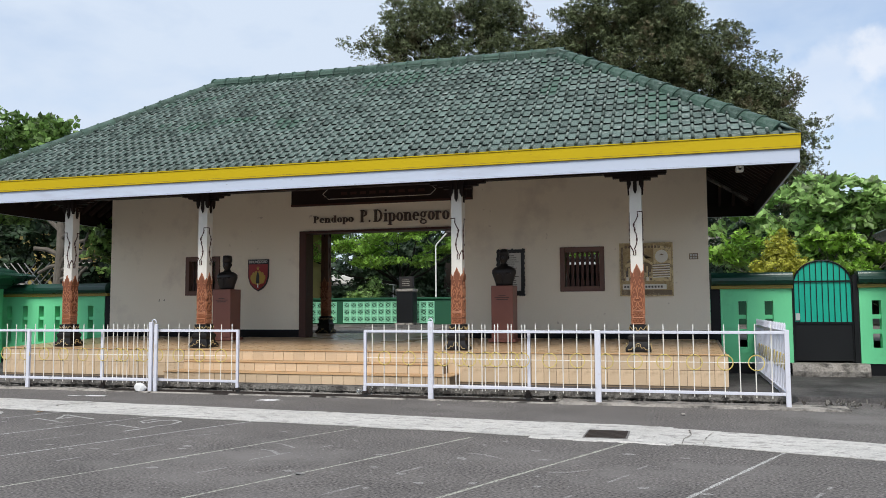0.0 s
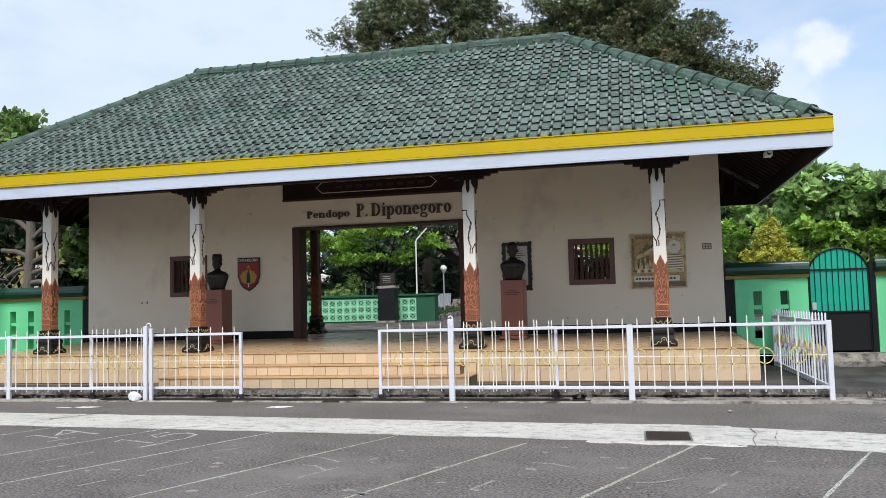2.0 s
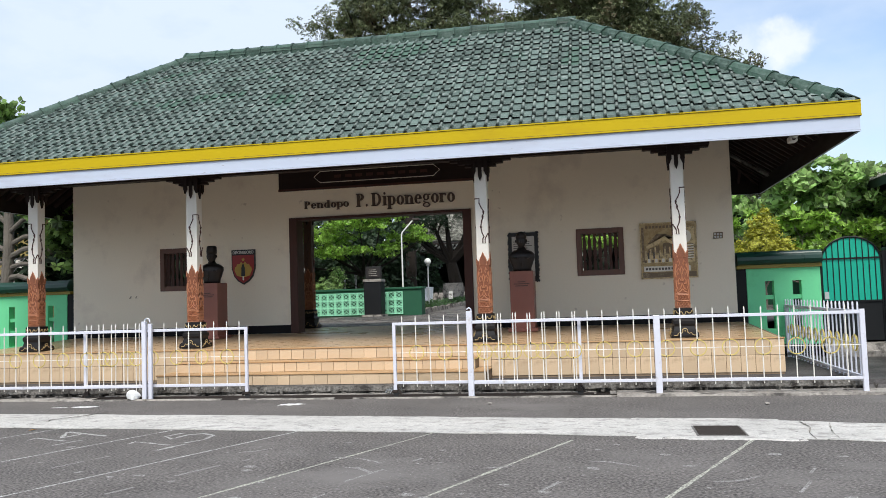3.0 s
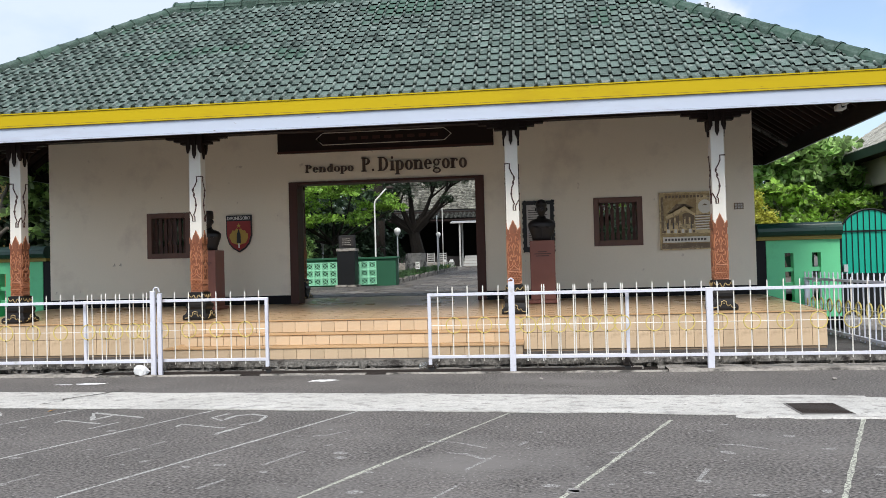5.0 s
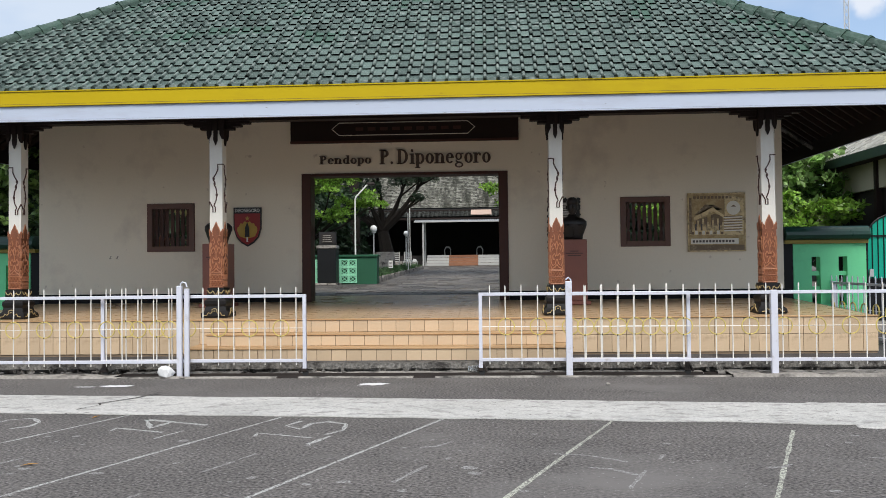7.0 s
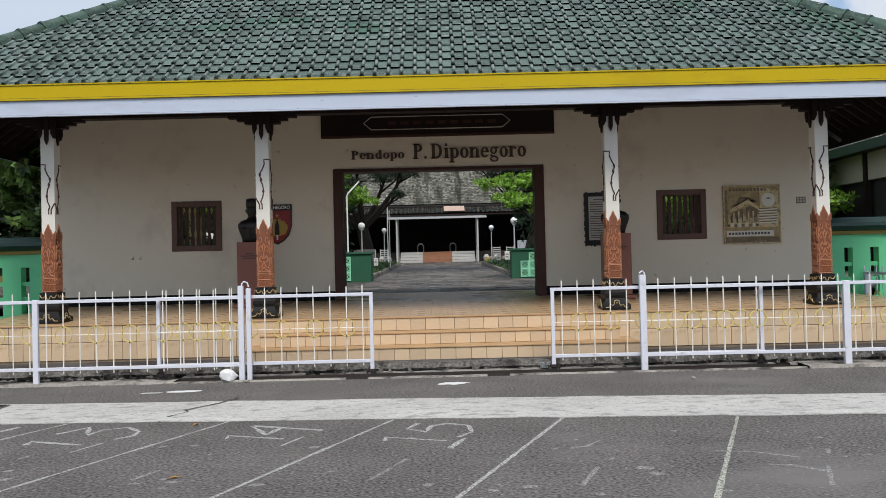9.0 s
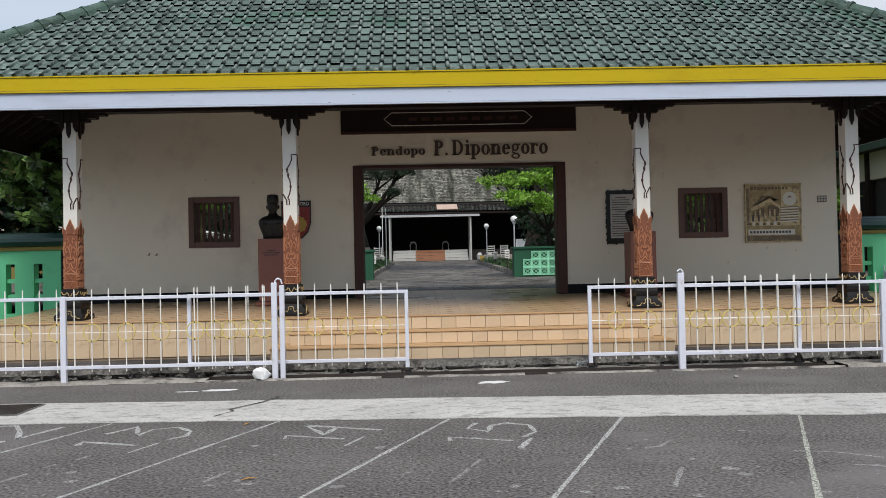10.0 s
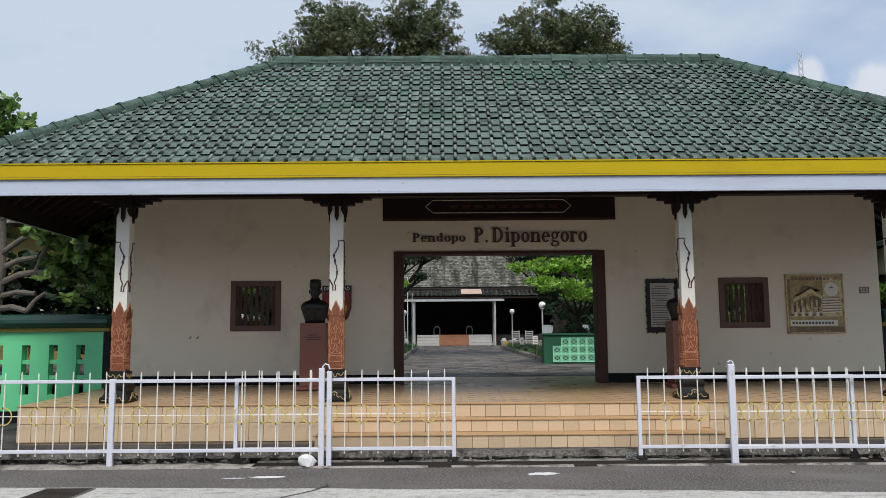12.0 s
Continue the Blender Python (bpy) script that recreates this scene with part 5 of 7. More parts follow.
POSTS = (-16.42, -13.87, -11.32, -8.755, -3.855, -1.35, 1.165)
for i, (a, c) in enumerate(((POSTS[0], POSTS[1]), (POSTS[1], POSTS[2]), (POSTS[2], POSTS[3]), (POSTS[4], POSTS[5]), (POSTS[5], POSTS[6]))):
    t = thing("fence_panel", ((a + c) / 2, FY, 0), "white painted steel fence panel with spear bars and yellow rings", "fence", "fence panels")
    first = -11.806 - 20 * 0.2052 if i < 3 else -3.66
    panel(t, a + 0.03 if i in (0, 3) else a, c - 0.03 if i in (2, 4) else c, FY, first, 0.2052 if i < 3 else 0.2012, 0)
    if i != 4 and i != 3:
        post(t, c, FY, 0.034, 1.05) if i < 2 else (post(t, c - 0.042, FY, 0.034, 1.165), post(t, c + 0.05, FY + 0.01, 0.030, 1.13))
    if i == 3:
        post(t, a, FY, 0.040, 1.18)
        post(t, c, FY, 0.042, 1.05)
    if i == 4:
        post(t, c, FY, 0.032, 1.06)
    if i == 2:
        part("hook", tube([(c - 0.03, FY, 1.15), (c - 0.028, FY, 1.19), (c, FY, 1.215), (c + 0.04, FY, 1.20), (c + 0.055, FY, 1.15)], 0.010, 6), M["fence"], t)
    if i == 3:
        part("hook", tube([(a + 0.03, FY, 1.16), (a + 0.028, FY, 1.20), (a, FY, 1.225), (a - 0.035, FY, 1.20)], 0.010, 6), M["fence"], t)


def leaf(x0, x1, first, pitch, end, stand):
    y = 12.275
    t = thing("gate_leaf", ((x0 + x1) / 2, y, 0.0), "white painted steel sliding gate leaf half drawn aside", "gate", "sliding gate leaves")
    panel(t, x0, x1, y, first, pitch, 1)
    for x in (x0, x1):
        part("stile", box(x - 0.022, x + 0.022, y - 0.022, y + 0.022, RAIL_Z - 0.02, 1.043, bevel=0.003), M["fence"], t)
    for x in (end, stand):
        part("foot", box(x - 0.024, x + 0.024, y - 0.02, y + 0.02, 0.075, RAIL_Z - 0.0205), M["fence" if x == end else "steel_dark"], t)
        part("brace", tube([(x + 0.01, y, RAIL_Z - 0.03), (x + (0.075 if x > CX else -0.075), y, 0.045)], 0.016, 6), M["steel_dark"], t, "dark slanting brace")
        part("fork", box(x - 0.045, x + 0.03, y - 0.024, y + 0.024, 0.055, 0.0995, bevel=0.006), M["steel_dark"], t)
        part("wheel", tube([(x + 0.012, y - 0.014, 0.04), (x + 0.012, y + 0.014, 0.04)], 0.038, 12), M["rubber"], t, "small black wheel")
    return t


leaf(-9.845, -7.205, -9.742, 0.2023, -7.205, -9.82)
leaf(-4.956, -2.365, -4.842, 0.2015, -4.956, -2.39)

# side fence from the corner back to the green wall
t = thing("side_fence", (1.165, 13.9, 0), "white steel side fence with close slats and yellow rings", "fence")
for z in (1.003, RAIL_Z - 0.02):
    part("rail", box(1.145, 1.185, FY + 0.05, 16.5, z, z + 0.04), M["fence"], t)
for y in (16.48,):
    part("post", box(1.13, 1.20, y - 0.03, y + 0.03, 0.10, 1.05), M["fence"], t)
part("thin_rail", tube([(1.165, FY, RING_Z), (1.165, 16.5, RING_Z)], 0.005, 6), M["bar_cream"], t)
for i in range(22):
    y = FY + 0.16 + BAR * i
    part("bar", spear(1.165, y, 0.14, 1.155, 0.0115), M["fence"], t)
    if i % 2:
        part("ring", ring(1.165, y, RING_Z, RING_R, 0.012, "x"), M["ring_yellow"], t, "yellow painted ring")

# ---------------------------------------------------------------- green boundary walls and the arched gate
GY0, GY1 = 16.6, 16.78


def green_wall(x0, x1, slots, dark_at=None):
    t = thing("green_wall", ((x0 + x1) / 2, GY0, PAVE_Z), "mint green garden wall with slotted openings and a dark green coping", "garden wall", kind="structure")
    b = bmesh.new()
    edges = [x0] + [e for s in slots for e in (s - 0.075, s + 0.075)] + [x1]
    for i in range(0, len(edges), 2):
        box(edges[i], edges[i + 1], GY0, GY1, 0.34, 1.71, b)
    for s in slots:
        box(s - 0.075, s + 0.075, GY0, GY1, 1.48, 1.71, b)
        box(s - 0.075, s + 0.075, GY0, GY1, 0.34, 0.62, b)
        for z in (0.88, 1.15):
            box(s - 0.075, s + 0.075, GY0 + 0.04, GY1 - 0.03, z, z + 0.075, b)
    bmesh.ops.remove_doubles(b, verts=b.verts[:], dist=0.0005)
    part("wall", b, M["green"], t)
    part("base", box(x0, x1, GY0 + 0.03, GY1, PAVE_Z - 0.02, 0.338), M["gate_black"], t)
    cx0, cx1 = x0 - (0.16 if dark_at == "l" else 0.02), x1 + (0.11 if dark_at == "r" else 0.02)
    # band colour is darkened to stand for shade
    part("band", box(cx0, cx1, GY0 - 0.05, GY1 + 0.05, 1.712, 1.775), M["band_yellow_shaded"], t, "yellow band with its shade put into a dull olive colour")
    prof = [(GY0 - 0.07, 1.777), (GY0 - 0.12, 1.80), (GY0 - 0.145, 1.86), (GY0 - 0.135, 1.92), (GY0 - 0.10, 1.965), (GY0 - 0.09, 1.985), (GY0 - 0.05, 2.015),
            (GY1 + 0.05, 2.015), (GY1 + 0.09, 1.985), (GY1 + 0.10, 1.965), (GY1 + 0.135, 1.92), (GY1 + 0.145, 1.86), (GY1 + 0.12, 1.80), (GY1 + 0.07, 1.777)]
    part("coping", prism(prof, "x", cx0, cx1), M["green_cap"], t, "dark green moulded coping")
    return t


green_wall(0.535, 1.79, (0.925, 1.39), "l")
green_wall(2.92, 9.0, [3.2 + 0.47 * i for i in range(12)])
green_wall(-17.9, -13.31, sorted(-13.70 - 0.478 * i for i in range(9)), "r")
for x0, x1 in ((0.36, 0.53), (-13.30, -13.12)):
    struct("wall_pier", box(x0, x1, GY0 + 0.01, GY1, PAVE_Z - 0.02, 1.71), M["gate_black"], "black painted end pier of the garden wall", "pier")

gt = thing("garden_gate", (2.32, GY0, PAVE_Z), "arched teal sheet metal gate with black bars, closed", "gate")
gx0, gx1, gyc = 1.83, 2.81, GY0 + 0.06
arch = [(gx0, 1.07)] + [((gx0 + gx1) / 2 - (gx1 - gx0) / 2 * math.cos(math.pi * k / 16), 1.80 + 0.42 * math.sin(math.pi * k / 16)) for k in range(17)] + [(gx1, 1.07)]
part("sheet", prism(arch, "y", gyc, gyc + 0.012), M["teal"], gt, "teal green metal sheet")
part("lower_panel", box(gx0, gx1, gyc, gyc + 0.012, 0.38, 1.07), M["gate_black"], gt)
fr = [(x, gyc - 0.012, z) for x, z in [(gx0 - 0.01, 0.36)] + arch[1:-1] + [(gx1 + 0.01, 0.36)]]
part("frame", tube(fr, 0.016, 6), M["gate_black"], gt)
for i in range(9):
    x = gx0 + 0.1 * (i + 0.9)
    z = 1.80 + 0.42 * math.sqrt(max(0, 1 - ((x - 2.32) / 0.49) ** 2))
    part("bar", box(x - 0.0065, x + 0.0065, gyc - 0.02, gyc - 0.002, 1.07, z), M["gate_black"], gt)
part("cross_bar", box(gx0, gx1, gyc - 0.024, gyc - 0.021, 1.82, 1.85), M["gate_black"], gt)
part("cross_bar", box(gx0, gx1, gyc - 0.024, gyc - 0.021, 1.06, 1.09), M["gate_black"], gt)
part("bolt", box(gx0 + 0.02, gx0 + 0.09, gyc - 0.05, gyc - 0.025, 1.12, 1.25), M["grey_metal"], gt, "grey bolt plate")
for x0, x1 in ((1.795, 1.82), (2.83, 2.915)):
    struct("gate_post", box(x0, x1, GY0 + 0.02, GY1, PAVE_Z - 0.02, 1.95), M["gate_black"], "black gate post", "post")
struct("threshold", rough_slab(1.72, 3.0, 16.25, 16.75, PAVE_Z - 0.05, 0.345, 0.1, 0.03, 11), M["lip"], "worn concrete threshold before the garden gate", "threshold")

# pillar with a flaring tiered cap at the outer end of each garden wall
def cap_pillar(x, y, z, s):
    t = thing("gate_pillar", (x, y, PAVE_Z), "stout pillar with a flaring tiered dark green cap", "pillar", "cap pillars")
    part("shaft", box(x - 0.45 * s, x + 0.45 * s, y - 0.45 * s, y + 0.45 * s, PAVE_Z - 0.02, z, bevel=0.01), M["green"], t, "mint green shaft")
    part("cap", square_loft([(0.5 * s, 0), (0.62 * s, 0.12 * s), (1.0 * s, 0.30 * s), (1.05 * s, 0.37 * s), (0.95 * s, 0.42 * s), (0.7 * s, 0.46 * s), (0.66 * s, 0.52 * s), (0.4 * s, 0.62 * s)], (x, y, z)), M["green_cap"], t, "dark green tiered cap")
    part("finial", square_loft([(0.28 * s, 0), (0.3 * s, 0.25 * s), (0.1 * s, 0.4 * s)], (x, y, z + 0.61 * s)), M["yellow"], t, "yellow finial block")


cap_pillar(-16.35, 15.9, 1.90, 0.85)
cap_pillar(4.62, 16.0, 2.25, 1.25)

# small camera under the eaves
sc = thing("security_camera", (0.72, 13.35, 3.40), "small white security camera under the eaves", "security camera")
part("mount", box(0.70, 0.74, 12.971, 13.22, 3.46, 3.50), M["off_white"], sc)
part("body", box(0.665, 0.775, 13.22, 13.40, 3.42, 3.50, bevel=0.01), M["off_white"], sc)
part("lens", tube([(0.72, 13.219, 3.46), (0.72, 13.20, 3.46)], 0.025, 12), M["black"], sc)

# ---------------------------------------------------------------- courtyard behind the gate
def court_z(y):
    return 0.75 + max(0.0, y - 31.0) * 0.01878


b = bmesh.new()
prev = None
for y in (16.79, 19.76, 31, 64, 95):
    row = [b.verts.new((x, y, court_z(y))) for x in (-60, -13.12, 0.5, 40)]
    if prev:
        for k in range(3):
            if not (y < 19.8 and k == 1):
                b.faces.new((prev[k], prev[k + 1], row[k + 1], row[k]))
    prev = row
struct("courtyard_ground", b, M["courtyard"], "dark bare courtyard ground behind the gate", "ground")

# stone slabs of the walk
random.seed(11)
sv, sf = [], []
y = 19.8
while y < 63.5:
    d = random.uniform(0.30, 0.50) * (1.0 + 0.03 * (y - 20))
    x = -8.95 if y > 30.5 else -16.0
    xe = -3.72 if y > 30.5 else 3.0
    while x < xe - 0.2:
        w = min(random.uniform(0.3, 0.75), xe - x)
        z0, z1 = court_z(y) + 0.004 + random.uniform(0, 0.012), court_z(y + d) + 0.004 + random.uniform(0, 0.01)
        k = len(sv)
        g0 = 0.018
        sv += [(x + g0, y + g0, z0), (x + w - g0, y + g0, z0), (x + w - g0, y + d - g0, z1), (x + g0, y + d - g0, z1),
               (x + g0, y + g0, z0 - 0.03), (x + w - g0, y + g0, z0 - 0.03)]
        sf += [(k, k + 1, k + 2, k + 3), (k + 4, k + 5, k + 1, k)]
        x += w
    y += d
tagged(new("paving_slabs", from_arrays("paving_slabs", sv, sf, M["paving"])), "grey worn stone slabs of the courtyard walk", "paving", kind="stuff")


def planter(x0, x1, y, blocks, flip):
    z = court_z(y)
    t = thing("planter_wall", ((x0 + x1) / 2, y, z), "dark green low wall with mint green pierced block panels", "low wall", "low green walls")
    part("wall", box(x0, x1, y, y + 0.6, z - 0.05, 1.75, bevel=0.01), M["planter"], t)
    part("coping", box(x0 - 0.05, x1 + 0.05, y - 0.06, y + 0.66, 1.752, 1.83, bevel=0.01), M["planter"], t)
    for bx, bn, rows_n in blocks:
        b = bmesh.new()
        s = 0.30
        for i in range(bn):
            for r in range(rows_n):
                if flip and r == 2 and i == 0:
                    continue
                x, zz = bx + i * s, z + 0.06 + r * 0.285
                h = 0.285
                for a, bq, c, dq in ((0, s, 0, 0.03), (0, s, h - 0.03, h), (0, 0.03, 0.03, h - 0.03), (s - 0.03, s, 0.03, h - 0.03)):
                    box(x + a, x + bq, y - 0.05, y - 0.004, zz + c, zz + dq, b)
                cx, cz = x + s / 2, zz + h / 2
                tube([(cx + 0.115 * math.cos(q * math.pi / 6), y - 0.027, cz + 0.10 * math.sin(q * math.pi / 6)) for q in range(12)], 0.013, 4, b, closed=True)
                tube([(x + 0.03, y - 0.027, zz + 0.03), (cx, y - 0.027, cz), (x + s - 0.03, y - 0.027, zz + h - 0.03)], 0.011, 4, b)
                tube([(x + 0.03, y - 0.027, zz + h - 0.03), (cx, y - 0.027, cz), (x + s - 0.03, y - 0.027, zz + 0.03)], 0.011, 4, b)
        part("pierced_panel", b, M["mint_block"], t, "mint green pierced concrete blocks")
    return t


planter(-19.5, -8.82, 31.2, ((-13.45, 13, 3), (-14.95, 4, 3), (-17.4, 7, 3)), False)
planter(-3.80, 6.0, 31.2, ((-3.48, 8, 3), (-0.6, 8, 3)), True)

# dark sign pillar before the low wall
z = court_z(30.4)
t = thing("sign_pillar", (-10.45, 30.4, z), "black pillar carrying a small framed sign board", "sign pillar")
part("base", box(-10.85, -10.05, 30.1, 30.8, z - 0.05, z + 0.08, bevel=0.01), M["lip"], t)
part("shaft", box(-10.78, -10.12, 30.15, 30.7, z + 0.08, z + 1.30, bevel=0.01), M["gate_black"], t)
part("top", box(-10.80, -10.10, 30.13, 30.72, z + 1.30, z + 1.40), M["lip"], t)
part("board", box(-10.76, -10.14, 30.35, 30.42, z + 1.42, z + 1.88, bevel=0.008), M["board_black"], t)
part("face", box(-10.68, -10.22, 30.335, 30.348, z + 1.48, z + 1.82), M["dark_inside"], t)
for i in range(4):
    part("text_bar", box(-10.62, -10.30 - 0.03 * (i % 2), 30.325, 30.333, z + 1.53 + i * 0.07, z + 1.55 + i * 0.07), M["lip"], t)
part("prop", box(-10.47, -10.43, 30.43, 30.46, z + 1.38, z + 1.58), M["board_black"], t)


def ball_lamp(x, y, zc):
    z = court_z(y)
    t = thing("globe_lamp", (x, y, z), "white post lamp with a round opal globe", "garden lamp", "globe lamps")
    part("post", tube([(x, y, z), (x, y, zc - 0.14)], 0.034, 10, r_end=0.028), M["grey_metal"], t)
    part("collar", lathe([(0.05, 0), (0.09, 0.03), (0.09, 0.06)], (x, y, zc - 0.2), 12), M["grey_metal"], t)
    smooth(part("globe", ball((x, y, zc), 0.15), M["globe"], t, "white round globe"))


ball_lamp(-9.62, 36.2, 3.0)
ball_lamp(-3.22, 36.2, 3.07)
ball_lamp(-9.70, 51, 3.4)
ball_lamp(-3.25, 51, 3.42)
z = court_z(33)
t = thing("lantern_lamp", (-12.9, 36, court_z(36)), "grey garden post lamp with a lantern head", "garden lamp")
part("post", tube([(-12.9, 36, court_z(36)), (-12.9, 36, 2.45)], 0.045, 8), M["grey_metal"], t)
part("lantern", lathe([(0.06, 0), (0.16, 0.28), (0.22, 0.32), (0.06, 0.42)], (-12.9, 36, 2.45), 6), M["grey_metal"], t)
t = thing("street_lamp", (-9.72, 31.95, court_z(32)), "slim white street lamp with a bent arm", "street lamp")
part("pole", tube([(-9.72, 31.95, court_z(32)), (-9.72, 31.95, 3.905)], 0.032, 10, r_end=0.027), M["off_white"], t)
part("arm", tube([(-9.72, 31.95, 3.90), (-9.68, 31.95, 4.0), (-9.3, 31.95, 4.40), (-9.22, 31.95, 4.45)], 0.03, 8), M["off_white"], t)
part("head", box(-9.26, -8.98, 31.85, 32.05, 4.42, 4.52, bevel=0.03), M["steel_dark"], t)
for x, y, h in ((-9.0, 45.0, 4.2), (-9.55, 52.0, 5.6)):
    lone("flag_pole", tube([(x, y, court_z(y)), (x, y, h)], 0.025, 8), M["off_white"], "thin pale metal pole in the courtyard", "pole", "poles")

# leaves -------------------------------------------------------------------
rng = np.random.default_rng(4)


def leaf_mesh(name, clumps, sprigs, leaves, size, material, shell=0.55, droop=0.25, wide=0.45, twigs=0, spread=(0.35, 0.35, 0.22)):
    """Leaves in small whorls through ellipsoid clumps (x, y, z, rx, ry, rz)."""
    cl = np.array(clumps, float)
    vol = cl[:, 3] * cl[:, 4] * cl[:, 5]
    pick = rng.choice(len(cl), sprigs, p=vol ** 0.75 / np.sum(vol ** 0.75))
    d = rng.normal(size=(sprigs, 3))
    d /= np.linalg.norm(d, axis=1, keepdims=True)
    rad = shell + (1 - shell) * rng.random(sprigs) ** 0.6
    # gather sprigs into twigs, for gaps and an uneven outline
    lump = 1 + 0.22 * np.sin(5 * d[:, :1] + pick[:, None]) * np.cos(4 * d[:, 1:2] - pick[:, None] * 2) + 0.15 * np.sin(9 * d[:, 2:3] + 3 * pick[:, None])
    p = cl[pick, :3] + d * rad[:, None] * lump * cl[pick, 3:6]
    if twigs:
        home = rng.integers(0, twigs, sprigs)
        g = rng.normal(size=(sprigs, 3))
        g *= (rng.random((sprigs, 1)) ** 0.4) / np.linalg.norm(g, axis=1, keepdims=True)
        p = p[home] + g * np.array(spread) * (0.6 + 0.8 * rng.random(twigs))[home][:, None]
    axis = d * 0.6 + np.array([0, 0, 0.7]) + 0.5 * rng.normal(size=(sprigs, 3))
    axis /= np.linalg.norm(axis, axis=1, keepdims=True)
    ref = rng.normal(size=(sprigs, 3))
    s = np.cross(axis, ref)
    s /= np.linalg.norm(s, axis=1, keepdims=True)
    u = np.cross(axis, s)
    verts, total = [], sprigs * leaves
    for k in range(leaves):
        a = 2 * np.pi * k / leaves + rng.random(sprigs) * 0.8
        out = s * np.cos(a)[:, None] + u * np.sin(a)[:, None]
        side = -s * np.sin(a)[:, None] + u * np.cos(a)[:, None]
        L = size * (0.65 + 0.7 * rng.random(sprigs))[:, None]
        lift = axis * (0.35 - droop * rng.random(sprigs)[:, None])
        tip = p + L * (out + lift)
        mid = p + 0.58 * L * (out + lift * 1.5)
        verts.append(np.stack([p + 0.1 * L * out, mid + side * L * wide * 0.5, tip, mid - side * L * wide * 0.5], axis=1))
    v = np.concatenate(verts).reshape(-1, 3)
    f = np.arange(total * 4).reshape(-1, 4)
    return from_arrays(name, v, f, material)


def tree(name, base, clumps, sprigs, leaves, size, leaf_m, bark_m, label, r=0.2, fork=0.45, shell=0.5, group="trees", crown_extra=None, wide=0.45, category="tree", twigs=0, spread=(0.35, 0.35, 0.22)):
    t = thing(name, base, label, category, group)
    tb = bmesh.new()
    top = np.mean([c[2] for c in clumps])
    bx, by, bz = base
    cxm, cym = np.mean([c[0] for c in clumps]), np.mean([c[1] for c in clumps])
    fk = Vector((bx + (cxm - bx) * 0.3, by + (cym - by) * 0.3, bz + (top - bz) * fork))
    tube([Vector(base), Vector(base).lerp(fk, 0.5) + Vector((r * 0.4, 0, 0)), fk], r, 9, tb, r_end=r * 0.7)
    for i, c in enumerate(clumps):
        end = Vector(c[:3])
        m = fk.lerp(end, 0.5) + Vector((0.15 * math.sin(3 * i), 0.15 * math.cos(2 * i), -0.06 * (end - fk).length))
        tube([fk, m, end], r * 0.5, 6, tb, r_end=r * 0.08)
        for k in range(3):
            a = 2.1 * k + i
            q = end + Vector((math.cos(a) * c[3], math.sin(a) * c[4], 0.5 * c[5] * math.sin(a * 2))) * 0.75
            tube([m.lerp(end, 0.4 + 0.15 * k), q], r * 0.16, 5, tb, r_end=r * 0.04)
    part("trunk", tb, bark_m, t)
    me = leaf_mesh("crown", clumps, sprigs, leaves, size, leaf_m, shell, wide=wide, twigs=twigs, spread=spread)
    me.transform(Matrix.Translation(-Vector(base)))
    ob = new("crown", me)
    ob.parent = t
    if crown_extra:
        ex, n2, m2 = crown_extra
        me2 = leaf_mesh("crown", ex, n2, leaves, size, m2, shell, wide=wide)
        me2.transform(Matrix.Translation(-Vector(base)))
        ob2 = new("inner_crown", me2)
        ob2.parent = t
    return t


# tall dark trees rising behind the roof
tree("tall_tree", (-10.6, 37, court_z(37)), [(-10.9, 37, 14.6, 2.9, 2.6, 2.2), (-13.6, 37, 12.9, 2.4, 2.2, 1.8), (-7.8, 37.5, 14.0, 2.2, 2.2, 2.0), (-6.8, 36.5, 12.2, 1.6, 2.0, 1.7), (-11.5, 36.5, 12.0, 2.6, 2, 2.0), (-15.6, 37.2, 11.5, 1.6, 1.5, 1.1), (-9.5, 37, 10.5, 3.6, 2.4, 1.8), (-13, 36.5, 14.6, 1.3, 1.5, 1.0), (-8.2, 37, 15.4, 1.9, 2.0, 1.4), (-12.2, 37, 15.2, 1.7, 1.8, 1.3)],
     27000, 6, 0.105, M["leaf_dark"], M["bark_dark"], "tall dense olive green tree behind the gate", 0.27, 0.55, 0.25, "tall trees", wide=0.5, twigs=680, spread=(0.50, 0.48, 0.34))
tree("tall_tree", (-2.4, 38, court_z(38)), [(-2.8, 38, 14.9, 2.4, 2.4, 1.8), (-4.6, 38, 13.9, 1.8, 2, 1.8), (-0.9, 38, 14.5, 2.0, 2.2, 1.9), (1.1, 38.5, 12.8, 2.0, 2, 1.8), (3.2, 39, 10.8, 1.9, 2, 1.6), (4.4, 39, 8.6, 1.7, 2, 1.5), (-1.5, 38, 11.8, 3.6, 2.4, 2.2), (1.8, 38, 9.4, 3.2, 2.4, 2.2), (5.2, 39.5, 6.6, 1.4, 1.8, 1.4), (-4.6, 38, 11.4, 1.6, 2, 1.6)],
     54000, 6, 0.105, M["leaf_dark"], M["bark_dark"], "tall dense olive green tree behind the gate", 0.42, 0.5, 0.25, "tall trees", wide=0.5, twigs=1550, spread=(0.50, 0.48, 0.34))

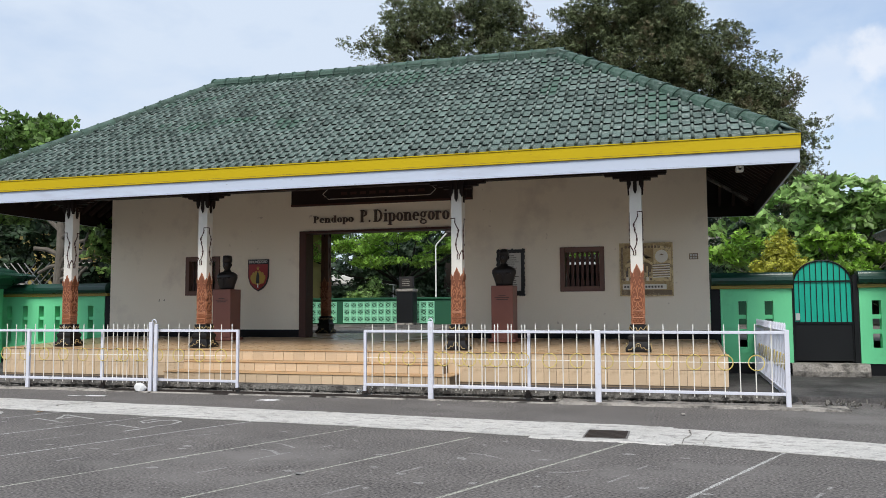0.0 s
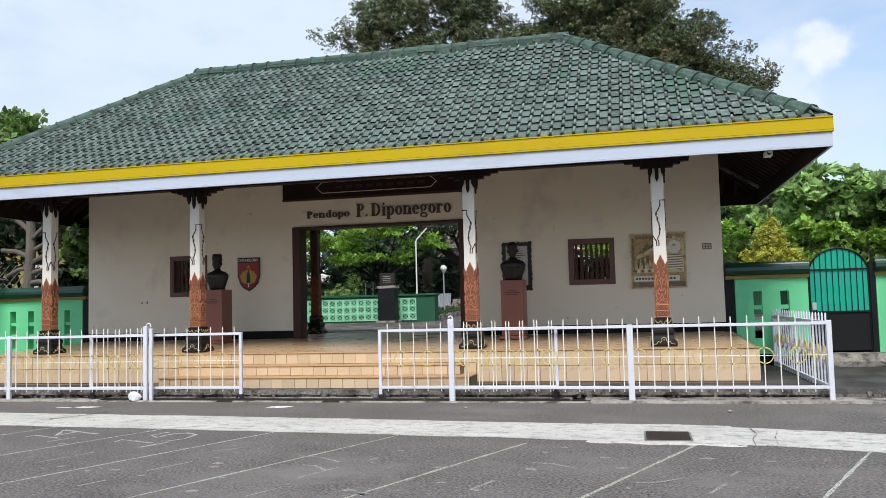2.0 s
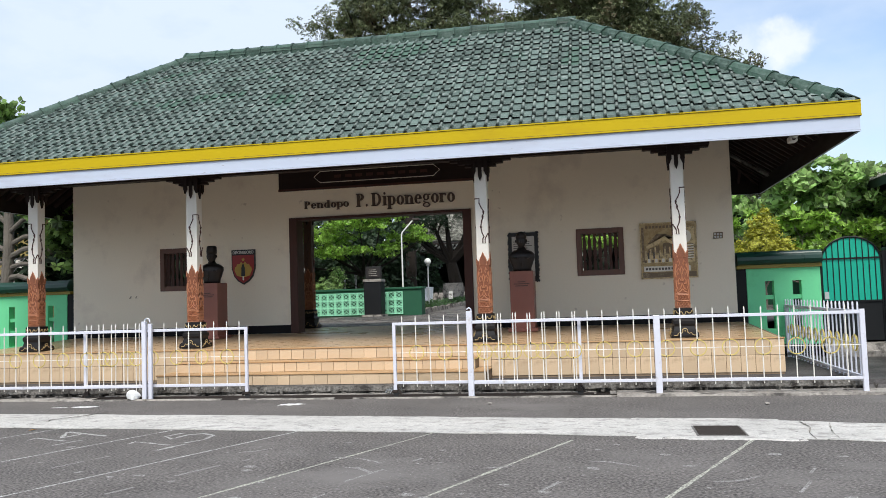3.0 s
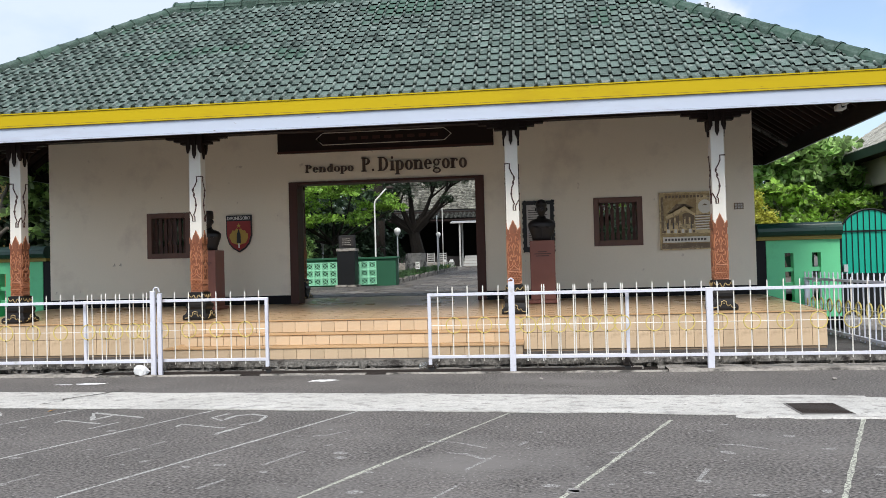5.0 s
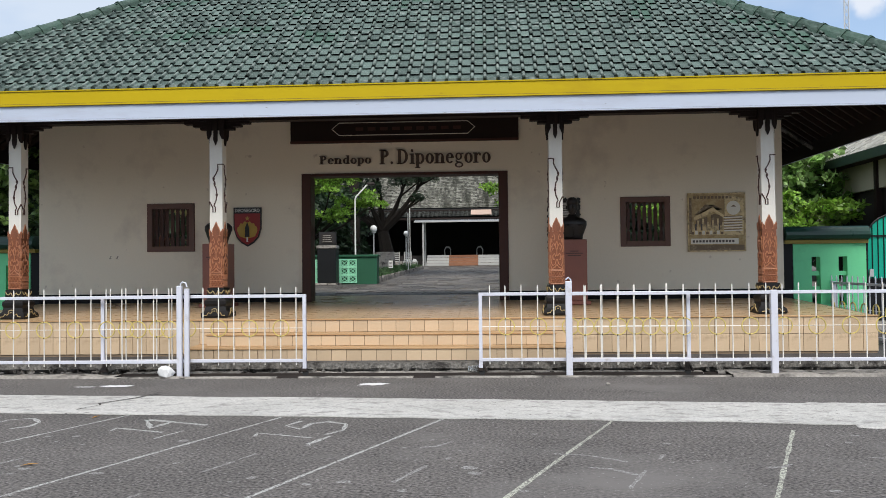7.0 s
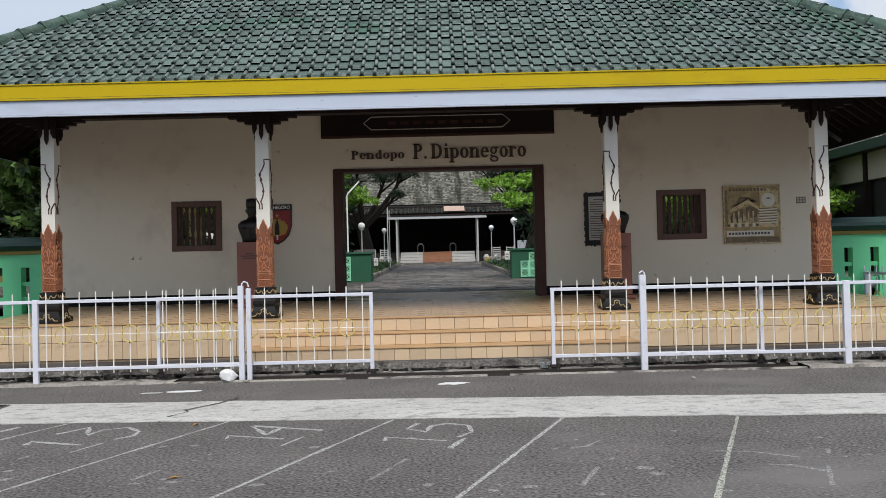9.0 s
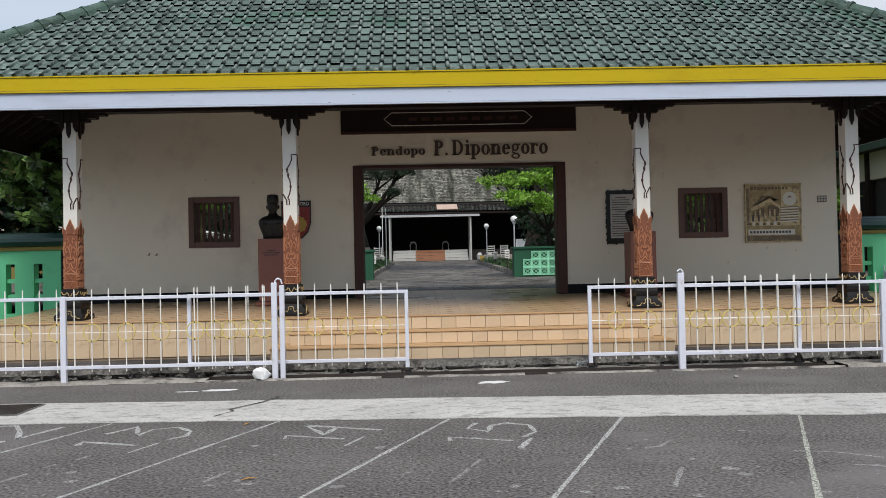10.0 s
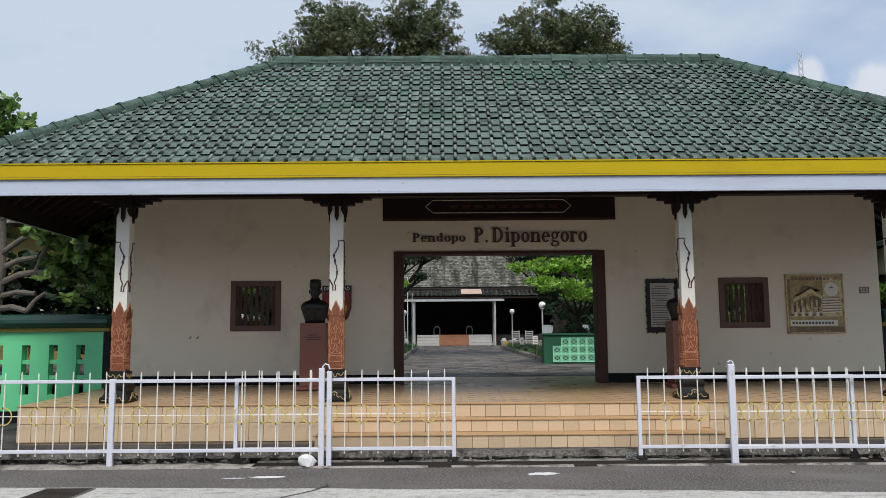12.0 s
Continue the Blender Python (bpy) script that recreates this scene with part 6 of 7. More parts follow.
# broad-leaved trees beside the arched gate
tree("almond_tree", (5.2, 32.5, court_z(32.5)), [(3.2, 31, 4.6, 1.7, 1.4, 0.8), (5.0, 32, 5.4, 1.6, 1.5, 0.8), (6.6, 31.5, 4.6, 1.8, 1.4, 0.8), (4.2, 31.0, 3.0, 1.8, 1.3, 0.7), (7.4, 32, 3.2, 1.9, 1.4, 0.8), (2.3, 32.5, 3.2, 1.4, 1.4, 0.8), (8.4, 33.5, 4.9, 1.6, 1.5, 0.8), (5.8, 33.5, 3.8, 2.2, 1.4, 1.2), (9.2, 32.5, 3.4, 1.4, 1.4, 0.9)],
     2100, 8, 0.26, M["leaf_mid"], M["bark_grey"], "broad-leaved tree with layered green foliage", 0.16, 0.4, 0.35, "broad-leaved trees", wide=0.72, twigs=215, spread=(0.48, 0.48, 0.14))
tree("almond_tree", (4.6, 29.5, court_z(29.5)), [(1.2, 29.4, 3.0, 0.9, 0.7, 0.35), (1.9, 29.8, 3.7, 1.0, 0.7, 0.35), (4.9, 29.2, 2.5, 1.1, 0.8, 0.35), (6.0, 29.4, 2.1, 1.0, 0.8, 0.35), (4.6, 29.8, 3.5, 1.0, 0.7, 0.35), (6.6, 29.8, 3.2, 1.1, 0.8, 0.4)],
     700, 8, 0.21, M["leaf_bright"], M["bark_grey"], "young broad-leaved tree with bright green whorls", 0.06, 0.3, 0.3, "broad-leaved trees", wide=0.55, twigs=110, spread=(0.36, 0.36, 0.11))
tree("golden_shrub", (2.75, 27.0, court_z(27)), [(2.8, 27, 2.5, 0.68, 0.65, 0.7), (2.72, 26.9, 3.1, 0.42, 0.42, 0.5), (3.3, 26.9, 2.3, 0.5, 0.5, 0.5), (2.3, 27, 2.15, 0.5, 0.5, 0.45), (2.85, 27, 3.55, 0.16, 0.16, 0.3)],
     2600, 5, 0.085, M["leaf_yellow"], M["bark_grey"], "dense yellow-green ornamental shrub behind the wall", 0.06, 0.3, 0.5, "shrubs", category="shrub")
# deep shade trees closing the view, their shade put into the dark leaf colour
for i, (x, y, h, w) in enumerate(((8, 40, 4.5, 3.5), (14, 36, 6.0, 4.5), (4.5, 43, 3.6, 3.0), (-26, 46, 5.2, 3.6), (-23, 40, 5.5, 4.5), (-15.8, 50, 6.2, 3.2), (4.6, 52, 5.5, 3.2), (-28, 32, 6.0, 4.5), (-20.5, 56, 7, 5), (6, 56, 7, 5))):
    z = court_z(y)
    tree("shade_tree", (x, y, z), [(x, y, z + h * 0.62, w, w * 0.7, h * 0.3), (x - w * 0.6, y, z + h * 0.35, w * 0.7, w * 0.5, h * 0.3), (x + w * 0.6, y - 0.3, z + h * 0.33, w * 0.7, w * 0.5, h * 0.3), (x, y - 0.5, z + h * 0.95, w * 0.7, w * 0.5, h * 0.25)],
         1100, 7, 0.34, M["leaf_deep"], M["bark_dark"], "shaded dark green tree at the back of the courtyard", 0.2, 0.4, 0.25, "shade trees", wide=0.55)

# courtyard trees seen through the passage
tree("courtyard_tree", (-11.6, 33.6, court_z(33.6)), [(-10.0, 33.4, 4.0, 1.0, 0.7, 0.32), (-9.25, 33.2, 3.8, 0.55, 0.5, 0.18), (-10.6, 33.1, 3.35, 0.8, 0.6, 0.22), (-11.5, 32.0, 4.5, 1.4, 0.9, 0.4), (-13.2, 32.2, 4.0, 1.5, 0.9, 0.4), (-12.4, 32.4, 3.4, 1.2, 0.9, 0.3), (-14.6, 32.4, 4.8, 1.4, 0.9, 0.5), (-10.6, 32.6, 5.1, 1.3, 0.9, 0.5), (-15.8, 32.2, 3.7, 1.3, 0.9, 0.4)],
     3200, 7, 0.125, M["leaf_bright"], M["bark_dark"], "courtyard tree with layered bright green leaves", 0.13, 0.5, 0.3, "courtyard trees", wide=0.5, twigs=280, spread=(0.40, 0.38, 0.11))
tree("courtyard_tree", (-2.4, 31.9, court_z(32)), [(-3.3, 30.8, 3.55, 0.9, 0.7, 0.30), (-2.2, 30.9, 3.2, 0.9, 0.7, 0.25), (-2.8, 31.4, 4.3, 1.3, 0.8, 0.35), (-4.2, 31.4, 4.2, 0.7, 0.6, 0.25), (-1.2, 31.5, 3.8, 1.1, 0.8, 0.4), (-2.2, 31.6, 5.0, 1.5, 0.9, 0.5)],
     1700, 7, 0.135, M["leaf_bright"], M["bark_dark"], "courtyard tree with layered bright green leaves", 0.11, 0.5, 0.3, "courtyard trees", wide=0.5, twigs=140, spread=(0.42, 0.4, 0.12))
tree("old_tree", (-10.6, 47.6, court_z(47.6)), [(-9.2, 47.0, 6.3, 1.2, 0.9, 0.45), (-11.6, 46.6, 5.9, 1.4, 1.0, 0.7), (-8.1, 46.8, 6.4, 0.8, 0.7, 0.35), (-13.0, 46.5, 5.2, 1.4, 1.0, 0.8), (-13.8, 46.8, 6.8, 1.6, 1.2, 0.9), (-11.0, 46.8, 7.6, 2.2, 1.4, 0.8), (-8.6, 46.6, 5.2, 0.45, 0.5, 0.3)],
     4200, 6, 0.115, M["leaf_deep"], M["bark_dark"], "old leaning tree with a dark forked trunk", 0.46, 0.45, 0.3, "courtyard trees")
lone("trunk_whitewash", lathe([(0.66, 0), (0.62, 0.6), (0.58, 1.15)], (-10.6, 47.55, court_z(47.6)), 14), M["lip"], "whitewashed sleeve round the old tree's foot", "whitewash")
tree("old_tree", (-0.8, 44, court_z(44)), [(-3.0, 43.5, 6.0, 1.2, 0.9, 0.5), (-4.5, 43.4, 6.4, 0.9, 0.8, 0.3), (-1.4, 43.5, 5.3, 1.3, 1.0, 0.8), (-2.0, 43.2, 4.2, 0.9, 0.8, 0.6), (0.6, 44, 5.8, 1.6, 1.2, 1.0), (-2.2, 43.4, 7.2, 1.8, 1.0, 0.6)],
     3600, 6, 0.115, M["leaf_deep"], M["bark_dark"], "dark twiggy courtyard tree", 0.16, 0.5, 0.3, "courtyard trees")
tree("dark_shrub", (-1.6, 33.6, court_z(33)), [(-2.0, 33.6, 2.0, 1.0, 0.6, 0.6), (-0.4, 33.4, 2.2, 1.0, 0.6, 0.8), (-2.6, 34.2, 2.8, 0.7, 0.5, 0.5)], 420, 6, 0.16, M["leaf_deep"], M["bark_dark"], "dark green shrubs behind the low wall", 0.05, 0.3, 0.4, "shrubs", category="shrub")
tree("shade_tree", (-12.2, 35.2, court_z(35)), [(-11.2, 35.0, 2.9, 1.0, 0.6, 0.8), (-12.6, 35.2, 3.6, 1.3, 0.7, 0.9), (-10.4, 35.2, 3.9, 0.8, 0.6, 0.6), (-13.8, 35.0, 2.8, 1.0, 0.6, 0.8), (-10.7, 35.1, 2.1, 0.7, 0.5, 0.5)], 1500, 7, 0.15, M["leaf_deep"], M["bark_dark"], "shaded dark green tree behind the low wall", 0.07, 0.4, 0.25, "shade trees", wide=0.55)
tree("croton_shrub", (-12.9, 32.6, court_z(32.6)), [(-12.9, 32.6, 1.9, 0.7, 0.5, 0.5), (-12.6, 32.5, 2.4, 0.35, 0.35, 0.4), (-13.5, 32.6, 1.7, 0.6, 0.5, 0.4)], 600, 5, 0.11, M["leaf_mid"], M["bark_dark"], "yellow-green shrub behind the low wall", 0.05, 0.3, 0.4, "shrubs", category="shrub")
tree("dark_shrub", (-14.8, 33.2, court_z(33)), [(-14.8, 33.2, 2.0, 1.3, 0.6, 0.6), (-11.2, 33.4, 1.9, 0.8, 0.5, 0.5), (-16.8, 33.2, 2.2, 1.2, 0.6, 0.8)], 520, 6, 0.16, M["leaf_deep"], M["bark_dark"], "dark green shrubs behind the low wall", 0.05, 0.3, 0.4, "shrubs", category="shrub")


def hedge(x0, x1, y0, y1, h):
    n = 16
    cl = [((x0 + x1) / 2, y0 + (y1 - y0) * (i + 0.5) / n, court_z(y0 + (y1 - y0) * (i + 0.5) / n) + h * 0.45, (x1 - x0) / 2, (y1 - y0) / n * 0.7, h * 0.5) for i in range(n)]
    me = leaf_mesh("hedge", cl, 1800, 5, 0.10, M["leaf_hedge"], 0.3)
    tagged(new("hedge", me), "low clipped green hedge edging the walk", "hedge", "hedges", kind="stuff")
    b = bmesh.new()
    k = int((y1 - y0) / 0.5)
    for i in range(k):
        y = y0 + (y1 - y0) * i / k
        xx = x1 + 0.03 if x1 < CX else x0 - 0.17
        box(xx, xx + 0.14, y + 0.02, y + 0.46, court_z(y) - 0.05, court_z(y) + 0.16 + 0.03 * (i % 3), b)
    struct("bed_edging", b, M["lip"], "row of pale stones edging the flower bed", "edging")


HALL_X = -6.55
hedge(-10.4, -9.1, 32, 55, 0.42)
hedge(-3.55, -2.2, 32, 55, 0.42)

# chairs by the walk
def chair(x, y, rz):
    z = court_z(y)
    t = thing("garden_chair", (x, y, z), "white painted metal garden chair", "chair", "garden chairs")
    for dx in (-0.24, 0.24):
        for dy in (-0.22, 0.22):
            part("leg", tube([(x + dx, y + dy, z), (x + dx, y + dy, z + (1.15 if dy > 0 else 0.5))], 0.022, 6), M["hall_white"], t)
    part("seat", box(x - 0.26, x + 0.26, y - 0.25, y + 0.25, z + 0.48, z + 0.53), M["hall_white"], t)
    for i in range(4):
        part("back_slat", box(x - 0.24, x + 0.24, y + 0.21, y + 0.235, z + 0.62 + 0.14 * i, z + 0.68 + 0.14 * i), M["hall_white"], t)
    return t


for x, y in ((-10.9, 56), (-10.1, 56), (-11.8, 56), (-2.6, 56), (-1.7, 56), (-0.2, 50), (0.9, 50)):
    chair(x, y, 0)
for x0, x1 in ((-14, -10), (-3, 3)):
    lone("low_bench", box(x0, x1, 57, 57.5, court_z(57) - 0.02, court_z(57) + 0.5, bevel=0.03), M["lip"], "low concrete bench wall before the hall", "bench", "benches")

# lean-to sheets, small signs and pale stones beside the walk
def sheet(x0, x1, y, h, lean):
    z = court_z(y)
    bm = bmesh.new()
    prev = None
    n = int((x1 - x0) / 0.04)
    for i in range(n + 1):
        x = x0 + (x1 - x0) * i / n
        dy = 0.022 * (1 if i % 2 else -1)
        row = [bm.verts.new((x + c, y + dy + e + g, z + k)) for g in (0, 0.012) for c, e, k in ((0, 0, 0), (0.04, lean, h))]
        if prev:
            for u, v in ((0, 1), (1, 3), (3, 2), (2, 0)):
                bm.faces.new((prev[u], prev[v], row[v], row[u]))
        prev = row
    bmesh.ops.recalc_face_normals(bm, faces=bm.faces[:])
    lone("corrugated_sheet", bm, M["zinc"], "leaning grey corrugated metal sheet in the courtyard", "metal sheet", "corrugated sheets")


sheet(-2.75, -1.9, 40, 1.42, 0.25)
sheet(-1.2, -0.6, 40, 1.42, 0.2)
sheet(-11.6, -10.7, 42, 1.0, 0.25)
for x, y, h in ((-3.56, 36.0, 0.95), (-9.35, 40.0, 0.75), (-3.35, 44.0, 0.8)):
    z = court_z(y)
    t = thing("bed_sign", (x, y, z), "small white label board on a stake in the flower bed", "sign", "bed signs")
    part("stake", box(x - 0.02, x + 0.02, y, y + 0.03, z, z + h - 0.2), M["steel_dark"], t)
    part("board", box(x - 0.10, x + 0.10, y - 0.015, y - 0.001, z + h - 0.35, z + h, bevel=0.004), M["off_white"], t)
    for i in range(4):
        part("text_bar", box(x - 0.07, x + 0.07, y - 0.02, y - 0.016, z + h - 0.29 + 0.065 * i, z + h - 0.265 + 0.065 * i), M["ink"], t)
stone_rnd = random.Random(8)
for side in (-1, 1):
    for i in range(7):
        x, y = HALL_X + side * (3.5 + 0.42 * i), 58.6 + stone_rnd.uniform(-0.3, 0.3)
        z = court_z(y)
        w, h = stone_rnd.uniform(0.10, 0.17), stone_rnd.uniform(0.22, 0.42)
        lone("pale_block", box(x - w, x + w, y - 0.12, y + 0.12, z - 0.02, z + h, bevel=0.02), M["stone_white" if i % 3 else "shield_yellow"], "small painted concrete block edging the hall forecourt", "block", "painted blocks")

# ---------------------------------------------------------------- hall at the far end
HY = 64.5
HZ = court_z(HY)
HXC = HALL_X
FZ = HZ + 0.85
hall = thing("hall", (HXC, HY + 8, HZ), "large open hall with a grey tiled roof and a dark stage", "hall", kind="")
# hall floor and walls are painted near-black to stand for the unlit interior
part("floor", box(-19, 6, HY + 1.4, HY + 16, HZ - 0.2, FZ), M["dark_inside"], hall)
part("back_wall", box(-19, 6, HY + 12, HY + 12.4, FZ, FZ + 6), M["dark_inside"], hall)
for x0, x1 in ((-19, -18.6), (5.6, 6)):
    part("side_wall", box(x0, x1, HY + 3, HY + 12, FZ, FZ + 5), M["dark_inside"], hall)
b = bmesh.new()
rng2 = random.Random(3)
rv, rf = [], []
y0, z0, y1, z1 = HY + 2.0, FZ + 3.75, HY + 11, FZ + 12.5
nr, nc = 66, 148
for r in range(nr):
    for c in range(nc):
        u0, u1 = r / nr, (r + 1.15) / nr
        xa, xb = -19.5 + c * 0.175, -19.5 + (c + 1) * 0.175
        pinch = 0.30 * u0
        xa, xb = [HXC + (q - HXC) * (1 - pinch) for q in (xa, xb)]
        xm = (xa + xb) / 2
        dz = rng2.uniform(0, 0.03)
        k = len(rv)
        ya, yb, za, zb = y0 + (y1 - y0) * u0, y0 + (y1 - y0) * u1, z0 + (z1 - z0) * u0 + 0.10 + dz, z0 + (z1 - z0) * u1 + dz
        rv += [(xa, ya, za - 0.012), (xm, ya, za + 0.012), (xb, ya, za - 0.012), (xb, yb, zb - 0.012), (xm, yb, zb + 0.012), (xa, yb, zb - 0.012), (xa, ya, za - 0.07), (xm, ya, za - 0.05), (xb, ya, za - 0.07)]
        rf += [(k, k + 1, k + 4, k + 5), (k + 1, k + 2, k + 3, k + 4), (k + 6, k + 7, k + 1, k), (k + 7, k + 8, k + 2, k + 1)]
me = from_arrays("roof_tiles", rv, rf, M["hall_roof"])
me.transform(Matrix.Translation(-ORIGIN[hall.name]))
ro = tagged(new("roof_tiles", me), "weathered grey hall roof tiles", kind="stuff")
ro.parent = hall
part("roof_deck", prism([(y0, z0 - 0.1), (y1, z1 - 0.1), (y1 + 9, z0 - 0.1)], "x", -19.5, 6.4), M["roof_deck"], hall)
part("eaves_beam", box(-19.5, 6.4, y0 - 0.05, y0 + 0.2, z0 - 0.45, z0 - 0.11), M["dark_wood"], hall)
lv, lf = [], []
for r in range(6):
    for c in range(60):
        xa, xb = -17 + c * 0.35, -17 + (c + 1) * 0.35
        xm = (xa + xb) / 2
        ya, yb = HY + 0.0 + r * 0.36, HY + (r + 1.15) * 0.36
        za, zb = FZ + 2.95 + r * 0.10 + 0.05, FZ + 2.95 + (r + 1.15) * 0.10
        k = len(lv)
        lv += [(xa, ya, za - 0.03), (xm, ya, za + 0.05), (xb, ya, za - 0.03), (xb, yb, zb - 0.03), (xm, yb, zb + 0.05), (xa, yb, zb - 0.03)]
        lf += [(k, k + 1, k + 4, k + 5), (k + 1, k + 2, k + 3, k + 4)]
me = from_arrays("porch_tiles", lv, lf, M["porch_roof"])
me.transform(Matrix.Translation(-ORIGIN[hall.name]))
po = tagged(new("porch_tiles", me), "lower grey porch roof", kind="stuff")
po.parent = hall
part("porch_deck", box(-17, 4, HY + 0.02, HY + 2.1, FZ + 2.78, FZ + 2.88), M["dark_wood"], hall)
part("patch", prism([(HY + 0.1, FZ + 3.1), (HY + 1.7, FZ + 3.55), (HY + 1.7, FZ + 3.6), (HY + 0.1, FZ + 3.15)], "x", -6.0, -4.4), M["patch"], hall, "pale reddish sheet patch on the porch roof")
can = bmesh.new()
pr = None
for i in range(81):
    x = HXC - 3.75 + 7.5 * i / 80
    zz = 0.03 * math.cos(i * math.pi)
    row = [can.verts.new((x, HY - 1.3, FZ + 2.52 + zz)), can.verts.new((x, HY + 0.6, FZ + 2.80 + zz))]
    if pr:
        can.faces.new((pr[0], row[0], row[1], pr[1]))
    pr = row
part("canopy", can, M["zinc"], hall, "corrugated zinc entrance canopy")
part("canopy_edge", box(HXC - 3.75, HXC + 3.75, HY - 1.34, HY - 1.3, FZ + 2.47, FZ + 2.54), M["hall_white"], hall)
for x in (HXC - 3.05, HXC + 3.05):
    part("post", box(x - 0.06, x + 0.06, HY - 1.2, HY - 0.98, HZ, FZ + 2.55), M["hall_white"], hall)
    part("inner_post", box(x - 0.06, x + 0.06, HY + 0.9, HY + 1.08, HZ, FZ + 2.75), M["hall_white"], hall)
for i in range(4):
    za, zb = HZ + 0.2125 * i, HZ + 0.2125 * (i + 1)
    ya = HY - 0.9 + 0.4 * i
    for x0, x1, m in ((HXC - 2.85, HXC - 1.15, "hall_white"), (HXC - 1.15, HXC + 1.1, "terracotta"), (HXC + 1.1, HXC + 2.85, "hall_white")):
        part("step", box(x0, x1, ya, HY + 1.4, za + 0.03, zb), M[m], hall)
        part("riser", box(x0, x1, ya + 0.02, HY + 1.4, za - 0.02, za + 0.03), M["lip"], hall)
for x in (HXC - 1.35, HXC + 1.2):
    t = thing("white_stool", (x, HY + 1.9, FZ), "white arched stool on the hall's stage edge", "stool", "white stools")
    part("arch", tube([(x - 0.22, HY + 1.9, FZ), (x - 0.24, HY + 1.9, FZ + 0.45), (x - 0.1, HY + 1.9, FZ + 0.68), (x + 0.1, HY + 1.9, FZ + 0.68), (x + 0.24, HY + 1.9, FZ + 0.45), (x + 0.22, HY + 1.9, FZ)], 0.04, 8), M["hall_white"], t)
    part("seat", box(x - 0.2, x + 0.2, HY + 1.8, HY + 2.1, FZ + 0.60, FZ + 0.66), M["hall_white"], t)
for x, y in ((HXC - 3.6, HY - 2.4), (HXC + 3.6, HY - 2.4), (HXC - 4.2, HY - 1.6), (HXC + 4.4, HY - 1.6)):
    lone("flower_pot", lathe([(0.16, 0), (0.24, 0.36), (0.27, 0.40), (0.2, 0.41), (0.1, 0.6)], (x, y, court_z(y)), 12), M["hall_white"], "white flower pot beside the hall steps", "flower pot", "flower pots")

# white tent far left in the courtyard
t = thing("tent", (-19.5, 45, court_z(45)), "white canvas tent roof on thin poles", "tent")
part("canopy", prism([(-22.0, 2.95), (-19.5, 3.4), (-17.2, 2.95), (-17.2, 2.87), (-22.0, 2.87)], "y", 44, 48), M["off_white"], t)
for x in (-21.9, -17.3):
    for y in (44.1, 47.9):
        part("pole", tube([(x, y, court_z(45)), (x, y, 2.87)], 0.03, 6), M["grey_metal"], t)

# ---------------------------------------------------------------- neighbouring pavilion beyond the garden wall
NX, NY1, NZ = 7.2, 33.6, 4.78
nb2 = thing("side_pavilion", (11, 26, 0.6), "neighbouring pavilion with a low grey tiled roof", "building")
rv, rf = [], []
for r in range(20):
    for c in range(52):
        xa, xb = NX + r * 0.25, NX + (r + 1.15) * 0.25
        ya = NY1 - c * 0.25
        za, zb = NZ + 0.12 + r * 0.16 + 0.03, NZ + 0.12 + (r + 1.15) * 0.16
        k = len(rv)
        rv += [(xa, ya, za - 0.02), (xa, ya - 0.125, za + 0.04), (xa, ya - 0.25, za - 0.02), (xb, ya - 0.25, zb - 0.02), (xb, ya - 0.125, zb + 0.04), (xb, ya, zb - 0.02)]
        rf += [(k, k + 1, k + 4, k + 5), (k + 1, k + 2, k + 3, k + 4)]
me = from_arrays("roof_tiles", rv, rf, M["grey_tile"])
me.transform(Matrix.Translation(-ORIGIN[nb2.name]))
o2 = tagged(new("roof_tiles", me), "grey pavilion roof tiles", kind="stuff")
o2.parent = nb2
part("fascia", box(NX - 0.04, NX, NY1 - 13, NY1, NZ - 0.16, NZ + 0.14), M["fascia_green"], nb2, "dark green eaves board")
part("soffit", box(NX, NX + 5, NY1 - 13, NY1, NZ - 0.1, NZ + 0.05), M["dark_wood"], nb2)
part("upper_wall", box(NX + 0.7, NX + 5, NY1 - 12.8, NY1 - 0.3, NZ - 1.0, NZ - 0.1), M["beige_board"], nb2, "beige boarded upper wall")
# near-black box stands for the shaded veranda opening
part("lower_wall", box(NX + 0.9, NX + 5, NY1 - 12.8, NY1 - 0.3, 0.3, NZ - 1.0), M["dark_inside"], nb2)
for i in range(4):
    part("post", box(NX + 0.62, NX + 0.78, NY1 - 0.8 - 3.8 * i, NY1 - 0.62 - 3.8 * i, 0.3, NZ - 0.1), M["dark_wood"], nb2)

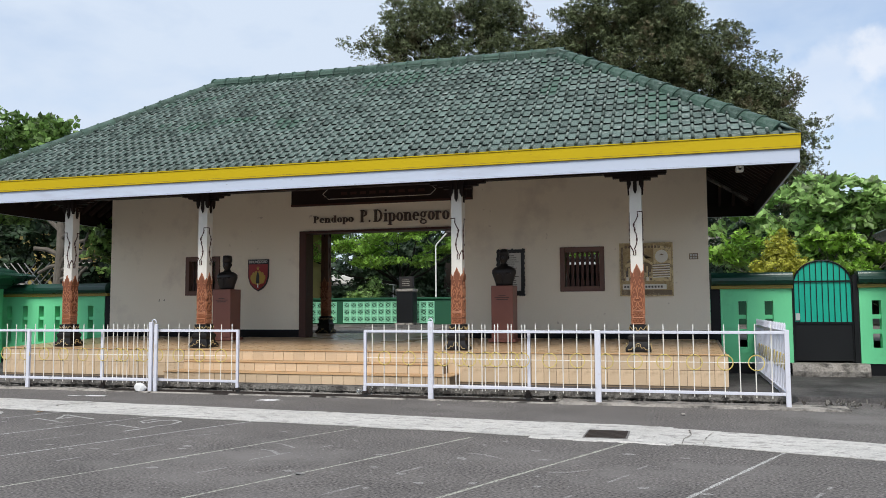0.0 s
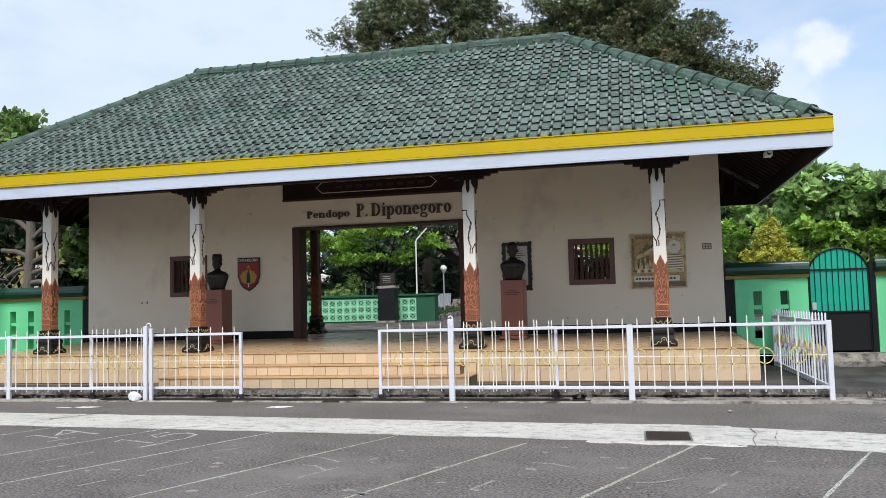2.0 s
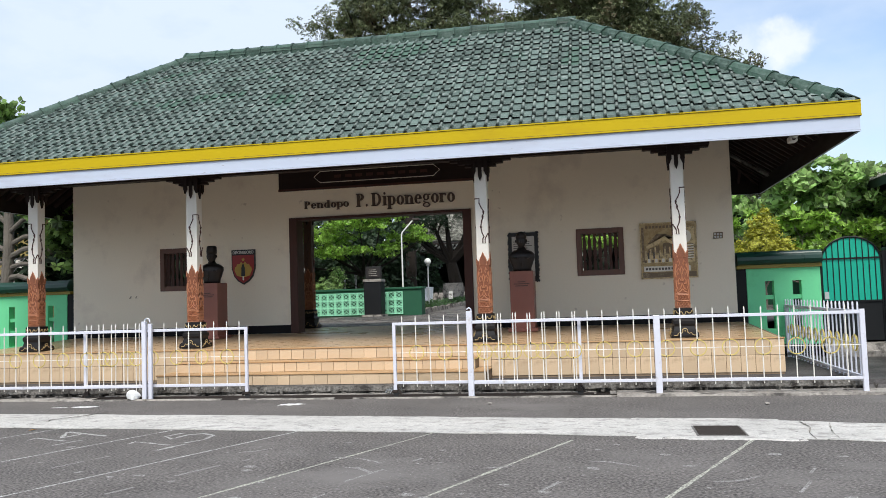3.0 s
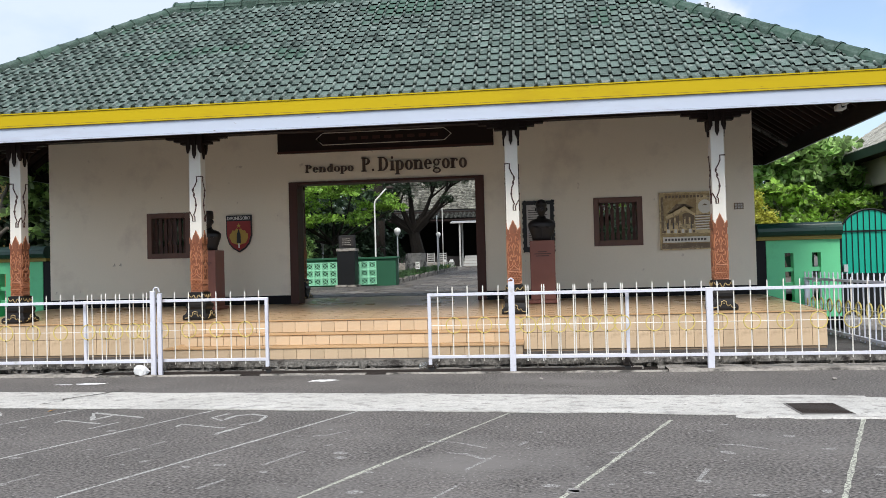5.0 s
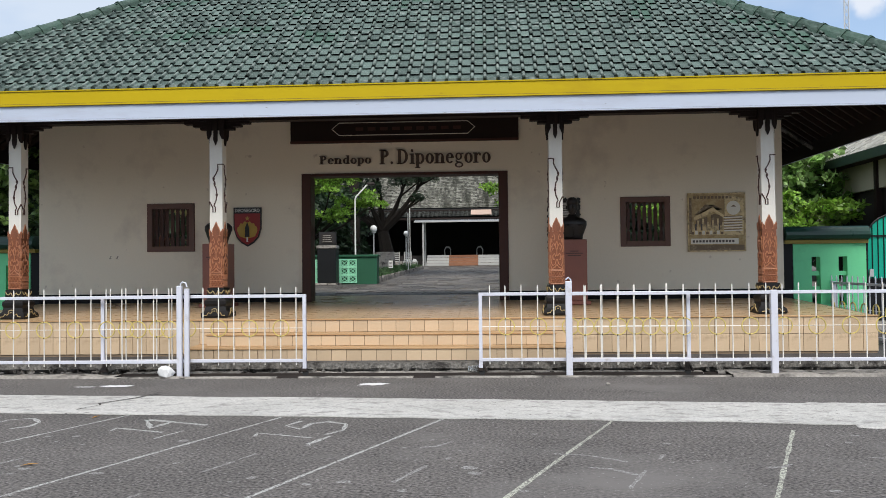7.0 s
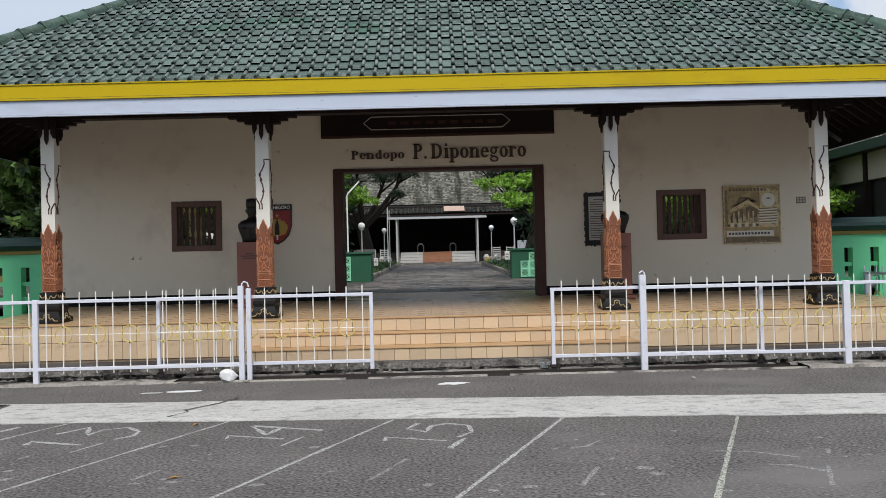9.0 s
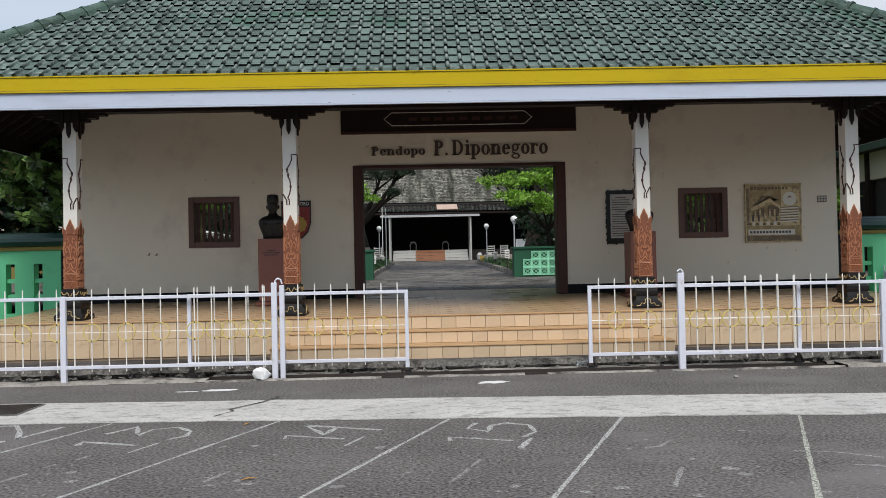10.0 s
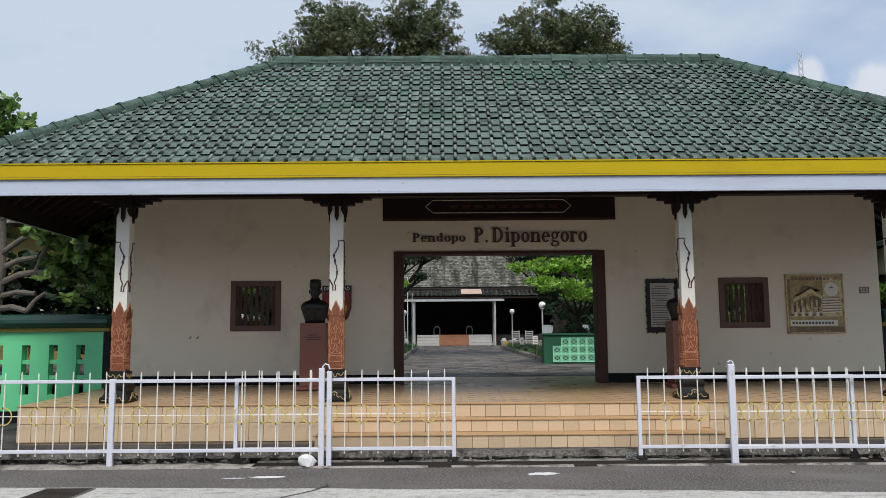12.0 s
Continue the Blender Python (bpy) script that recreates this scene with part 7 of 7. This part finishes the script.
# ---------------------------------------------------------------- left of the gate: pollarded tree, yellow house, lattice
PT = (-16.25, 18.4, PAVE_Z)
t = thing("pollard_tree", PT, "grey pollarded tree with stubby cut limbs", "tree", "pollard trees")
b = bmesh.new()
tube([(-16.25, 18.4, 0.1), (-16.3, 18.4, 1.6), (-16.2, 18.4, 3.0), (-16.3, 18.5, 4.4)], 0.17, 12, b, r_end=0.10)
for p, q, r in (((-16.2, 18.4, 2.7), (-15.4, 18.4, 2.95), 0.075), ((-16.2, 18.4, 3.0), (-15.5, 18.5, 3.25), 0.065), ((-16.2, 18.4, 2.45), (-15.4, 18.3, 2.5), 0.06), ((-16.2, 18.4, 3.5), (-17.2, 18.4, 4.2), 0.07), ((-16.25, 18.4, 4.0), (-15.6, 18.6, 4.9), 0.055), ((-15.5, 18.4, 2.85), (-15.2, 18.3, 3.5), 0.05), ((-16.2, 18.4, 2.2), (-15.5, 18.2, 2.15), 0.07), ((-16.2, 18.4, 2.85), (-16.9, 18.2, 3.05), 0.07), ((-16.2, 18.4, 3.3), (-15.3, 18.2, 3.75), 0.06), ((-15.45, 18.4, 2.95), (-14.95, 18.3, 2.75), 0.05), ((-15.5, 18.2, 2.15), (-15.1, 18.1, 2.5), 0.05), ((-16.2, 18.4, 2.6), (-17.0, 18.5, 2.4), 0.06)):
    m = Vector(p).lerp(Vector(q), 0.5) + Vector((0, 0, 0.06))
    tube([p, m, q], r, 8, b, r_end=r * 0.8)
part("trunk", b, M["bark_grey"], t)
me = leaf_mesh("crown", [(-17.2, 18.5, 5.2, 1.3, 1.0, 0.8), (-18.0, 18.5, 6.3, 1.1, 0.9, 0.8), (-16.8, 18.6, 6.2, 0.8, 0.7, 0.55), (-14.7, 18.6, 3.0, 0.7, 0.4, 0.6), (-14.8, 18.1, 3.7, 0.6, 0.4, 0.5), (-15.6, 18.7, 4.7, 0.8, 0.7, 0.45), (-17.9, 18.4, 4.4, 1.0, 1.0, 0.7), (-14.5, 19.2, 3.7, 0.8, 0.7, 0.5), (-14.3, 17.9, 3.8, 0.5, 0.4, 0.35), (-14.15, 17.8, 3.1, 0.45, 0.4, 0.35), (-14.4, 19.4, 2.6, 0.7, 0.5, 0.4)], 1500, 8, 0.18, M["leaf_pollard"], 0.3, wide=0.6, twigs=260, spread=(0.34, 0.34, 0.14))
me.transform(Matrix.Translation(-Vector(PT)))
o3 = new("crown", me)
o3.parent = t
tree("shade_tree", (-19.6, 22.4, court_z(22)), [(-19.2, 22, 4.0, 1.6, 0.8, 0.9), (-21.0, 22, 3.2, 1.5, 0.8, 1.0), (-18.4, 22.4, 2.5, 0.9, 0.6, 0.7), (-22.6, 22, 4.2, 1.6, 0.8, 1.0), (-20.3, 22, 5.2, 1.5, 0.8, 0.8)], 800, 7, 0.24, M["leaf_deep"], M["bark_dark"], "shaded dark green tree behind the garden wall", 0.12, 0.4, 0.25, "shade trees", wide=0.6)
# dark lower clumps added before the house, standing for the shade on its wall
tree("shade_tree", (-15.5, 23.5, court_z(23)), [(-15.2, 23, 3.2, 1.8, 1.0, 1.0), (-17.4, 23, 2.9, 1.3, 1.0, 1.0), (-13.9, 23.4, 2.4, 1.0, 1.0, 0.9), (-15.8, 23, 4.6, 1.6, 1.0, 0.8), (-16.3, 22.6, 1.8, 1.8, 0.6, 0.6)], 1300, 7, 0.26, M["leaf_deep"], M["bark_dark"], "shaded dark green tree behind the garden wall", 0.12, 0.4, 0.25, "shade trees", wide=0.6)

hs = thing("yellow_house", (-22, 24.5, 0.6), "dull yellow house with shuttered windows", "house")
part("wall", box(-30, -15.2, 26.0, 33, 0.5, 5.0), M["yellow_house"], hs)
for x in (-28, -25, -22, -19.4, -17.2):
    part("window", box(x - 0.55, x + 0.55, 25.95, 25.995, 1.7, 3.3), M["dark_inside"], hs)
    for i in range(8):
        part("shutter_slat", box(x - 0.5, x + 0.5, 25.90, 25.945, 1.75 + 0.19 * i, 1.85 + 0.19 * i), M["house_white"], hs)
part("plinth", box(-30.05, -15.15, 25.9, 33.05, 0.5, 1.1), M["lip"], hs)
part("roof", prism([(25.2, 5.0), (29.5, 7.0), (33.8, 5.0)], "x", -30.8, -14.6), M["hall_roof"], hs)

lt = thing("lattice_screen", (-18.6, 20.2, 0.6), "white diamond lattice screen", "lattice")
for i in range(7):
    for s in (-1, 1):
        x = -20.6 + 0.25 * i
        a, c = ((x, 0.9), (x + 1.9, 2.8)) if s > 0 else ((x + 1.9, 0.9), (x, 2.8))
        part("lath", tube([(a[0], 20.2 + 0.012 * s, a[1]), (c[0], 20.2 + 0.012 * s, c[1])], 0.018, 4), M["lattice"], lt)
part("rail", box(-20.8, -17.1, 20.15, 20.25, 0.6, 0.9), M["lattice"], lt)

# distant lattice mast
mt = thing("radio_mast", (60, 150, 0), "thin far lattice radio mast", "mast")
for dx, dy in ((-0.6, -0.6), (0.6, -0.6), (0, 0.6)):
    part("leg", tube([(60 + dx, 150 + dy, 0), (60 + dx * 0.6, 150 + dy * 0.6, 56)], 0.10, 5), M["grey_metal"], mt)
b = bmesh.new()
for i in range(36):
    s = 0.6 * (1 - 0.4 * i / 36)
    zz = 10 + i * 1.27
    tube([(60 - s, 150 - s, zz), (60 + s, 150 - s, zz + 1.27)], 0.05, 4, b)
    tube([(60 + s, 150 - s, zz), (60 - s, 150 - s, zz + 1.27)], 0.05, 4, b)
part("bracing", b, M["grey_metal"], mt)

# far wood closing the horizon behind and round the yard
cl = []
for i in range(60):
    a = radians(-75 + 150 * i / 59)
    d = 95 + 10 * math.sin(i * 2.3)
    cl.append((-6 + d * math.sin(a), 5 + d * math.cos(a), 4.0 + 1.2 * math.sin(i * 1.7), 6, 4, 4.5 + 1.5 * math.sin(i * 3.1)))
tagged(new("far_wood", leaf_mesh("far_wood", cl, 9000, 5, 1.0, M["leaf_deep"], 0.3, wide=0.8)), "dark belt of far trees", "trees", kind="stuff")
b = bmesh.new()
for i in range(14):
    x = -60 + i * 9
    box(x, x + 8.7, -40, -34, 0, 5 + (i * 37 % 5), b)
struct("backdrop", b, M["house_white"], "plain pale buildings across the yard", "backdrop")

# ---------------------------------------------------------------- platform tiles
TS = 0.2
J = 0.006


def tile_data(name, w, d, h, m):
    return solid_data(name, box(0, w, 0, d, 0, h, bevel=0.0025), m)


def solid_data(name, bm, m):
    me = bpy.data.meshes.new(name)
    bm.to_mesh(me)
    bm.free()
    me.materials.append(m)
    return me


def lay(name, me, x, y, z, parent):
    ob = new(name, me)
    ob.location = (x, y, z)
    ob.parent = parent
    return ob


def riser(x0, x1, y, z_levels, nose=True):
    """Rows of face tiles on an upright face that looks at the road."""
    for r, (za, zb) in enumerate(zip(z_levels, z_levels[1:])):
        n = round((x1 - x0) / TS)
        w = (x1 - x0) / n
        me = tile_data("tile", w - J, 0.012, zb - za - J, M["tile_riser"])
        for i in range(n):
            lay("tile", me, x0 + i * w + J / 2, y, za + J / 2, platform)


riser(PX0, SX0, PY0, [0.16, 0.405, FLOOR_Z - 0.022])
riser(SX1, PX1, PY0, [0.16, 0.405, FLOOR_Z - 0.022])
riser(SX0 + 0.2, SX1 - 0.2, PY0, [0.465, FLOOR_Z - 0.022])
riser(SX0 + 0.2, SX1 - 0.2, PY0 - 0.30, [0.30, 0.465 - 0.02])
for x0 in (SX0, SX1 - 0.2):
    riser(x0, x0 + 0.2, PY0 - 0.001, [0.30, 0.465, FLOOR_Z - 0.022])
riser(SX0, SX1, PY0 - 0.60, [0.125, 0.30 - 0.02])
part("nosing", box(PX0 - 0.006, PX1 + 0.006, PY0 - 0.012, PY0 + 0.05, FLOOR_Z - 0.022, FLOOR_Z, bevel=0.004), M["nosing"], platform, "brownish rounded edge tiles")
part("nosing", box(SX0 + 0.19, SX1 - 0.19, PY0 - 0.312, PY0 - 0.001, 0.445, 0.465, bevel=0.004), M["nosing"], platform, "brownish rounded edge tiles")
part("nosing", box(SX0 - 0.01, SX1 + 0.01, PY0 - 0.612, PY0 - 0.001, 0.28, 0.30, bevel=0.004), M["nosing"], platform, "brownish rounded edge tiles")
for x, s in ((PX1 - 0.012, 1), (PX0, -1)):
    me = tile_data("tile", 0.012, TS - J, 0.245 - J, M["tile_riser"])
    for i in range(20):
        y = PY0 + 0.012 + i * TS
        lay("tile", me, x, y, 0.16 + J / 2, platform)
        lay("tile", tile_data("tile", 0.012, TS - J, floor_z(y) - 0.022 - 0.405 - J, M["tile_riser"]), x, y, 0.405 + J / 2, platform)
floor_me = solid_data("floor_tile", box(0, 0.297, 0, 0.297, 0, 0.006), M["tile_floor_piece"])
fv, ff = [], []
ny = int((PY1 - PY0 - 0.06) / 0.3)
nx = int((PX1 - PX0) / 0.3)
for i in range(nx):
    for j in range(ny):
        x0, y0 = PX0 + 0.02 + i * 0.3, PY0 + 0.055 + j * 0.3
        if j < 6:
            tile = lay("floor_tile", floor_me, x0, y0, floor_z(y0) - 0.007, platform)
            tile.rotation_euler = (math.atan2(floor_z(y0 + 0.297) - floor_z(y0), 0.297), 0, 0)
            continue
        k = len(fv)
        zt = 0.0012 * ((i * 7 + j * 13) % 5) / 5 - 0.002
        za, zb = floor_z(y0) + zt, floor_z(y0 + 0.297) + zt
        fv += [(x0, y0, za), (x0 + 0.297, y0, za), (x0 + 0.297, y0 + 0.297, zb), (x0, y0 + 0.297, zb)]
        ff.append((k, k + 1, k + 2, k + 3))
fl = tagged(new("floor_tiles", from_arrays("floor_tiles", fv, ff, M["tile_floor"])), "polished tan floor tiles", kind="stuff")
fl.parent = platform

# ---------------------------------------------------------------- roof tiles
TW, TL = 0.1755, 0.262


def tile_profile():
    """Cross-section of an interlocking tile: a narrow roll and a flat pan."""
    out = []
    for k in range(5):
        a = math.pi * k / 4
        out.append((0.027 - 0.027 * math.cos(a), 0.034 * math.sin(a)))
    return out + [(0.060, -0.004), (0.115, -0.003), (0.170, -0.003), (0.178, 0.005)]


PROF = tile_profile()


def roof_tile_verts():
    """The tile's top, and a lip that is cut back under its lower edge."""
    n = len(PROF)
    v = [(x, -0.014, z * 1.1 + 0.032) for x, z in PROF] + [(x, TL + 0.03, z + 0.002) for x, z in PROF] + [(x, 0.055, z * 0.8 + 0.008) for x, z in PROF]
    f = [(i, i + 1, n + i + 1, n + i) for i in range(n - 1)] + [(2 * n + i, 2 * n + i + 1, i + 1, i) for i in range(n - 1)]
    return np.array(v), np.array(f)


TV, TF = roof_tile_verts()
tile_me = from_arrays("roof_tile", TV, TF, M["roof_tile"])
# second slot: painted highlight along the top of each roll
tile_me.materials.append(M["roof_highlight_tone"])
for p in tile_me.polygons:
    p.use_smooth = p.index < 4
    p.material_index = 1 if p.index in (1, 2) else 0


def slope_tiles(origin, along, up, n_dir, length_at, rows_n, as_parts=0):
    """Fills one roof slope. length_at(v) gives the stretch along the eave at distance v up the slope."""
    av, af = [], []
    made = 0
    rnd = random.Random(9)
    for r in range(rows_n):
        v = r * TL
        a0, a1 = length_at(v + TL * 0.5)
        k0, k1 = math.ceil(a0 / TW), math.floor(a1 / TW)
        for k in range(k0 - 1, k1 + 1):
            if (k + 0.5) * TW < a0 - 0.02 or (k + 0.5) * TW > a1 + 0.02:
                continue
            o = origin + along * (k * TW + rnd.uniform(-0.005, 0.005)) + up * (v + rnd.uniform(-0.006, 0.006) + 0.012 * math.sin(0.9 * k + 2.1 * r)) + n_dir * rnd.uniform(0.0, 0.006)
            tw = rnd.uniform(-0.012, 0.012)
            al = (along + up * tw).normalized()
            upp = (up - along * tw).normalized()
            mid = abs((k + 0.5) * TW - 7.84)
            if made < as_parts and mid < 5.0 and r < 12:
                ob = new("roof_tile", tile_me)
                ob.matrix_basis = Matrix((( al.x, upp.x, n_dir.x, o.x), (al.y, upp.y, n_dir.y, o.y), (al.z, upp.z, n_dir.z, o.z), (0, 0, 0, 1)))
                ob.parent = roof
                made += 1
            else:
                base = len(av) * len(TV)
                av.append(np.array(o) + TV[:, :1] * np.array(al) + TV[:, 1:2] * np.array(upp) + TV[:, 2:] * np.array(n_dir))
                af.append(TF + base)
    me = from_arrays("roof_tiles", np.concatenate(av), np.concatenate(af), M["roof_tile_mass"])
    me.materials.append(M["roof_highlight_tone_mass"])
    for i, p in enumerate(me.polygons):
        p.use_smooth = i % len(TF) < 4
        p.material_index = 1 if i % len(TF) in (1, 2) else 0
    ob = tagged(new("roof_tiles", me), "weathered dark green roof tiles", kind="stuff")
    ob.parent = roof


run_y, run_x, rise = RY - EY0, RX0 - EX0, RZ - EZ
len_y, len_x = math.hypot(run_y, rise), math.hypot(run_x, rise)
nrm = lambda a, u: a.cross(u).normalized()
ax, uy = Vector((1, 0, 0)), Vector((0, run_y, rise)).normalized()
LIFT = 0.012
slope_tiles(Vector((EX0, EY0 - 0.02, EZ + LIFT)), ax, uy, nrm(ax, uy), lambda v: (run_x * v / len_y, (EX1 - EX0) - run_x * v / len_y), int(len_y / TL), 300)
ab, ub = Vector((-1, 0, 0)), Vector((0, -run_y, rise)).normalized()
slope_tiles(Vector((EX1, EY1 + 0.02, EZ + LIFT)), ab, ub, nrm(ab, ub), lambda v: (run_x * v / len_y, (EX1 - EX0) - run_x * v / len_y), int(len_y / TL))
depth = EY1 - EY0
ar, ur = Vector((0, 1, 0)), Vector((-run_x, 0, rise)).normalized()
slope_tiles(Vector((EX1 + 0.02, EY0, EZ + LIFT)), ar, ur, nrm(ar, ur), lambda v: (run_y * v / len_x, depth - run_y * v / len_x), int(len_x / TL))
al2, ul2 = Vector((0, -1, 0)), Vector((run_x, 0, rise)).normalized()
slope_tiles(Vector((EX0 - 0.02, EY1, EZ + LIFT)), al2, ul2, nrm(al2, ul2), lambda v: (run_y * v / len_x, depth - run_y * v / len_x), int(len_x / TL))


def cap_mesh(length):
    """An angular ridge tile with painted mortar cheeks and a raised collar at its lower end."""
    bm = bmesh.new()
    prev = None
    section = ((-0.185, -0.075), (-0.165, 0.005), (-0.105, 0.068), (-0.045, 0.094), (0.045, 0.094), (0.105, 0.068), (0.165, 0.005), (0.185, -0.075))
    for y, k in ((0, 1.13), (0.032, 1.15), (0.036, 1.0), (length + 0.02, 0.97)):
        row = [bm.verts.new((x * k, y, z * k + 0.004)) for x, z in section]
        if prev:
            for q in range(7):
                bm.faces.new((prev[q], row[q], row[q + 1], prev[q + 1]))
        else:
            bm.faces.new(row)
        prev = row
    bmesh.ops.recalc_face_normals(bm, faces=bm.faces[:])
    return solid_data("ridge_tile", bm, M["roof_cap"])


CAP_L = 0.335
cap_me = cap_mesh(CAP_L)
rnd = random.Random(2)


def cap_line(p, q):
    p, q = Vector(p), Vector(q)
    d = (q - p).normalized()
    s = d.cross(Vector((0, 0, 1))).normalized()
    u = s.cross(d).normalized()
    n = int((q - p).length / CAP_L)
    step = (q - p).length / n
    for i in range(n):
        o = p + d * (i * step) + s * rnd.uniform(-0.01, 0.01) + u * rnd.uniform(-0.006, 0.006)
        ob = new("ridge_tile", cap_me)
        ob.matrix_basis = Matrix(((s.x, d.x, u.x, o.x), (s.y, d.y, u.y, o.y), (s.z, d.z, u.z, o.z), (0, 0, 0, 1)))
        ob.parent = roof


UPZ = 0.02
for cx, rx in ((EX0, RX0), (EX1, RX1)):
    for cy in (EY0, EY1):
        foot, head = Vector((cx, cy, EZ + UPZ)), Vector((rx, RY, RZ + UPZ))
        cap_line(foot.lerp(head, 0.045), head)
cap_line((RX0 - 0.1, RY, RZ + UPZ + 0.01), (RX1 + 0.1, RY, RZ + UPZ + 0.01))
part("eave_mortar", box(EX0 + 0.02, EX1 - 0.02, EY0 - 0.034, EY0 + 0.05, EZ - 0.01, EZ + 0.068), M["roof_highlight_tone"], roof, "grey-green mortar under the lowest tiles")
part("ridge_mortar", box(RX0 - 0.05, RX1 + 0.05, RY - 0.178, RY + 0.178, RZ - 0.16, RZ + 0.02), M["roof_cap"], roof, "mortar bed under the ridge tiles")
